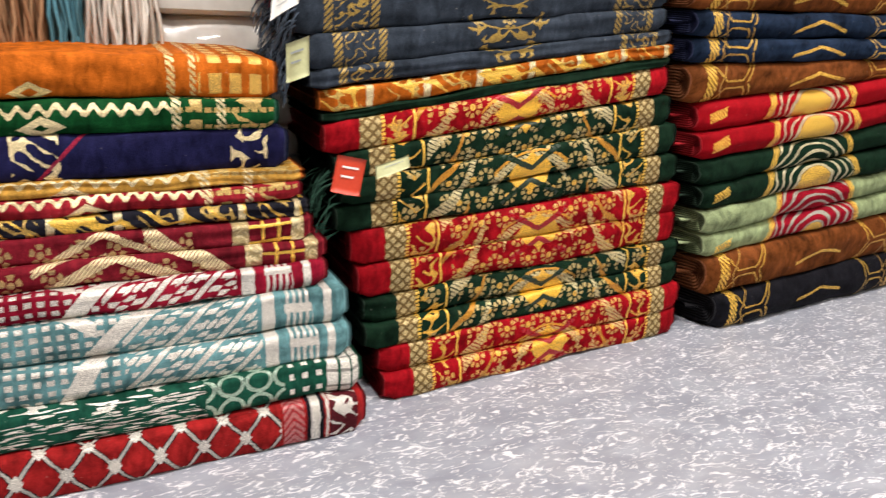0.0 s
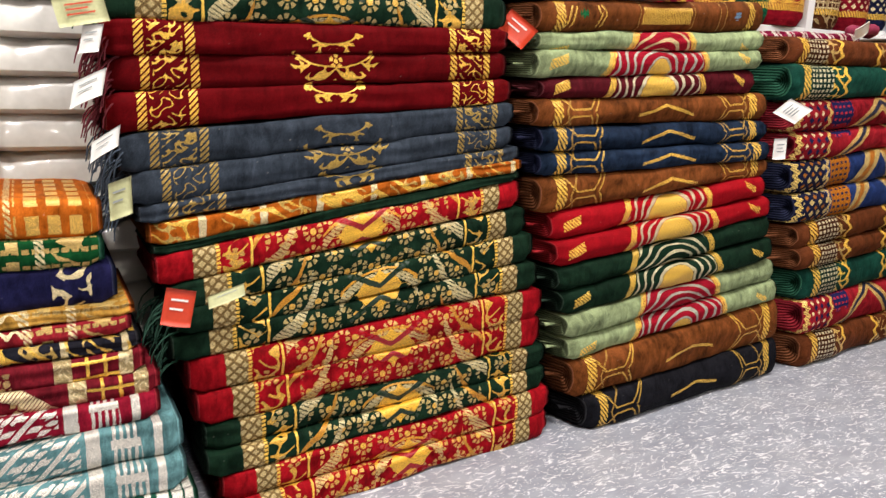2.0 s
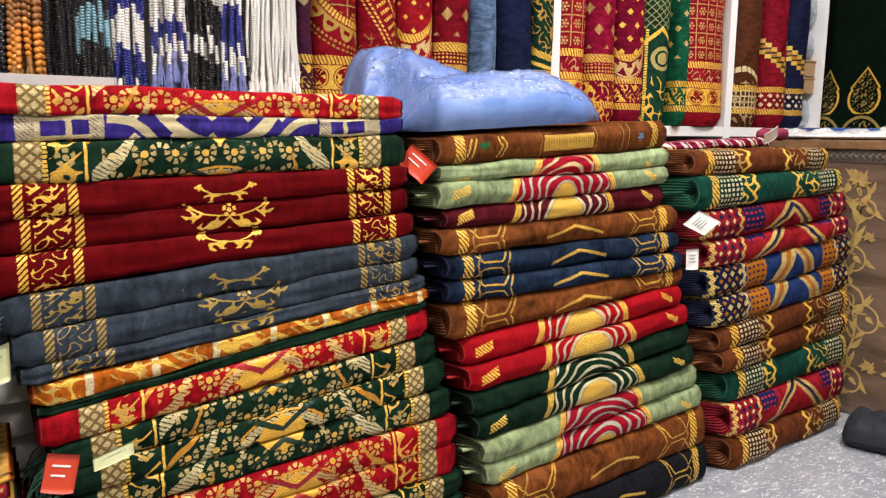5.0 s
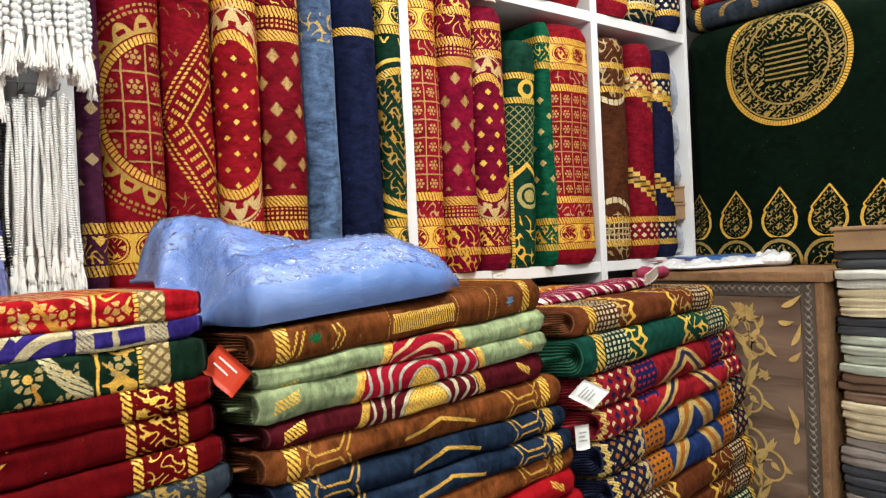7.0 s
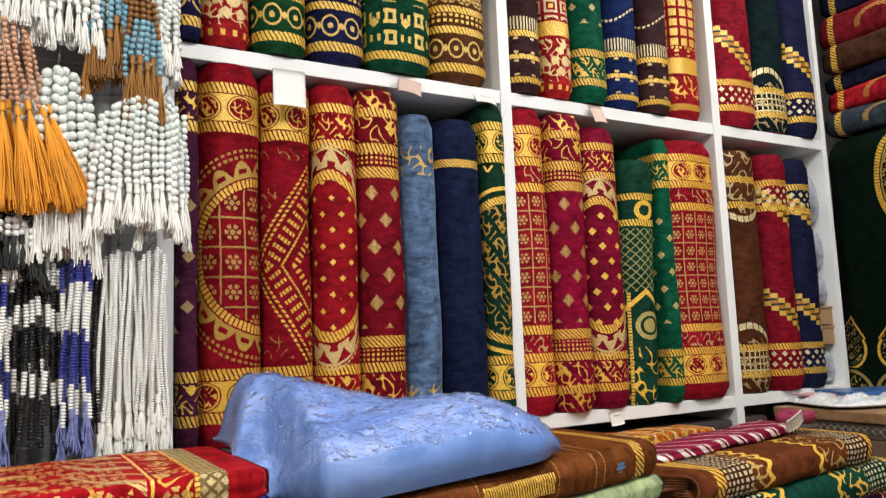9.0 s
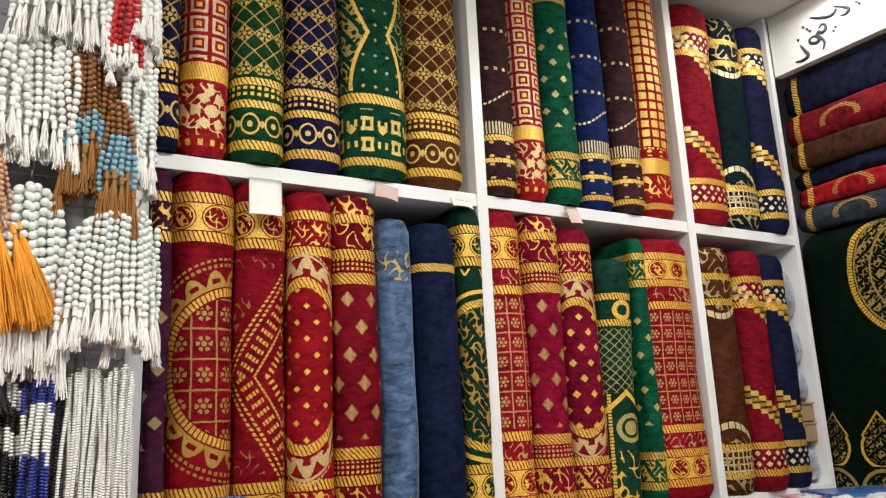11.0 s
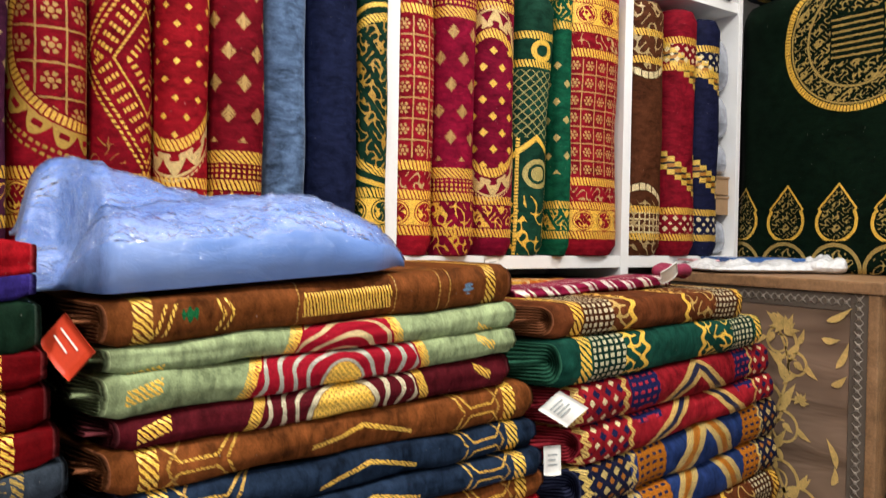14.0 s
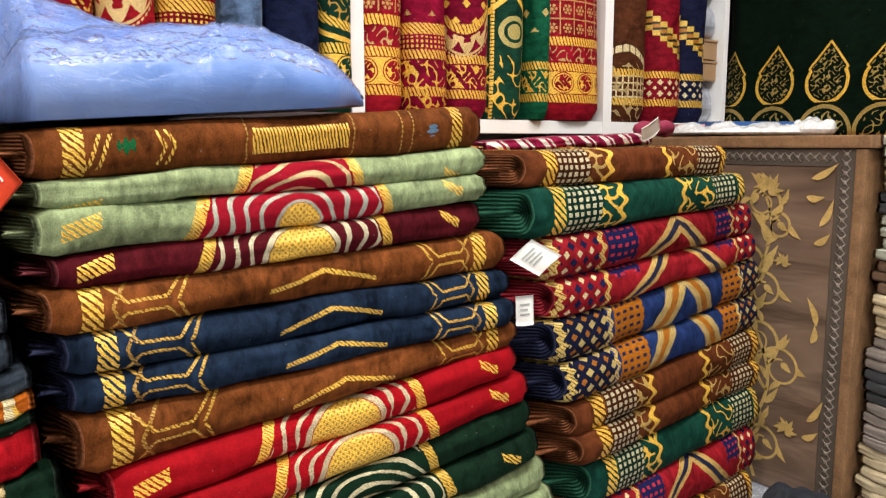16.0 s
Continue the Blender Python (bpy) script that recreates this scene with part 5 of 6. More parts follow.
for k, c in (("c_navy", (0.012, 0.014, 0.035)), ("c_wine", (0.20, 0.012, 0.02)), ("c_choc", (0.06, 0.025, 0.014)), ("c_red", (0.34, 0.012, 0.02)), ("c_slate", SLATE)):
    MAT[k] = rug_material("velvet_" + k[2:], c, cloth_end(k in ("c_red", "c_wine", "c_slate")))
PILE_EAST = [("c_slate", "slate blue velvet cloth with gold ring, folded", SLATE, 2.068, 2.165), ("c_red", "red velvet cloth with gold crescent, folded", RED, 2.165, 2.25),
             ("c_navy", "navy velvet cloth with gold edge, folded", NAVY, 2.25, 2.325), ("c_choc", "chocolate velvet cloth with gold edge, folded", BROWN, 2.325, 2.43),
             ("c_wine", "wine red velvet cloth with gold ring, folded", CRIMSON, 2.43, 2.565), ("c_navy", "navy velvet cloth with gold edge, folded", NAVY, 2.565, 2.73)]
for i, (k, label, base, z0, z1) in enumerate(PILE_EAST):
    h = (z1 - z0) * 0.06
    ob = folded_rug(k, label, base, 0.005 + 0.012 * (i % 2), 1.20, (z0, z1), (z0 - h, z1 - h), 0.02 + 0.012 * (i % 3), 0.02, 0.36, 0.0, "velvet cloths over the counter", 700 + i, i % 2 == 0, name="folded_cloth", category="folded cloth")
    ob.matrix_world = EAST
under = box_part("cloth_bale", MAT["dark_fill"], (4.15, 4.49, 1.21, 2.44, 1.05, 2.05), None, 0.02)
tagged(under, "dark bale of cloth under the velvet hanging", "bale")

# folded towels beside the counter
TOWELS = {"charcoal": (0.035, 0.038, 0.045), "cream": (0.62, 0.52, 0.33), "white": (0.66, 0.66, 0.58), "sagegrey": (0.42, 0.45, 0.36), "brown": (0.16, 0.09, 0.05), "taupe": (0.27, 0.23, 0.20)}
for k, c in TOWELS.items():
    MAT["t_" + k] = plain(k + "_towelling", c, 0.9, var=0.3, scale=14, fine=260, bump_s=0.8, sheen=0.15)
ORDER = (["brown"] * 2 + ["cream"] * 5 + ["taupe"] * 4 + ["charcoal"] * 3 + ["taupe"] * 3 + ["cream"] * 4 + ["brown"] * 3 + ["sagegrey"] * 4 + ["charcoal"] * 2 + ["cream"] * 3 + ["white"] * 2 + ["charcoal"] * 2)
TS = 1.112 / len(ORDER)
TOWEL_AT = pose(3.60, 1.664, 0, 0, 0, -90)
for i, k in enumerate(ORDER):
    r_ = random.Random(900 + i)
    ob = folded_rug("t_" + k, k + " cotton towel folded in a tall pile", TOWELS[k], r_.uniform(-0.01, 0.012), 0.66 + r_.uniform(-0.01, 0.01), (i * TS, (i + 1) * TS), (i * TS, (i + 1) * TS),
                    r_.uniform(-0.008, 0.012), r_.uniform(-0.008, 0.012), 0.34, 0.0, "towels beside the counter", 900 + i, name="folded_towel", category="towel", NX=16, sag=0.002)
    ob.matrix_world = TOWEL_AT
MAT["card"] = plain("brown_cardboard", (0.36, 0.22, 0.11), 0.75, var=0.25)
crate = empty("cardboard_box", "tan cardboard box lying on the towel pile", "box")
box_part("box_body", MAT["card"], (3.60, 3.93, 1.08, 1.66, 1.113, 1.178), crate, 0.004)
box_part("box_lid", MAT["card"], (3.592, 3.938, 1.072, 1.668, 1.178, 1.190), crate, 0.003)

# ---- white board with brush writing ----
MAT["ink"] = plain("black_ink", (0.03, 0.03, 0.035), 0.5)
board = empty("sign_board", "glossy white board with black brush writing", "sign")
MAT["gloss_white"] = plain("glossy_white_board", (0.82, 0.82, 0.81), 0.10, var=0.04, scale=4, bump_s=0.01, coat=0.4)
box_part("sign_panel", MAT["gloss_white"], (4.035, 4.075, 0.6, 2.425, 2.745, CEIL - 0.004), board, 0.003)


def stroke(pts, r=0.006):
    cu = bpy.data.curves.new("pen_stroke", "CURVE")
    cu.dimensions, cu.bevel_depth, cu.bevel_resolution = "3D", r, 2
    sp = cu.splines.new("BEZIER")
    sp.bezier_points.add(len(pts) - 1)
    for i, (y, z) in enumerate(pts):
        p = sp.bezier_points[i]
        p.co = (4.034, y, z)
        p.handle_left_type = p.handle_right_type = "AUTO"
        p.radius = 0.45 + 0.75 * math.sin(math.pi * (i + 0.4) / len(pts))
    cu.materials.append(MAT["ink"])
    ob = new("pen_stroke", cu)
    dep = bpy.context.evaluated_depsgraph_get()
    me = bpy.data.meshes.new_from_object(ob.evaluated_get(dep))
    bpy.data.objects.remove(ob)
    o2 = new("pen_stroke", me)
    o2.parent = board


stroke([(2.13, 2.925), (2.09, 2.90), (2.075, 2.885), (2.085, 2.872), (2.11, 2.875)])
stroke([(2.085, 2.985), (2.075, 2.935)])
stroke([(2.23, 2.925), (2.19, 2.905), (2.14, 2.895), (2.12, 2.91)])
stroke([(2.205, 2.865), (2.185, 2.875), (2.175, 2.855), (2.19, 2.842), (2.21, 2.85), (2.19, 2.80), (2.20, 2.77)])
stroke([(2.235, 2.845), (2.215, 2.835), (2.21, 2.818), (2.235, 2.815), (2.25, 2.832), (2.235, 2.845)])
stroke([(2.29, 2.83), (2.275, 2.80), (2.265, 2.775), (2.29, 2.765), (2.32, 2.77)])
for y, z in ((2.045, 2.90), (2.035, 2.888), (2.245, 2.875), (2.255, 2.888), (2.15, 2.83), (2.14, 2.842), (2.30, 2.86), (2.27, 2.905)):
    stroke([(y, z), (y - 0.008, z - 0.008)], 0.005)

# ---- ceiling lamps, out of view ----
MAT["lamp_rim"] = plain("white_lamp_rim", (0.8, 0.8, 0.8), 0.3, var=0.05)
glow, gb = start_material("lamp_glass_lit")
gb.inputs["Emission Color"].default_value = (1, 0.96, 0.9, 1)
gb.inputs["Emission Strength"].default_value = 6.0


def ceiling_lamp(x, y):
    lamp = empty("ceiling_lamp", "unseen round white ceiling lamp with lit glass", "lamp", "ceiling lamps", at=(x, y, CEIL))
    bm = bmesh.new()
    bmesh.ops.create_cone(bm, cap_ends=True, segments=32, radius1=0.19, radius2=0.20, depth=0.03, matrix=Matrix.Translation((0, 0, -0.015)))
    part("rim", bm, MAT["lamp_rim"], lamp, smooth=False)
    bm = bmesh.new()
    bmesh.ops.create_cone(bm, cap_ends=True, segments=32, radius1=0.172, radius2=0.178, depth=0.008, matrix=Matrix.Translation((0, 0, -0.034)))
    part("lamp_glass", bm, glow, lamp, "lit opal glass", smooth=False)
    return lamp


for lx, ly in LAMPS:
    ceiling_lamp(lx, ly)

# ---- blue blanket in a plastic bag ----
def film_white():
    m, b = start_material("white_plastic_film")
    co = obj_coords()
    a = noise_fac(30.0, 4, 0.65, co, 2.0)
    put_in(b.inputs["Base Color"], mixc(ramp(a, 0.3, 0.7), (0.62, 0.64, 0.67), (0.90, 0.91, 0.92)))
    b.inputs["Roughness"].default_value = 0.22
    b.inputs["Coat Weight"].default_value = 0.5
    bump(a, 1.0, 0.01, b)
    return m


MAT["film"] = film_white()


def plastic_blue():
    m, b = start_material("blue_cloth_in_clear_plastic")
    co = obj_coords()
    a = noise_fac(6.0, 3, 0.55, co, 0.8)
    n = TREE[0].nodes.new("ShaderNodeMapping")
    n.inputs["Scale"].default_value = (1.0, 3.2, 2.2)
    n.inputs["Rotation"].default_value = (0, 0, 0.5)
    TREE[0].links.new(co.s, n.inputs[0])
    long_ = X(n.outputs[0])
    crease = ramp(abs(noise_fac(4.2, 1, 0.5, long_, 0.8) - 0.5), 0.0, 0.22)
    crinkle = ramp(abs(noise_fac(26.0, 2, 0.6, long_, 1.6) - 0.5), 0.0, 0.22)
    # Broad whitish sheens of the plastic, painted into the blue.
    painted_sheen = ramp(noise_fac(3.0, 2, 0.5, long_, 0.8), 0.38, 0.68)
    col = mixc(ramp(a, 0.3, 0.7), (0.085, 0.19, 0.52), (0.16, 0.28, 0.62))
    put_in(b.inputs["Base Color"], mixc(painted_sheen * 0.4, col, (0.36, 0.44, 0.70)))
    b.inputs["Roughness"].default_value = 0.40
    b.inputs["Coat Weight"].default_value = 1.0
    put_in(b.inputs["Coat Roughness"], ramp(a, 0.3, 0.7, 0.10, 0.24))
    film_ = bump(crease * 0.6 + crinkle * 0.35, 0.7, 0.008)
    TREE[0].links.new(film_.outputs[0], b.inputs["Coat Normal"])
    bump(crease * 0.8 + a * 0.3, 0.22, 0.010, b)
    return m


MAT["pack"] = plastic_blue()


def lobe(cx, cy, wx, wy, ang, zb, top, seed, tilt=0.0, slope=0.0, wr=1.0, under=0.34, swell=0.02, crisp=0.42):
    """A soft pack: an uneven pillow on its underside plane, thicker to one side."""
    NU, NV = 54, 36
    verts, faces = [], []
    c, s = math.cos(ang), math.sin(ang)
    for layer in (0, 1):
        for i in range(NU + 1):
            for j in range(NV + 1):
                a, b = i / NU * 2 - 1, j / NV * 2 - 1
                e = (1 - abs(a) ** 5) * (1 - abs(b) ** 4)
                e = max(e, 0.0) ** crisp
                px, py = a * wx * (1 - 0.08 * b ** 4), b * wy * (1 - 0.14 * a ** 6)
                x, y = cx + px * c - py * s, cy + px * s + py * c
                base_z = zb + tilt * a
                hgt = (top * (1 - slope * a) + swell * noise.noise((x * 5, y * 5, seed)) + wr * (0.012 * noise.noise((x * 11 + y * 9, y * 24 - x * 6, seed)) + 0.006 * abs(noise.noise((x * 22 - y * 14, y * 40, seed)))  + 0.0035 * noise.noise((x * 60, y * 66, seed)) - 0.010 * max(0.0, 0.16 - abs(noise.noise((x * 6 + y * 3, y * 9 - x * 2, seed + 3)))) / 0.16)) * e
                verts.append((x, y, base_z + (top * under + hgt - top * under * e if layer else top * under * (1 - e))))
    n = (NU + 1) * (NV + 1)
    w = NV + 1
    for i in range(NU):
        for j in range(NV):
            a = i * w + j
            faces.append((a, a + 1, a + w + 1, a + w))
            faces.append((n + a, n + a + w, n + a + w + 1, n + a + 1))
    return verts, faces


pack = empty("bagged_blanket", "light blue blanket folded in a clear plastic bag", "blanket")


def smooth_step(a, b, x):
    t = min(1.0, max(0.0, (x - a) / (b - a)))
    return t * t * (3 - 2 * t)


def blanket_height(s, d):
    """Thickness over the pile at s along the blanket and d from its front: a fat front fold and a higher flap behind it."""
    front = (0.118 + 0.014 * smooth_step(0.2, 0.66, s)) * smooth_step(0.11, 0.19, s) ** 0.5 * (1 - 0.58 * smooth_step(0.64, 1.04, s)) * max(0.0, 1 - abs((d - 0.34) / 0.37) ** 3.2) ** 0.45
    flap = (0.232 - 0.125 * min(1.0, s / 0.60)) * max(0.0, 1 - abs((d - 0.64) / 0.37) ** 3.5) ** 0.45 * (1 - smooth_step(0.52, 0.72, s))
    k = 0.0045
    return k * math.log(math.exp(front / k) + math.exp(flap / k)) - k * 0.69


def blanket():
    NU, NV = 90, 60
    verts, faces = [], []
    for layer in (0, 1):
        for i in range(NU + 1):
            for j in range(NV + 1):
                s, d = i / NU, j / NV
                yf = 1.822 + 0.15 * (1 - smooth_step(0.09, 0.20, s)) + 0.05 * smooth_step(0.8, 1.0, s) ** 2
                yb = 2.235 - 0.09 * smooth_step(0.4, 1.0, s)
                x = 1.590 + 0.605 * s + 0.02 * math.sin(d * 3.0) * (1 - s) - 0.03 * (1 - s) * (1 - d)
                y = lerp(yf, yb, d)
                ends = max(0.0, 1 - abs(2 * s - 1) ** 14) ** 0.5
                hgt = max(0.0, blanket_height(s, d)) * ends
                wr = 0.006 * max(0.0, 1 - 4 * abs(noise.noise((s * 5.5 - d * 1.5, d * 5.0 + s * 6.0, 12.0)))) + 0.0035 * max(0.0, 1 - 4 * abs(noise.noise((s * 9.0 + d * 3.5, d * 9.0 - s * 5.0, 17.0)))) + 0.007 * noise.noise((s * 4 + d * 2.0, d * 7 - s * 3, 3.0)) + 0.002 * noise.noise((s * 12 + d * 8, d * 21 - s * 9, 8.0)) - 0.005 * max(0.0, 0.12 - abs(noise.noise((s * 3.4 + d * 2.6, d * 4.2 - s * 2.2, 5.0)))) / 0.12
                bed = 1.054 + 0.040 * s
                lift = 0.085 * (1 - smooth_step(0.09, 0.17, s)) * smooth_step(0.1, 0.4, d)
                rim = min(1.0, hgt / 0.05)
                z = bed + lift + (max(0.004, hgt - lift) * 1.0 + wr * rim + 0.004 if layer else 0.22 * hgt * (1 - rim))
                verts.append((x, y, z))
    n, w = (NU + 1) * (NV + 1), NV + 1
    for i in range(NU):
        for j in range(NV):
            a = i * w + j
            faces.append((a, a + 1, a + w + 1, a + w))
            faces.append((n + a, n + a + w, n + a + w + 1, n + a + 1))
    edge = [i * w for i in range(NU + 1)] + [NU * w + j for j in range(1, w)] + [i * w + NV for i in range(NU - 1, -1, -1)] + list(range(NV - 1, 0, -1))
    for a, b in zip(edge, edge[1:] + edge[:1]):
        faces.append((a, n + a, n + b, b)[::-1])
    return verts, faces


v1, f1 = blanket()
o = new("blanket", mesh_np("blanket", v1, f1, MAT["pack"]))
o.parent = pack


def clear_film():
    """Thin clear polythene: see-through, with gloss that breaks up over its crinkles."""
    m = bpy.data.materials.new("clear_polythene")
    m.use_nodes = True
    TREE[0] = m.node_tree
    nodes, links = m.node_tree.nodes, m.node_tree.links
    nodes.remove(nodes["Principled BSDF"])
    co = obj_coords()
    n = nodes.new("ShaderNodeMapping")
    n.inputs["Scale"].default_value = (1.0, 2.4, 1.6)
    n.inputs["Rotation"].default_value = (0, 0, 0.45)
    links.new(co.s, n.inputs[0])
    long_ = X(n.outputs[0])
    fold = ramp(abs(noise_fac(9.0, 2, 0.5, long_, 1.0) - 0.5), 0.0, 0.16)
    fine_ = ramp(abs(noise_fac(24.0, 2, 0.55, long_, 1.2) - 0.5), 0.0, 0.2)
    relief = bump(fold * 0.7 + fine_ * 0.4, 1.0, 0.02)
    clear, gloss = nodes.new("ShaderNodeBsdfTransparent"), nodes.new("ShaderNodeBsdfGlossy")
    gloss.inputs["Roughness"].default_value = 0.2
    links.new(relief.outputs[0], gloss.inputs["Normal"])
    fres = nodes.new("ShaderNodeFresnel")
    fres.inputs["IOR"].default_value = 1.5
    links.new(relief.outputs[0], fres.inputs["Normal"])
    mix = nodes.new("ShaderNodeMixShader")
    put_in(mix.inputs[0], X(fres.outputs[0]) + 0.09)
    links.new(clear.outputs[0], mix.inputs[1])
    links.new(gloss.outputs[0], mix.inputs[2])
    links.new(mix.outputs[0], nodes["Material Output"].inputs["Surface"])
    return m


half_n = len(v1) // 2
o = new("plastic_bag", mesh_np("plastic_bag", [(x, y - 0.004 * (1 if z < 1.12 else 0), z + 0.004) for x, y, z in v1[half_n:]], [tuple(k - half_n for k in f) for f in f1 if min(f) >= half_n], clear_film()))
o.parent = pack
o["label"] = "clear crinkled polythene bag"
o.visible_shadow = False

# ---- tags and labels ----
MAT["paper"] = plain("white_paper_tag", (0.80, 0.79, 0.75), 0.6, var=0.08)
MAT["red_card"] = plain("orange_red_tag", (0.62, 0.055, 0.02), 0.45, var=0.15)
MAT["grey_ink"] = plain("grey_print", (0.33, 0.36, 0.36), 0.7)
MAT["pink_paper"] = plain("pinkish_paper", (0.62, 0.45, 0.38), 0.6, var=0.1)
MAT["green_card"] = plain("cream_green_label", (0.55, 0.56, 0.30), 0.5, var=0.2)


def tag_card(corners, mat, ink, lines=4, label="white paper price tag with grey printed lines", name="price_tag"):
    """corners: three corners of a card, in order; print shows as plain bars."""
    a, b, c = (Vector(p) for p in corners)
    d = a + (c - b)
    nrm = (b - a).cross(c - b).normalized()
    if nrm.dot(Vector((-0.4, -1, 0.1))) < 0:
        nrm = -nrm
    thing = empty(name, label, "tag")
    bm = bmesh.new()
    N = 6
    grid = []
    for k in (0.0015, -0.0015):
        rows_ = []
        for i in range(N + 1):
            row = []
            for j in range(N + 1):
                s_, t_ = i / N, j / N
                p = a.lerp(b, s_).lerp(d.lerp(c, s_), t_)
                curl = 0.006 * math.sin(s_ * 2.6 + 0.3) * (0.4 + t_)
                row.append(bm.verts.new(p + nrm * (k + curl)))
            rows_.append(row)
        grid.append(rows_)
    for g in grid:
        for i in range(N):
            for j in range(N):
                bm.faces.new((g[i][j], g[i + 1][j], g[i + 1][j + 1], g[i][j + 1]))
    rim = [(i, 0) for i in range(N)] + [(N, j) for j in range(N)] + [(i, N) for i in range(N, 0, -1)] + [(0, j) for j in range(N, 0, -1)]
    for p, q in zip(rim, rim[1:] + rim[:1]):
        bm.faces.new((grid[0][p[0]][p[1]], grid[0][q[0]][q[1]], grid[1][q[0]][q[1]], grid[1][p[0]][p[1]]))
    part("card", bm, mat, thing)
    for k in range(lines):
        t0 = 0.25 + 0.5 * k / max(1, lines)
        s0, s1 = 0.22, 0.78 - 0.12 * (k % 2)
        bm = bmesh.new()
        vs = []
        for s_, t_ in ((s0, t0), (s1, t0), (s1, t0 + 0.055), (s0, t0 + 0.055)):
            p = a.lerp(b, s_).lerp(d.lerp(c, s_), t_)
            vs.append(bm.verts.new(p + nrm * (0.0045 + 0.006 * math.sin(s_ * 2.6 + 0.3) * (0.4 + t_))))
        bm.faces.new(vs)
        part("print_bar", bm, ink, thing, smooth=False)
    return thing


tag_card(((2.485, 1.822, 0.806), (2.519, 1.797, 0.846), (2.548, 1.744, 0.818)), MAT["paper"], MAT["grey_ink"], 4)
tag_card(((2.490, 1.81, 0.735), (2.518, 1.79, 0.738), (2.520, 1.79, 0.68)), MAT["paper"], MAT["grey_ink"], 3)
tag_card(((1.635, 1.88, 1.032), (1.662, 1.812, 0.984), (1.634, 1.832, 0.942)), MAT["red_card"], MAT["paper"], 2, "orange red card tag with pale print")
tag_card(((1.768, 2.375, 1.998), (1.850, 2.375, 1.998), (1.850, 2.372, 1.905)), MAT["paper"], MAT["grey_ink"], 0, "blank white paper card on a rug")
tag_card(((0.70, 1.80, 0.985), (0.775, 1.79, 1.0), (0.785, 1.79, 0.955)), MAT["green_card"], MAT["red_card"], 3, "cream and red woven brand label")
tag_card(((0.745, 1.80, 0.945), (0.775, 1.79, 0.95), (0.765, 1.79, 0.905)), MAT["paper"], MAT["grey_ink"], 2)
tag_card(((0.725, 1.80, 0.855), (0.775, 1.79, 0.88), (0.765, 1.785, 0.835)), MAT["paper"], MAT["grey_ink"], 2)
tag_card(((0.745, 1.80, 0.755), (0.79, 1.79, 0.785), (0.785, 1.785, 0.75)), MAT["paper"], MAT["grey_ink"], 2)
tag_card(((0.765, 1.79, 0.685), (0.80, 1.775, 0.70), (0.80, 1.775, 0.635)), MAT["green_card"], MAT["grey_ink"], 2, "cream and green paper label")
tag_card(((0.845, 1.755, 0.50), (0.895, 1.745, 0.49), (0.88, 1.74, 0.425)), MAT["red_card"], MAT["paper"], 2, "orange red card tag with pale print")
tag_card(((0.915, 1.752, 0.475), (0.985, 1.765, 0.49), (0.985, 1.76, 0.468)), MAT["green_card"], MAT["grey_ink"], 1, "cream woven label strip on a rug")
tag_card(((2.13, 2.415, 2.04), (2.20, 2.415, 2.03), (2.19, 2.40, 1.985)), MAT["pink_paper"], MAT["grey_ink"], 0, "pinkish paper tag hanging from a shelf")
tag_card(((2.37, 2.415, 2.025), (2.44, 2.415, 2.02), (2.44, 2.40, 1.99)), MAT["paper"], MAT["grey_ink"], 1)
tag_card(((2.80, 2.415, 2.04), (2.85, 2.415, 2.04), (2.86, 2.40, 1.985)), MAT["pink_paper"], MAT["grey_ink"], 0, "pinkish paper tag hanging from a shelf")
tag_card(((2.78, 2.39, 1.09), (2.83, 2.39, 1.095), (2.84, 2.39, 1.055)), MAT["paper"], MAT["grey_ink"], 1)

# ---- small things on the checked pile and the counter ----
folded_rug("braid", "crimson and white braided cloth lying on a pile", (0.25, 0.01, 0.05), 2.56, 3.18, (1.014, 1.036), (1.026, 1.055), 1.97, 2.05, 0.12, 0.0, "", 810, True, name="folded_scarf", category="cloth")


def knot_ring(x, y, z, r, rr, mat, name, label):
    bm = bmesh.new()
    N, K = 26, 9
    vs = []
    for i in range(N):
        a = 2 * math.pi * i / N
        k = 1 + 0.12 * math.sin(3 * a)
        row = []
        for j in range(K):
            b = 2 * math.pi * j / K
            row.append(bm.verts.new((x + (r + rr * math.cos(b)) * math.cos(a) * k, y + (r * 0.8 + rr * math.cos(b)) * math.sin(a), z + rr * math.sin(b) + 0.012 * math.sin(a) ** 2)))
        vs.append(row)
    for i in range(N):
        for j in range(K):
            bm.faces.new((vs[i][j], vs[(i + 1) % N][j], vs[(i + 1) % N][(j + 1) % K], vs[i][(j + 1) % K]))
    return tagged(part(name, bm, mat), label, "cloth")


MAT["scarf"] = plain("crimson_cotton", (0.24, 0.012, 0.05), 0.8, var=0.5, scale=60)
knot_ring(3.19, 2.06, 1.060, 0.042, 0.017, MAT["scarf"], "knotted_scarf_end", "crimson and white knotted scarf end on a pile")
tag_card(((3.09, 2.02, 1.065), (3.13, 2.00, 1.095), (3.16, 2.02, 1.065)), MAT["paper"], MAT["grey_ink"], 0, "white paper tag on a scarf")


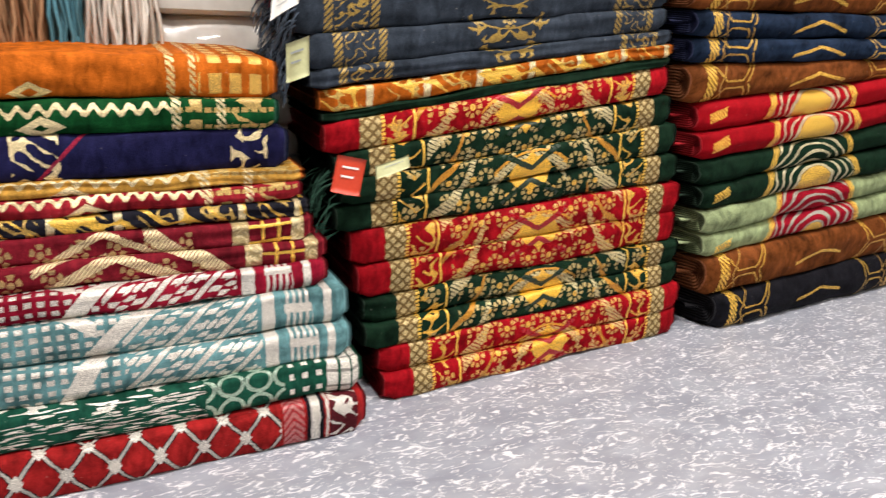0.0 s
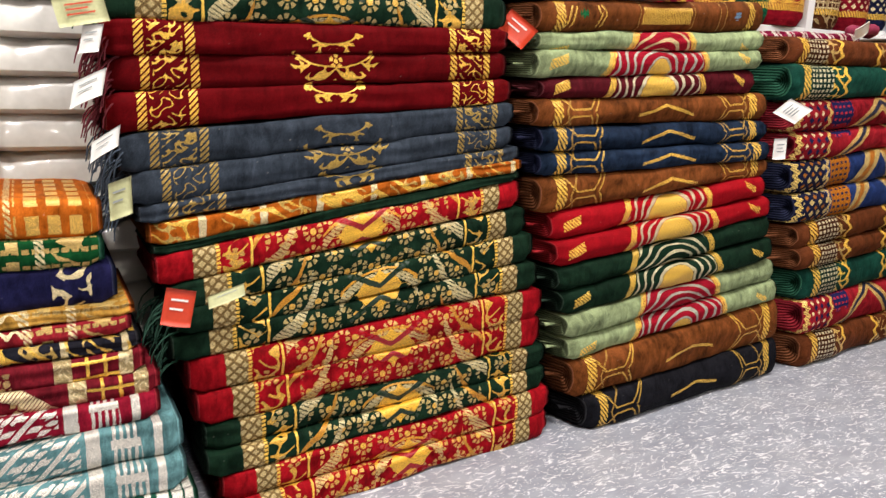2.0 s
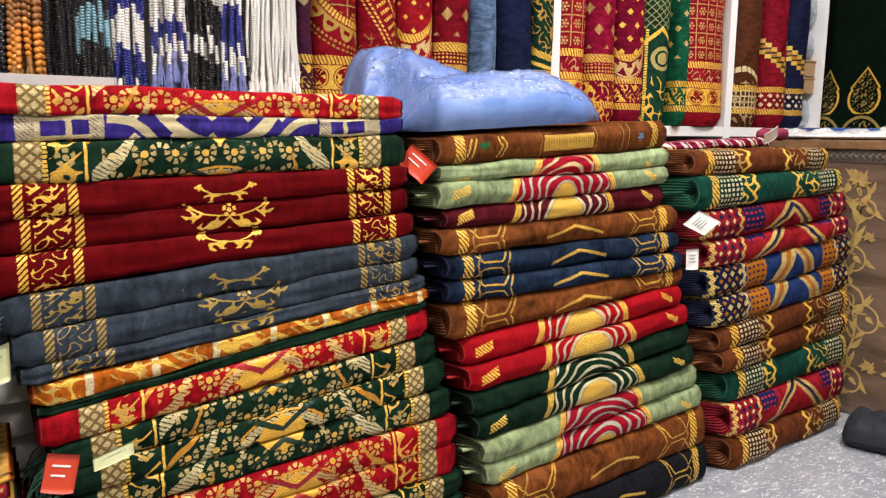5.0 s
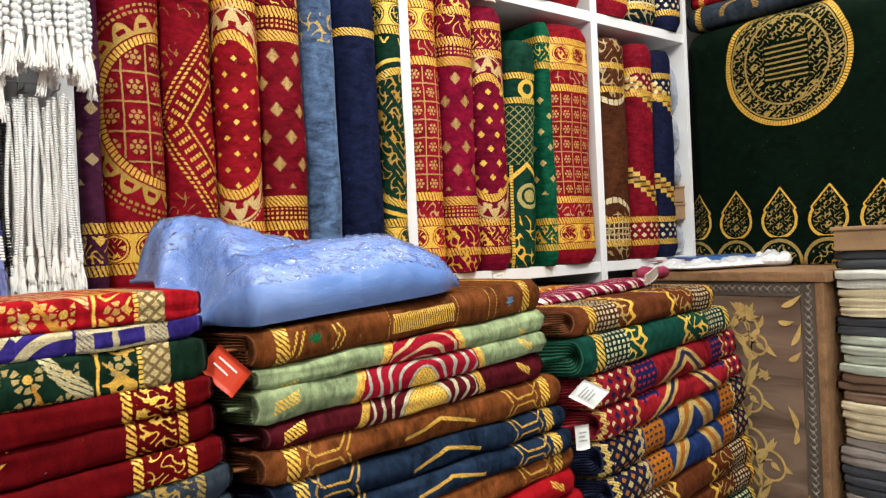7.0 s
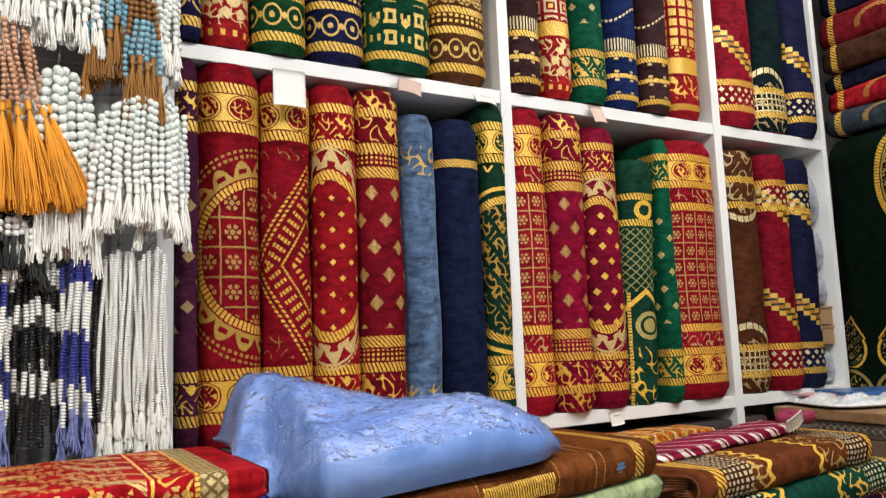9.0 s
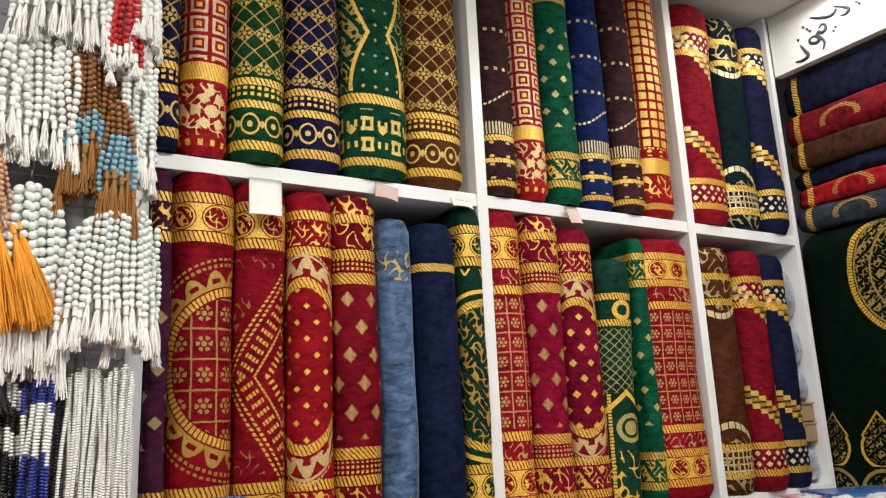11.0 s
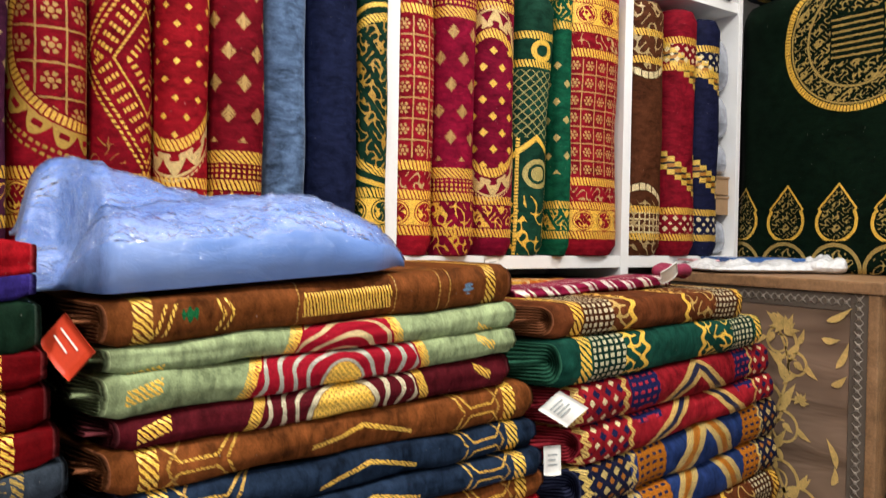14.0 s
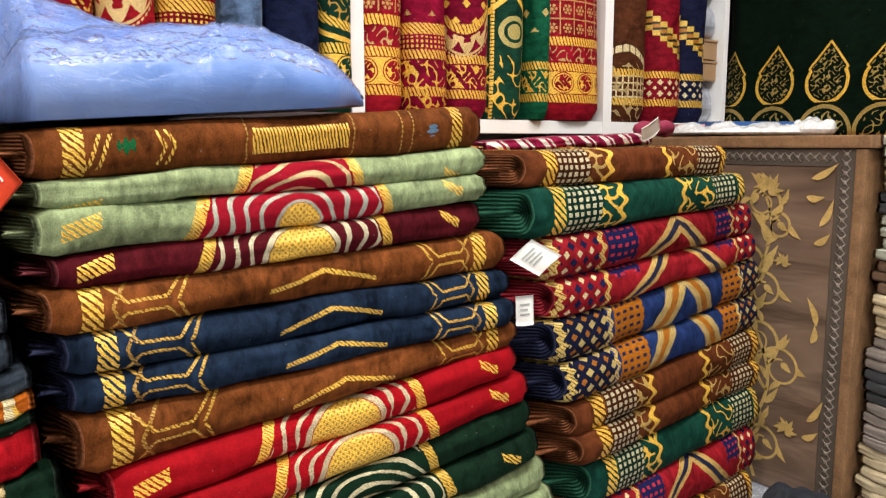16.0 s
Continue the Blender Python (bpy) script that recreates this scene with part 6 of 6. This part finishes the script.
MAT["blue_pad"] = plain("blue_plastic_cover", (0.03, 0.10, 0.30), 0.3, var=0.2)
MAT["pink_pad"] = plain("pink_paper_pad", (0.6, 0.32, 0.34), 0.6)
wrap = empty("wrapped_pad", "blue pad in a crumpled white plastic bag", "package")
v1, f1 = lobe(3.83, 2.235, 0.25, 0.165, -0.35, 1.0495, 0.034, 21.0)
o = new("plastic_bag", mesh_np("plastic_bag", v1, f1, MAT["film"]))
o.parent = wrap
v1, f1 = lobe(3.98, 2.06, 0.10, 0.07, 0.5, 1.0495, 0.062, 25.0)
o = new("plastic_bag_end", mesh_np("plastic_bag_end", v1, f1, MAT["film"]))
o.parent = wrap
pad = box_part("pad", MAT["blue_pad"], (-0.15, 0.15, -0.085, 0.085, 0.0, 0.014), wrap, 0.004, "blue cover")
pad.matrix_basis = pose(3.85, 2.245, 1.083, 0, 0, -20)
pad = box_part("paper_slip", MAT["pink_pad"], (-0.06, 0.06, -0.05, 0.05, 0.0, 0.006), wrap, 0.001, "pink paper")
pad.matrix_basis = pose(3.68, 2.33, 1.083, 0, 0, -20)

MAT["silver"] = plain("silver_grey_film", (0.42, 0.45, 0.52), 0.2, 0.35, var=0.4, scale=22, fine=60, bump_s=1.0, coat=0.5)
for i, (z0, h) in enumerate(((1.10, 0.15), (1.40, 0.13), (1.54, 0.17), (1.72, 0.2))):
    v1, f1 = lobe(3.955, 2.55, 0.047, 0.10, 0.0, z0, h, 40.0 + i)
    tagged(new("film_bag", mesh_np("film_bag", v1, f1, MAT["silver"])), "crumpled silver grey plastic bag in a shelf", "bag", "bags in the shelf")
for z0 in (1.252, 1.327):
    bx = empty("small_carton", "small tan cardboard carton in a shelf", "box", "cartons in the shelf")
    box_part("carton_body", MAT["card"], (3.912, 4.0, 2.45, 2.60, z0, z0 + 0.062), bx, 0.003)
    box_part("carton_flap", MAT["card"], (3.911, 4.001, 2.446, 2.604, z0 + 0.062, z0 + 0.070), bx, 0.002)

MAT["dark_cloth"] = plain("blue_black_cloth", (0.012, 0.016, 0.026), 0.8, var=0.6, scale=14, bump_s=0.8)
v1, f1 = lobe(3.40, 1.70, 0.13, 0.11, 0.4, 0.0, 0.10, 60.0)
tagged(new("cloth_bag", mesh_np("cloth_bag", v1, f1, MAT["dark_cloth"])), "blue black cloth bag slumped on the floor", "bag")

# ---- white packs behind the woven pile ----
MAT["white_pack"] = plain("white_cloth_in_plastic", (0.62, 0.60, 0.55), 0.35, var=0.2, scale=9, fine=40, bump_s=0.5, coat=0.6)
for i in range(15):
    r_ = random.Random(70 + i)
    z0 = i * 0.071
    v1, f1 = lobe(0.73 + r_.uniform(-0.012, 0.012), 2.20, 0.165, 0.17, r_.uniform(-0.03, 0.03), z0, 0.095, 70.0 + i, under=0.16)
    tagged(new("cloth_pack", mesh_np("cloth_pack", v1, f1, MAT["white_pack"])), "white folded cloth pack in clear plastic", "cloth pack", "white packs in a pile")

MAT["yarn_white"] = plain("white_yarn", (0.68, 0.65, 0.58), 0.9, var=0.25, fine=300)
MAT["yarn_tan"] = plain("tan_yarn", (0.35, 0.20, 0.10), 0.9, var=0.3, fine=300)
MAT["yarn_teal"] = plain("teal_yarn", (0.08, 0.25, 0.32), 0.9, var=0.3, fine=300)


def tube(bm, pts, r, seg=5):
    rows_ = []
    for i, p in enumerate(pts):
        p = Vector(p)
        d = (Vector(pts[min(i + 1, len(pts) - 1)]) - Vector(pts[max(i - 1, 0)])).normalized()
        s = d.cross(Vector((0.3, 1, 0.2))).normalized()
        t = d.cross(s)
        rr = r if not callable(r) else r(i / max(1, len(pts) - 1))
        rows_.append([bm.verts.new(p + (s * math.cos(2 * math.pi * k / seg) + t * math.sin(2 * math.pi * k / seg)) * rr) for k in range(seg)])
    for a, b in zip(rows_, rows_[1:]):
        for k in range(seg):
            bm.faces.new((a[k], a[(k + 1) % seg], b[(k + 1) % seg], b[k]))
    return bm


def fringe(x0, x1, y, z0, z1, n, mat, seed, r=0.0035, curl=0.02):
    r_ = random.Random(seed)
    bm = bmesh.new()
    for k in range(n):
        x = lerp(x0, x1, (k + r_.random()) / n)
        pts, dx, dy = [], 0.0, r_.uniform(-0.015, 0.015)
        for i in range(8):
            t = i / 7
            dx += r_.uniform(-1, 1) * curl * 0.35
            pts.append((x + dx * t, y + dy + 0.01 * math.sin(t * 5 + k), lerp(z1, z0 + r_.uniform(-0.02, 0.03), t)))
        tube(bm, pts, lambda t: r * (1 - 0.4 * t), 4)
    return part("fringe", bm, mat)


for (x0, x1, m, lab) in ((0.465, 0.575, "yarn_white", "white yarn fringe of a shawl"), (0.415, 0.458, "yarn_teal", "teal yarn fringe of a shawl"), (0.31, 0.405, "yarn_tan", "tan yarn fringe of a shawl")):
    th = empty("shawl", lab + " hanging behind the rugs", "shawl", "shawls behind the woven pile")
    f_ = fringe(x0, x1, 1.985, 0.63, 0.90, int((x1 - x0) * 420), MAT[m], int(x0 * 1000) + 7, 0.005)
    f_.parent = th
    bm = bmesh.new()
    for k in range(6):
        box(bm, x0 - 0.01, x1 + 0.005, 1.995 + 0.02 * k, 2.005 + 0.02 * k + 0.008, 0.0 if k else 0.87, 1.05 - 0.01 * k)
    part("cloth", bm, MAT[m], th, smooth=False)

# frayed ends of the bordeaux and slate rugs
MAT["yarn_red"] = plain("wine_yarn", (0.16, 0.012, 0.022), 0.9, var=0.4, fine=300)
MAT["yarn_slate"] = plain("slate_yarn", (0.06, 0.085, 0.12), 0.9, var=0.4, fine=300)
MAT["yarn_green"] = plain("green_yarn", (0.012, 0.06, 0.035), 0.9, var=0.4, fine=300)


def side_fray(x, y, z0, z1, n, mat, seed, label):
    r_ = random.Random(seed)
    bm = bmesh.new()
    for k in range(n):
        z = r_.uniform(z0, z1)
        yy = y + r_.uniform(0.0, 0.16)
        pts = [(x + 0.02, yy, z)]
        ln = r_.uniform(0.03, 0.07)
        dz = r_.uniform(-0.2, 0.25)
        for i in range(1, 6):
            t = i / 5
            pts.append((x + 0.02 - ln * (1 - (1 - t) ** 1.6), yy - 0.02 * t + r_.uniform(-0.004, 0.004), z + dz * 0.05 * t - 0.05 * t * t))
        tube(bm, pts, lambda t: 0.0022 * (1 - 0.5 * t), 4)
    th = empty("rug_fringe", label, "fringe", "frayed rug ends")
    part("fringe", bm, mat, th)


side_fray(0.785, 1.83, 0.79, 0.955, 90, MAT["yarn_red"], 1, "wine red frayed fringe at the end of folded rugs")
side_fray(0.79, 1.83, 0.62, 0.77, 90, MAT["yarn_slate"], 2, "slate blue frayed fringe at the end of folded rugs")
side_fray(0.775, 1.83, 0.985, 1.11, 60, MAT["yarn_green"], 3, "dark green frayed fringe at the end of folded rugs")
side_fray(0.85, 1.80, 0.30, 0.46, 50, MAT["yarn_green"], 4, "dark green frayed fringe at the end of folded rugs")

# ---- prayer beads hanging on a wire grid ----
panel = tagged(box_part("wall_panel", MAT["pegboard"], (0.30, 1.508, 2.40, 2.425, 1.0, CEIL - 0.004), None, 0.002), "grey panel behind hanging prayer beads", "panel", kind="structure")
grid_ = empty("wire_grid", "galvanised wire grid with hooks for prayer beads", "wire grid")
for k in range(17):
    x = 0.50 + k * 0.062
    part("upright_wire", tube(bmesh.new(), [(x, 2.388, 1.06), (x, 2.388, 2.98)], 0.0018, 5), MAT["wire"], grid_)
for k in range(31):
    z = 1.08 + k * 0.062
    part("cross_wire", tube(bmesh.new(), [(0.48, 2.3845, z), (1.505, 2.3845, z)], 0.0018, 5), MAT["wire"], grid_)

BEADS = {"white": plain("white_bead", (0.86, 0.87, 0.84), 0.25, var=0.08, coat=0.4), "pearl": plain("pearl_grey_bead", (0.74, 0.78, 0.74), 0.2, var=0.1, coat=0.6), "blue": plain("royal_blue_bead", (0.025, 0.035, 0.26), 0.3, coat=0.4),
         "black": plain("black_bead", (0.012, 0.012, 0.013), 0.25, coat=0.4), "peach": plain("peach_bead", (0.62, 0.34, 0.20), 0.35, coat=0.3), "wood": plain("brown_wooden_bead", (0.25, 0.10, 0.022), 0.4, coat=0.3),
         "turq": plain("turquoise_bead", (0.22, 0.42, 0.52), 0.3, coat=0.4), "red": plain("red_bead", (0.5, 0.02, 0.02), 0.3, coat=0.4), "lilac": plain("lilac_grey_bead", (0.36, 0.30, 0.33), 0.4, coat=0.3), "amber": plain("amber_bead", (0.6, 0.22, 0.03), 0.25, coat=0.5)}
TASSELS = {"white": plain("white_silk_tassel", (0.86, 0.84, 0.79), 0.7, var=0.15, fine=300), "orange": plain("orange_silk_tassel", (0.80, 0.33, 0.02), 0.7, var=0.25, fine=300), "brown": plain("golden_brown_tassel", (0.32, 0.14, 0.025), 0.7, var=0.3, fine=300),
           "grey": plain("grey_silk_tassel", (0.36, 0.37, 0.39), 0.7, var=0.2, fine=300), "black": plain("black_silk_tassel", (0.02, 0.02, 0.02), 0.7, fine=300), "blue": plain("blue_white_tassel", (0.2, 0.23, 0.5), 0.7, var=0.5, scale=60)}


def bead_mesh(kinds, ln, r, flat, seed):
    """One strand hanging from its top at the origin; kinds: colours, evenly spread down the strand."""
    r_ = random.Random(seed)
    bm = bmesh.new()
    n = max(6, int(ln / (2 * r * flat * 0.97)))
    ph, am = r_.uniform(0, 6), r_.uniform(0.002, 0.006)
    unit = []
    for a in range(1, 4):
        th = math.pi * a / 4
        unit.append([(math.sin(th) * math.cos(2 * math.pi * k / 7), math.sin(th) * math.sin(2 * math.pi * k / 7), math.cos(th)) for k in range(7)])
    order = sorted(set(kinds), key=kinds.index)
    for i in range(n):
        t = (i + 0.5) / n
        c = Vector((am * math.sin(ph + t * 5), am * math.cos(ph + t * 4), -ln * t))
        mi = order.index(kinds[min(len(kinds) - 1, int(t * len(kinds)))])
        rows_ = [[bm.verts.new(c + Vector((p[0] * r, p[1] * r, p[2] * r * flat))) for p in row] for row in unit]
        top_, bot_ = bm.verts.new(c + Vector((0, 0, r * flat))), bm.verts.new(c - Vector((0, 0, r * flat)))
        fs = []
        for k in range(7):
            q = (k + 1) % 7
            fs.append(bm.faces.new((top_, rows_[0][k], rows_[0][q])))
            fs.append(bm.faces.new((bot_, rows_[2][q], rows_[2][k])))
            for a in range(2):
                fs.append(bm.faces.new((rows_[a][k], rows_[a + 1][k], rows_[a + 1][q], rows_[a][q])))
        for f in fs:
            f.material_index = mi
    me = mesh_of(bm, "bead_strand", None)
    for k in order:
        me.materials.append(BEADS[k])
    return me


def tassel_mesh(ln, wd, mat, seed):
    r_ = random.Random(seed)
    bm = bmesh.new()
    tube(bm, [(0, 0, 0.004), (0, 0, -0.006), (0, 0, -0.014)], lambda t: 0.0055, 7)
    for k in range(170 if mat == "orange" else 30):
        a, w = r_.uniform(0, 6.28), wd * r_.uniform(0.2, 1)
        pts = [(w * math.cos(a) * t ** 0.8 + r_.uniform(-0.005, 0.005) * t, w * math.sin(a) * t ** 0.8 + r_.uniform(-0.004, 0.004) * t, -0.010 - ln * t * r_.uniform(0.9, 1.05)) for t in (0, 0.3, 0.65, 1)]
        tube(bm, pts, lambda t: (0.0017 if mat == "orange" else 0.0022) * (1 - 0.35 * t), 4)
    return mesh_of(bm, "tassel", TASSELS[mat])


def bunch(x, zt, zb, n, spread, kinds, r, tassel, tl, label, y=2.33, flat=1.0, seed=1, tw=0.009, fine=False):
    r_ = random.Random(seed * 13 + 1)
    th = empty("prayer_beads", label, "prayer beads", "prayer beads on the grid", at=(x, y, zt))
    ln = zt - zb
    meshes = [bead_mesh(kinds, ln * f, r, flat, seed * 3 + k) for k, f in enumerate((1.0, 0.96, 0.90))]
    tas = [tassel_mesh(tl, tw, tassel, seed + k) for k in range(2)] if tassel else []
    bm = bmesh.new()
    tube(bm, [(0, 0.052, 0.012), (0, 0.02, 0.016), (0, -0.02, 0.012), (0, -0.032, 0.022)], 0.002, 5)
    part("hook", bm, MAT["wire"], th)
    n = int(n * (1.7 if fine else 2.3))
    for k in range(n):
        f = (k + 0.5) / n * 2 - 1
        ox, oy = f * spread * (0.42 if tassel == "orange" else 0.72), -0.012 + (0.016 if k % 2 else -0.016) * (1 - 0.6 * f * f) + r_.uniform(-0.006, 0.006)
        s = bpy.data.objects.new("bead_strand", meshes[k % 3])
        scene.collection.objects.link(s)
        s.parent = th
        s["kind"] = "stuff"
        ang = f * math.atan2(spread * (0.5 if tassel == "orange" else 0.14), ln) + r_.uniform(-0.02, 0.02)
        dz = r_.uniform(-0.006, 0.003) - (0.012 if tassel == "orange" else 0.050 if r > 0.006 else 0.030) * f * f
        s.matrix_basis = Matrix.Translation((ox, oy, dz)) @ Matrix.Rotation(-ang, 4, "Y") @ Matrix.Rotation(r_.uniform(0, 6), 4, "Z")
        if tas:
            q = bpy.data.objects.new("tassel", tas[k % 2])
            scene.collection.objects.link(q)
            q.parent = s
            l2 = ln * (1.0, 0.96, 0.90)[k % 3]
            q.matrix_basis = pose(0, 0, -l2 - 0.002, 0, 0, k * 70)
    return th


W, BW, KW = "white prayer bead strands with white silk tassels", "blue and white prayer bead strands hanging in a bunch", "black and white prayer bead strands hanging in a bunch"
BUNCHES = [
    (1.425, 1.535, 1.19, 13, 0.062, ["white"], 0.0048, "white", 0.06, W), (1.487, 1.535, 1.20, 9, 0.040, ["white"], 0.0048, "white", 0.06, W),
    (1.383, 1.50, 1.16, 4, 0.02, ["black"], 0.006, None, 0, "black prayer bead strands hanging in a bunch"),
    (1.343, 1.52, 1.21, 7, 0.045, ["blue", "white", "white", "blue", "blue", "white"], 0.0058, "blue", 0.06, BW),
    (1.272, 1.52, 1.15, 9, 0.075, ["white", "black", "white", "black", "black", "white", "black", "black"], 0.006, None, 0, KW),
    (1.19, 1.52, 1.22, 8, 0.06, ["white", "blue", "white", "white", "blue", "white"], 0.0058, "blue", 0.06, BW),
    (1.10, 1.53, 1.15, 8, 0.06, ["white", "blue", "white", "blue"], 0.006, "white", 0.04, BW),
    (1.02, 1.50, 1.17, 8, 0.06, ["turq", "black", "turq", "black"], 0.006, "black", 0.04, "black and turquoise prayer bead strands in a bunch"),
    (0.945, 1.50, 1.17, 8, 0.06, ["black"], 0.006, "black", 0.04, "black prayer bead strands hanging in a bunch"),
    (0.885, 1.48, 1.19, 8, 0.055, ["amber", "wood", "amber"], 0.0065, "brown", 0.04, "amber and brown prayer bead strands in a bunch"),
    (0.825, 1.47, 1.20, 7, 0.05, ["wood", "black"], 0.0065, "black", 0.04, "brown wooden prayer bead strands in a bunch"),
    (0.760, 1.45, 1.19, 9, 0.07, ["lilac"], 0.008, "grey", 0.11, "lilac grey prayer beads with grey silk tassels"),
    (0.685, 1.45, 1.20, 9, 0.07, ["lilac"], 0.008, "grey", 0.11, "lilac grey prayer beads with grey silk tassels"),
    (0.61, 1.45, 1.20, 8, 0.06, ["lilac"], 0.008, "brown", 0.10, "lilac grey prayer beads with brown tassels"),
    (1.30, 1.90, 1.69, 10, 0.10, ["pearl"], 0.0085, "white", 0.16, "pearl white prayer beads with long white silk tassels"),
    (1.45, 1.85, 1.66, 12, 0.13, ["pearl", "white"], 0.007, "white", 0.07, W), (1.505, 1.86, 1.66, 7, 0.07, ["pearl"], 0.0065, "white", 0.07, W),
    (1.185, 1.98, 1.80, 8, 0.15, ["peach"], 0.005, "orange", 0.19, "peach prayer beads with full orange silk tassels"),
    (1.215, 1.66, 1.55, 9, 0.10, ["black", "black", "white"], 0.006, "black", 0.05, "black prayer bead strands hanging in a bunch"),
    (1.06, 1.70, 1.56, 8, 0.10, ["red", "white"], 0.007, "white", 0.05, "red and white prayer bead strands in a bunch"),
    (1.30, 2.22, 2.03, 11, 0.14, ["white"], 0.0075, "white", 0.07, W), (1.24, 2.20, 2.05, 6, 0.07, ["white"], 0.008, "white", 0.07, W),
    (1.405, 2.24, 1.99, 8, 0.08, ["wood", "wood", "wood", "turq"], 0.006, "brown", 0.09, "brown prayer beads with turquoise bead and brown tassels"),
    (1.455, 2.10, 1.93, 5, 0.05, ["wood", "turq"], 0.006, "brown", 0.09, "brown prayer beads with turquoise bead and brown tassels"),
    (1.495, 2.22, 1.99, 8, 0.06, ["white", "pearl"], 0.0065, "white", 0.06, W), (1.46, 2.36, 2.22, 6, 0.05, ["red"], 0.007, "white", 0.04, "red prayer beads with white tassels"),
    (1.16, 2.22, 2.02, 8, 0.08, ["wood", "amber"], 0.006, "brown", 0.05, "amber and brown prayer bead strands in a bunch"),
    (1.33, 2.50, 2.30, 11, 0.14, ["white"], 0.0075, "white", 0.08, W), (1.42, 2.55, 2.33, 8, 0.09, ["white", "pearl"], 0.0075, "white", 0.08, W), (1.495, 2.55, 2.32, 7, 0.05, ["red", "white"], 0.0075, "white", 0.06, "red and white prayer bead strands in a bunch"),
]
for i, (x, zt, zb, n, sp, kinds, r, tas, tl, lab) in enumerate(BUNCHES):
    fine = zt < 1.6 and r < 0.0065
    bunch(x, zt, zb, n, sp * 0.8 if fine else sp * 0.8, kinds, r * 1.0 if fine else r * 1.12, tas, tl, lab, 2.33 - 0.02 * (i % 2) - (0.03 if zt > 1.6 else 0.0), 0.55 if fine else 1.0, i + 1, 0.026 if tas == "orange" else 0.010, fine)

# ---- grey tray behind the floral pile ----
tray = empty("plastic_tray", "shallow pale grey plastic tray behind the rugs", "tray", at=(0.93, 2.27, 1.10))
MAT["grey_plastic"] = plain("pale_grey_plastic", (0.45, 0.45, 0.46), 0.35, var=0.1)
box_part("tray_floor", MAT["grey_plastic"], (-0.12, 0.12, -0.05, 0.05, 0.0, 0.005), tray, 0.001)
for dims in ((-0.12, 0.12, -0.055, -0.0505, 0.0, 0.075), (-0.12, 0.12, 0.0505, 0.055, 0.0, 0.075), (-0.125, -0.1205, -0.055, 0.055, 0.0, 0.075), (0.1205, 0.125, -0.055, 0.055, 0.0, 0.075)):
    box_part("tray_side", MAT["grey_plastic"], dims, tray, 0.001)
# Added block, mostly hidden: carries the tray and reads as a dark gap.
stand = tagged(box_part("low_bench", MAT["dark_fill"], (0.88, 2.40, 2.215, 2.395, 0.0, 1.098), None, 0.004), "added dark block filling the gap behind the rugs", "bench")
# Added dark boxes that stand in for the shade below the shelf board.
for a, b in ((2.53, 3.38), (3.43, 3.56)):
    tagged(box_part("cloth_bale", MAT["dark_fill"], (a, b, 2.44, 2.78, 0.0, 1.02), None, 0.02), "added dark box standing in for the shade under the shelf", "bale")
folded_rug("orange", "gold brown patterned cloth folded under the shelf", ORANGE, 2.52, 3.1, (1.0, 1.035), (1.0, 1.03), 2.24, 2.26, 0.14, 0.0, "", 815, False, name="folded_cloth", category="folded cloth")
# Second added block: fills the gap darkly under the folded cloth.
tagged(box_part("low_bench", MAT["dark_fill"], (2.45, 3.55, 2.235, 2.40, 0.0, 0.998), None, 0.004), "added dark block filling the gap behind the rugs", "bench")
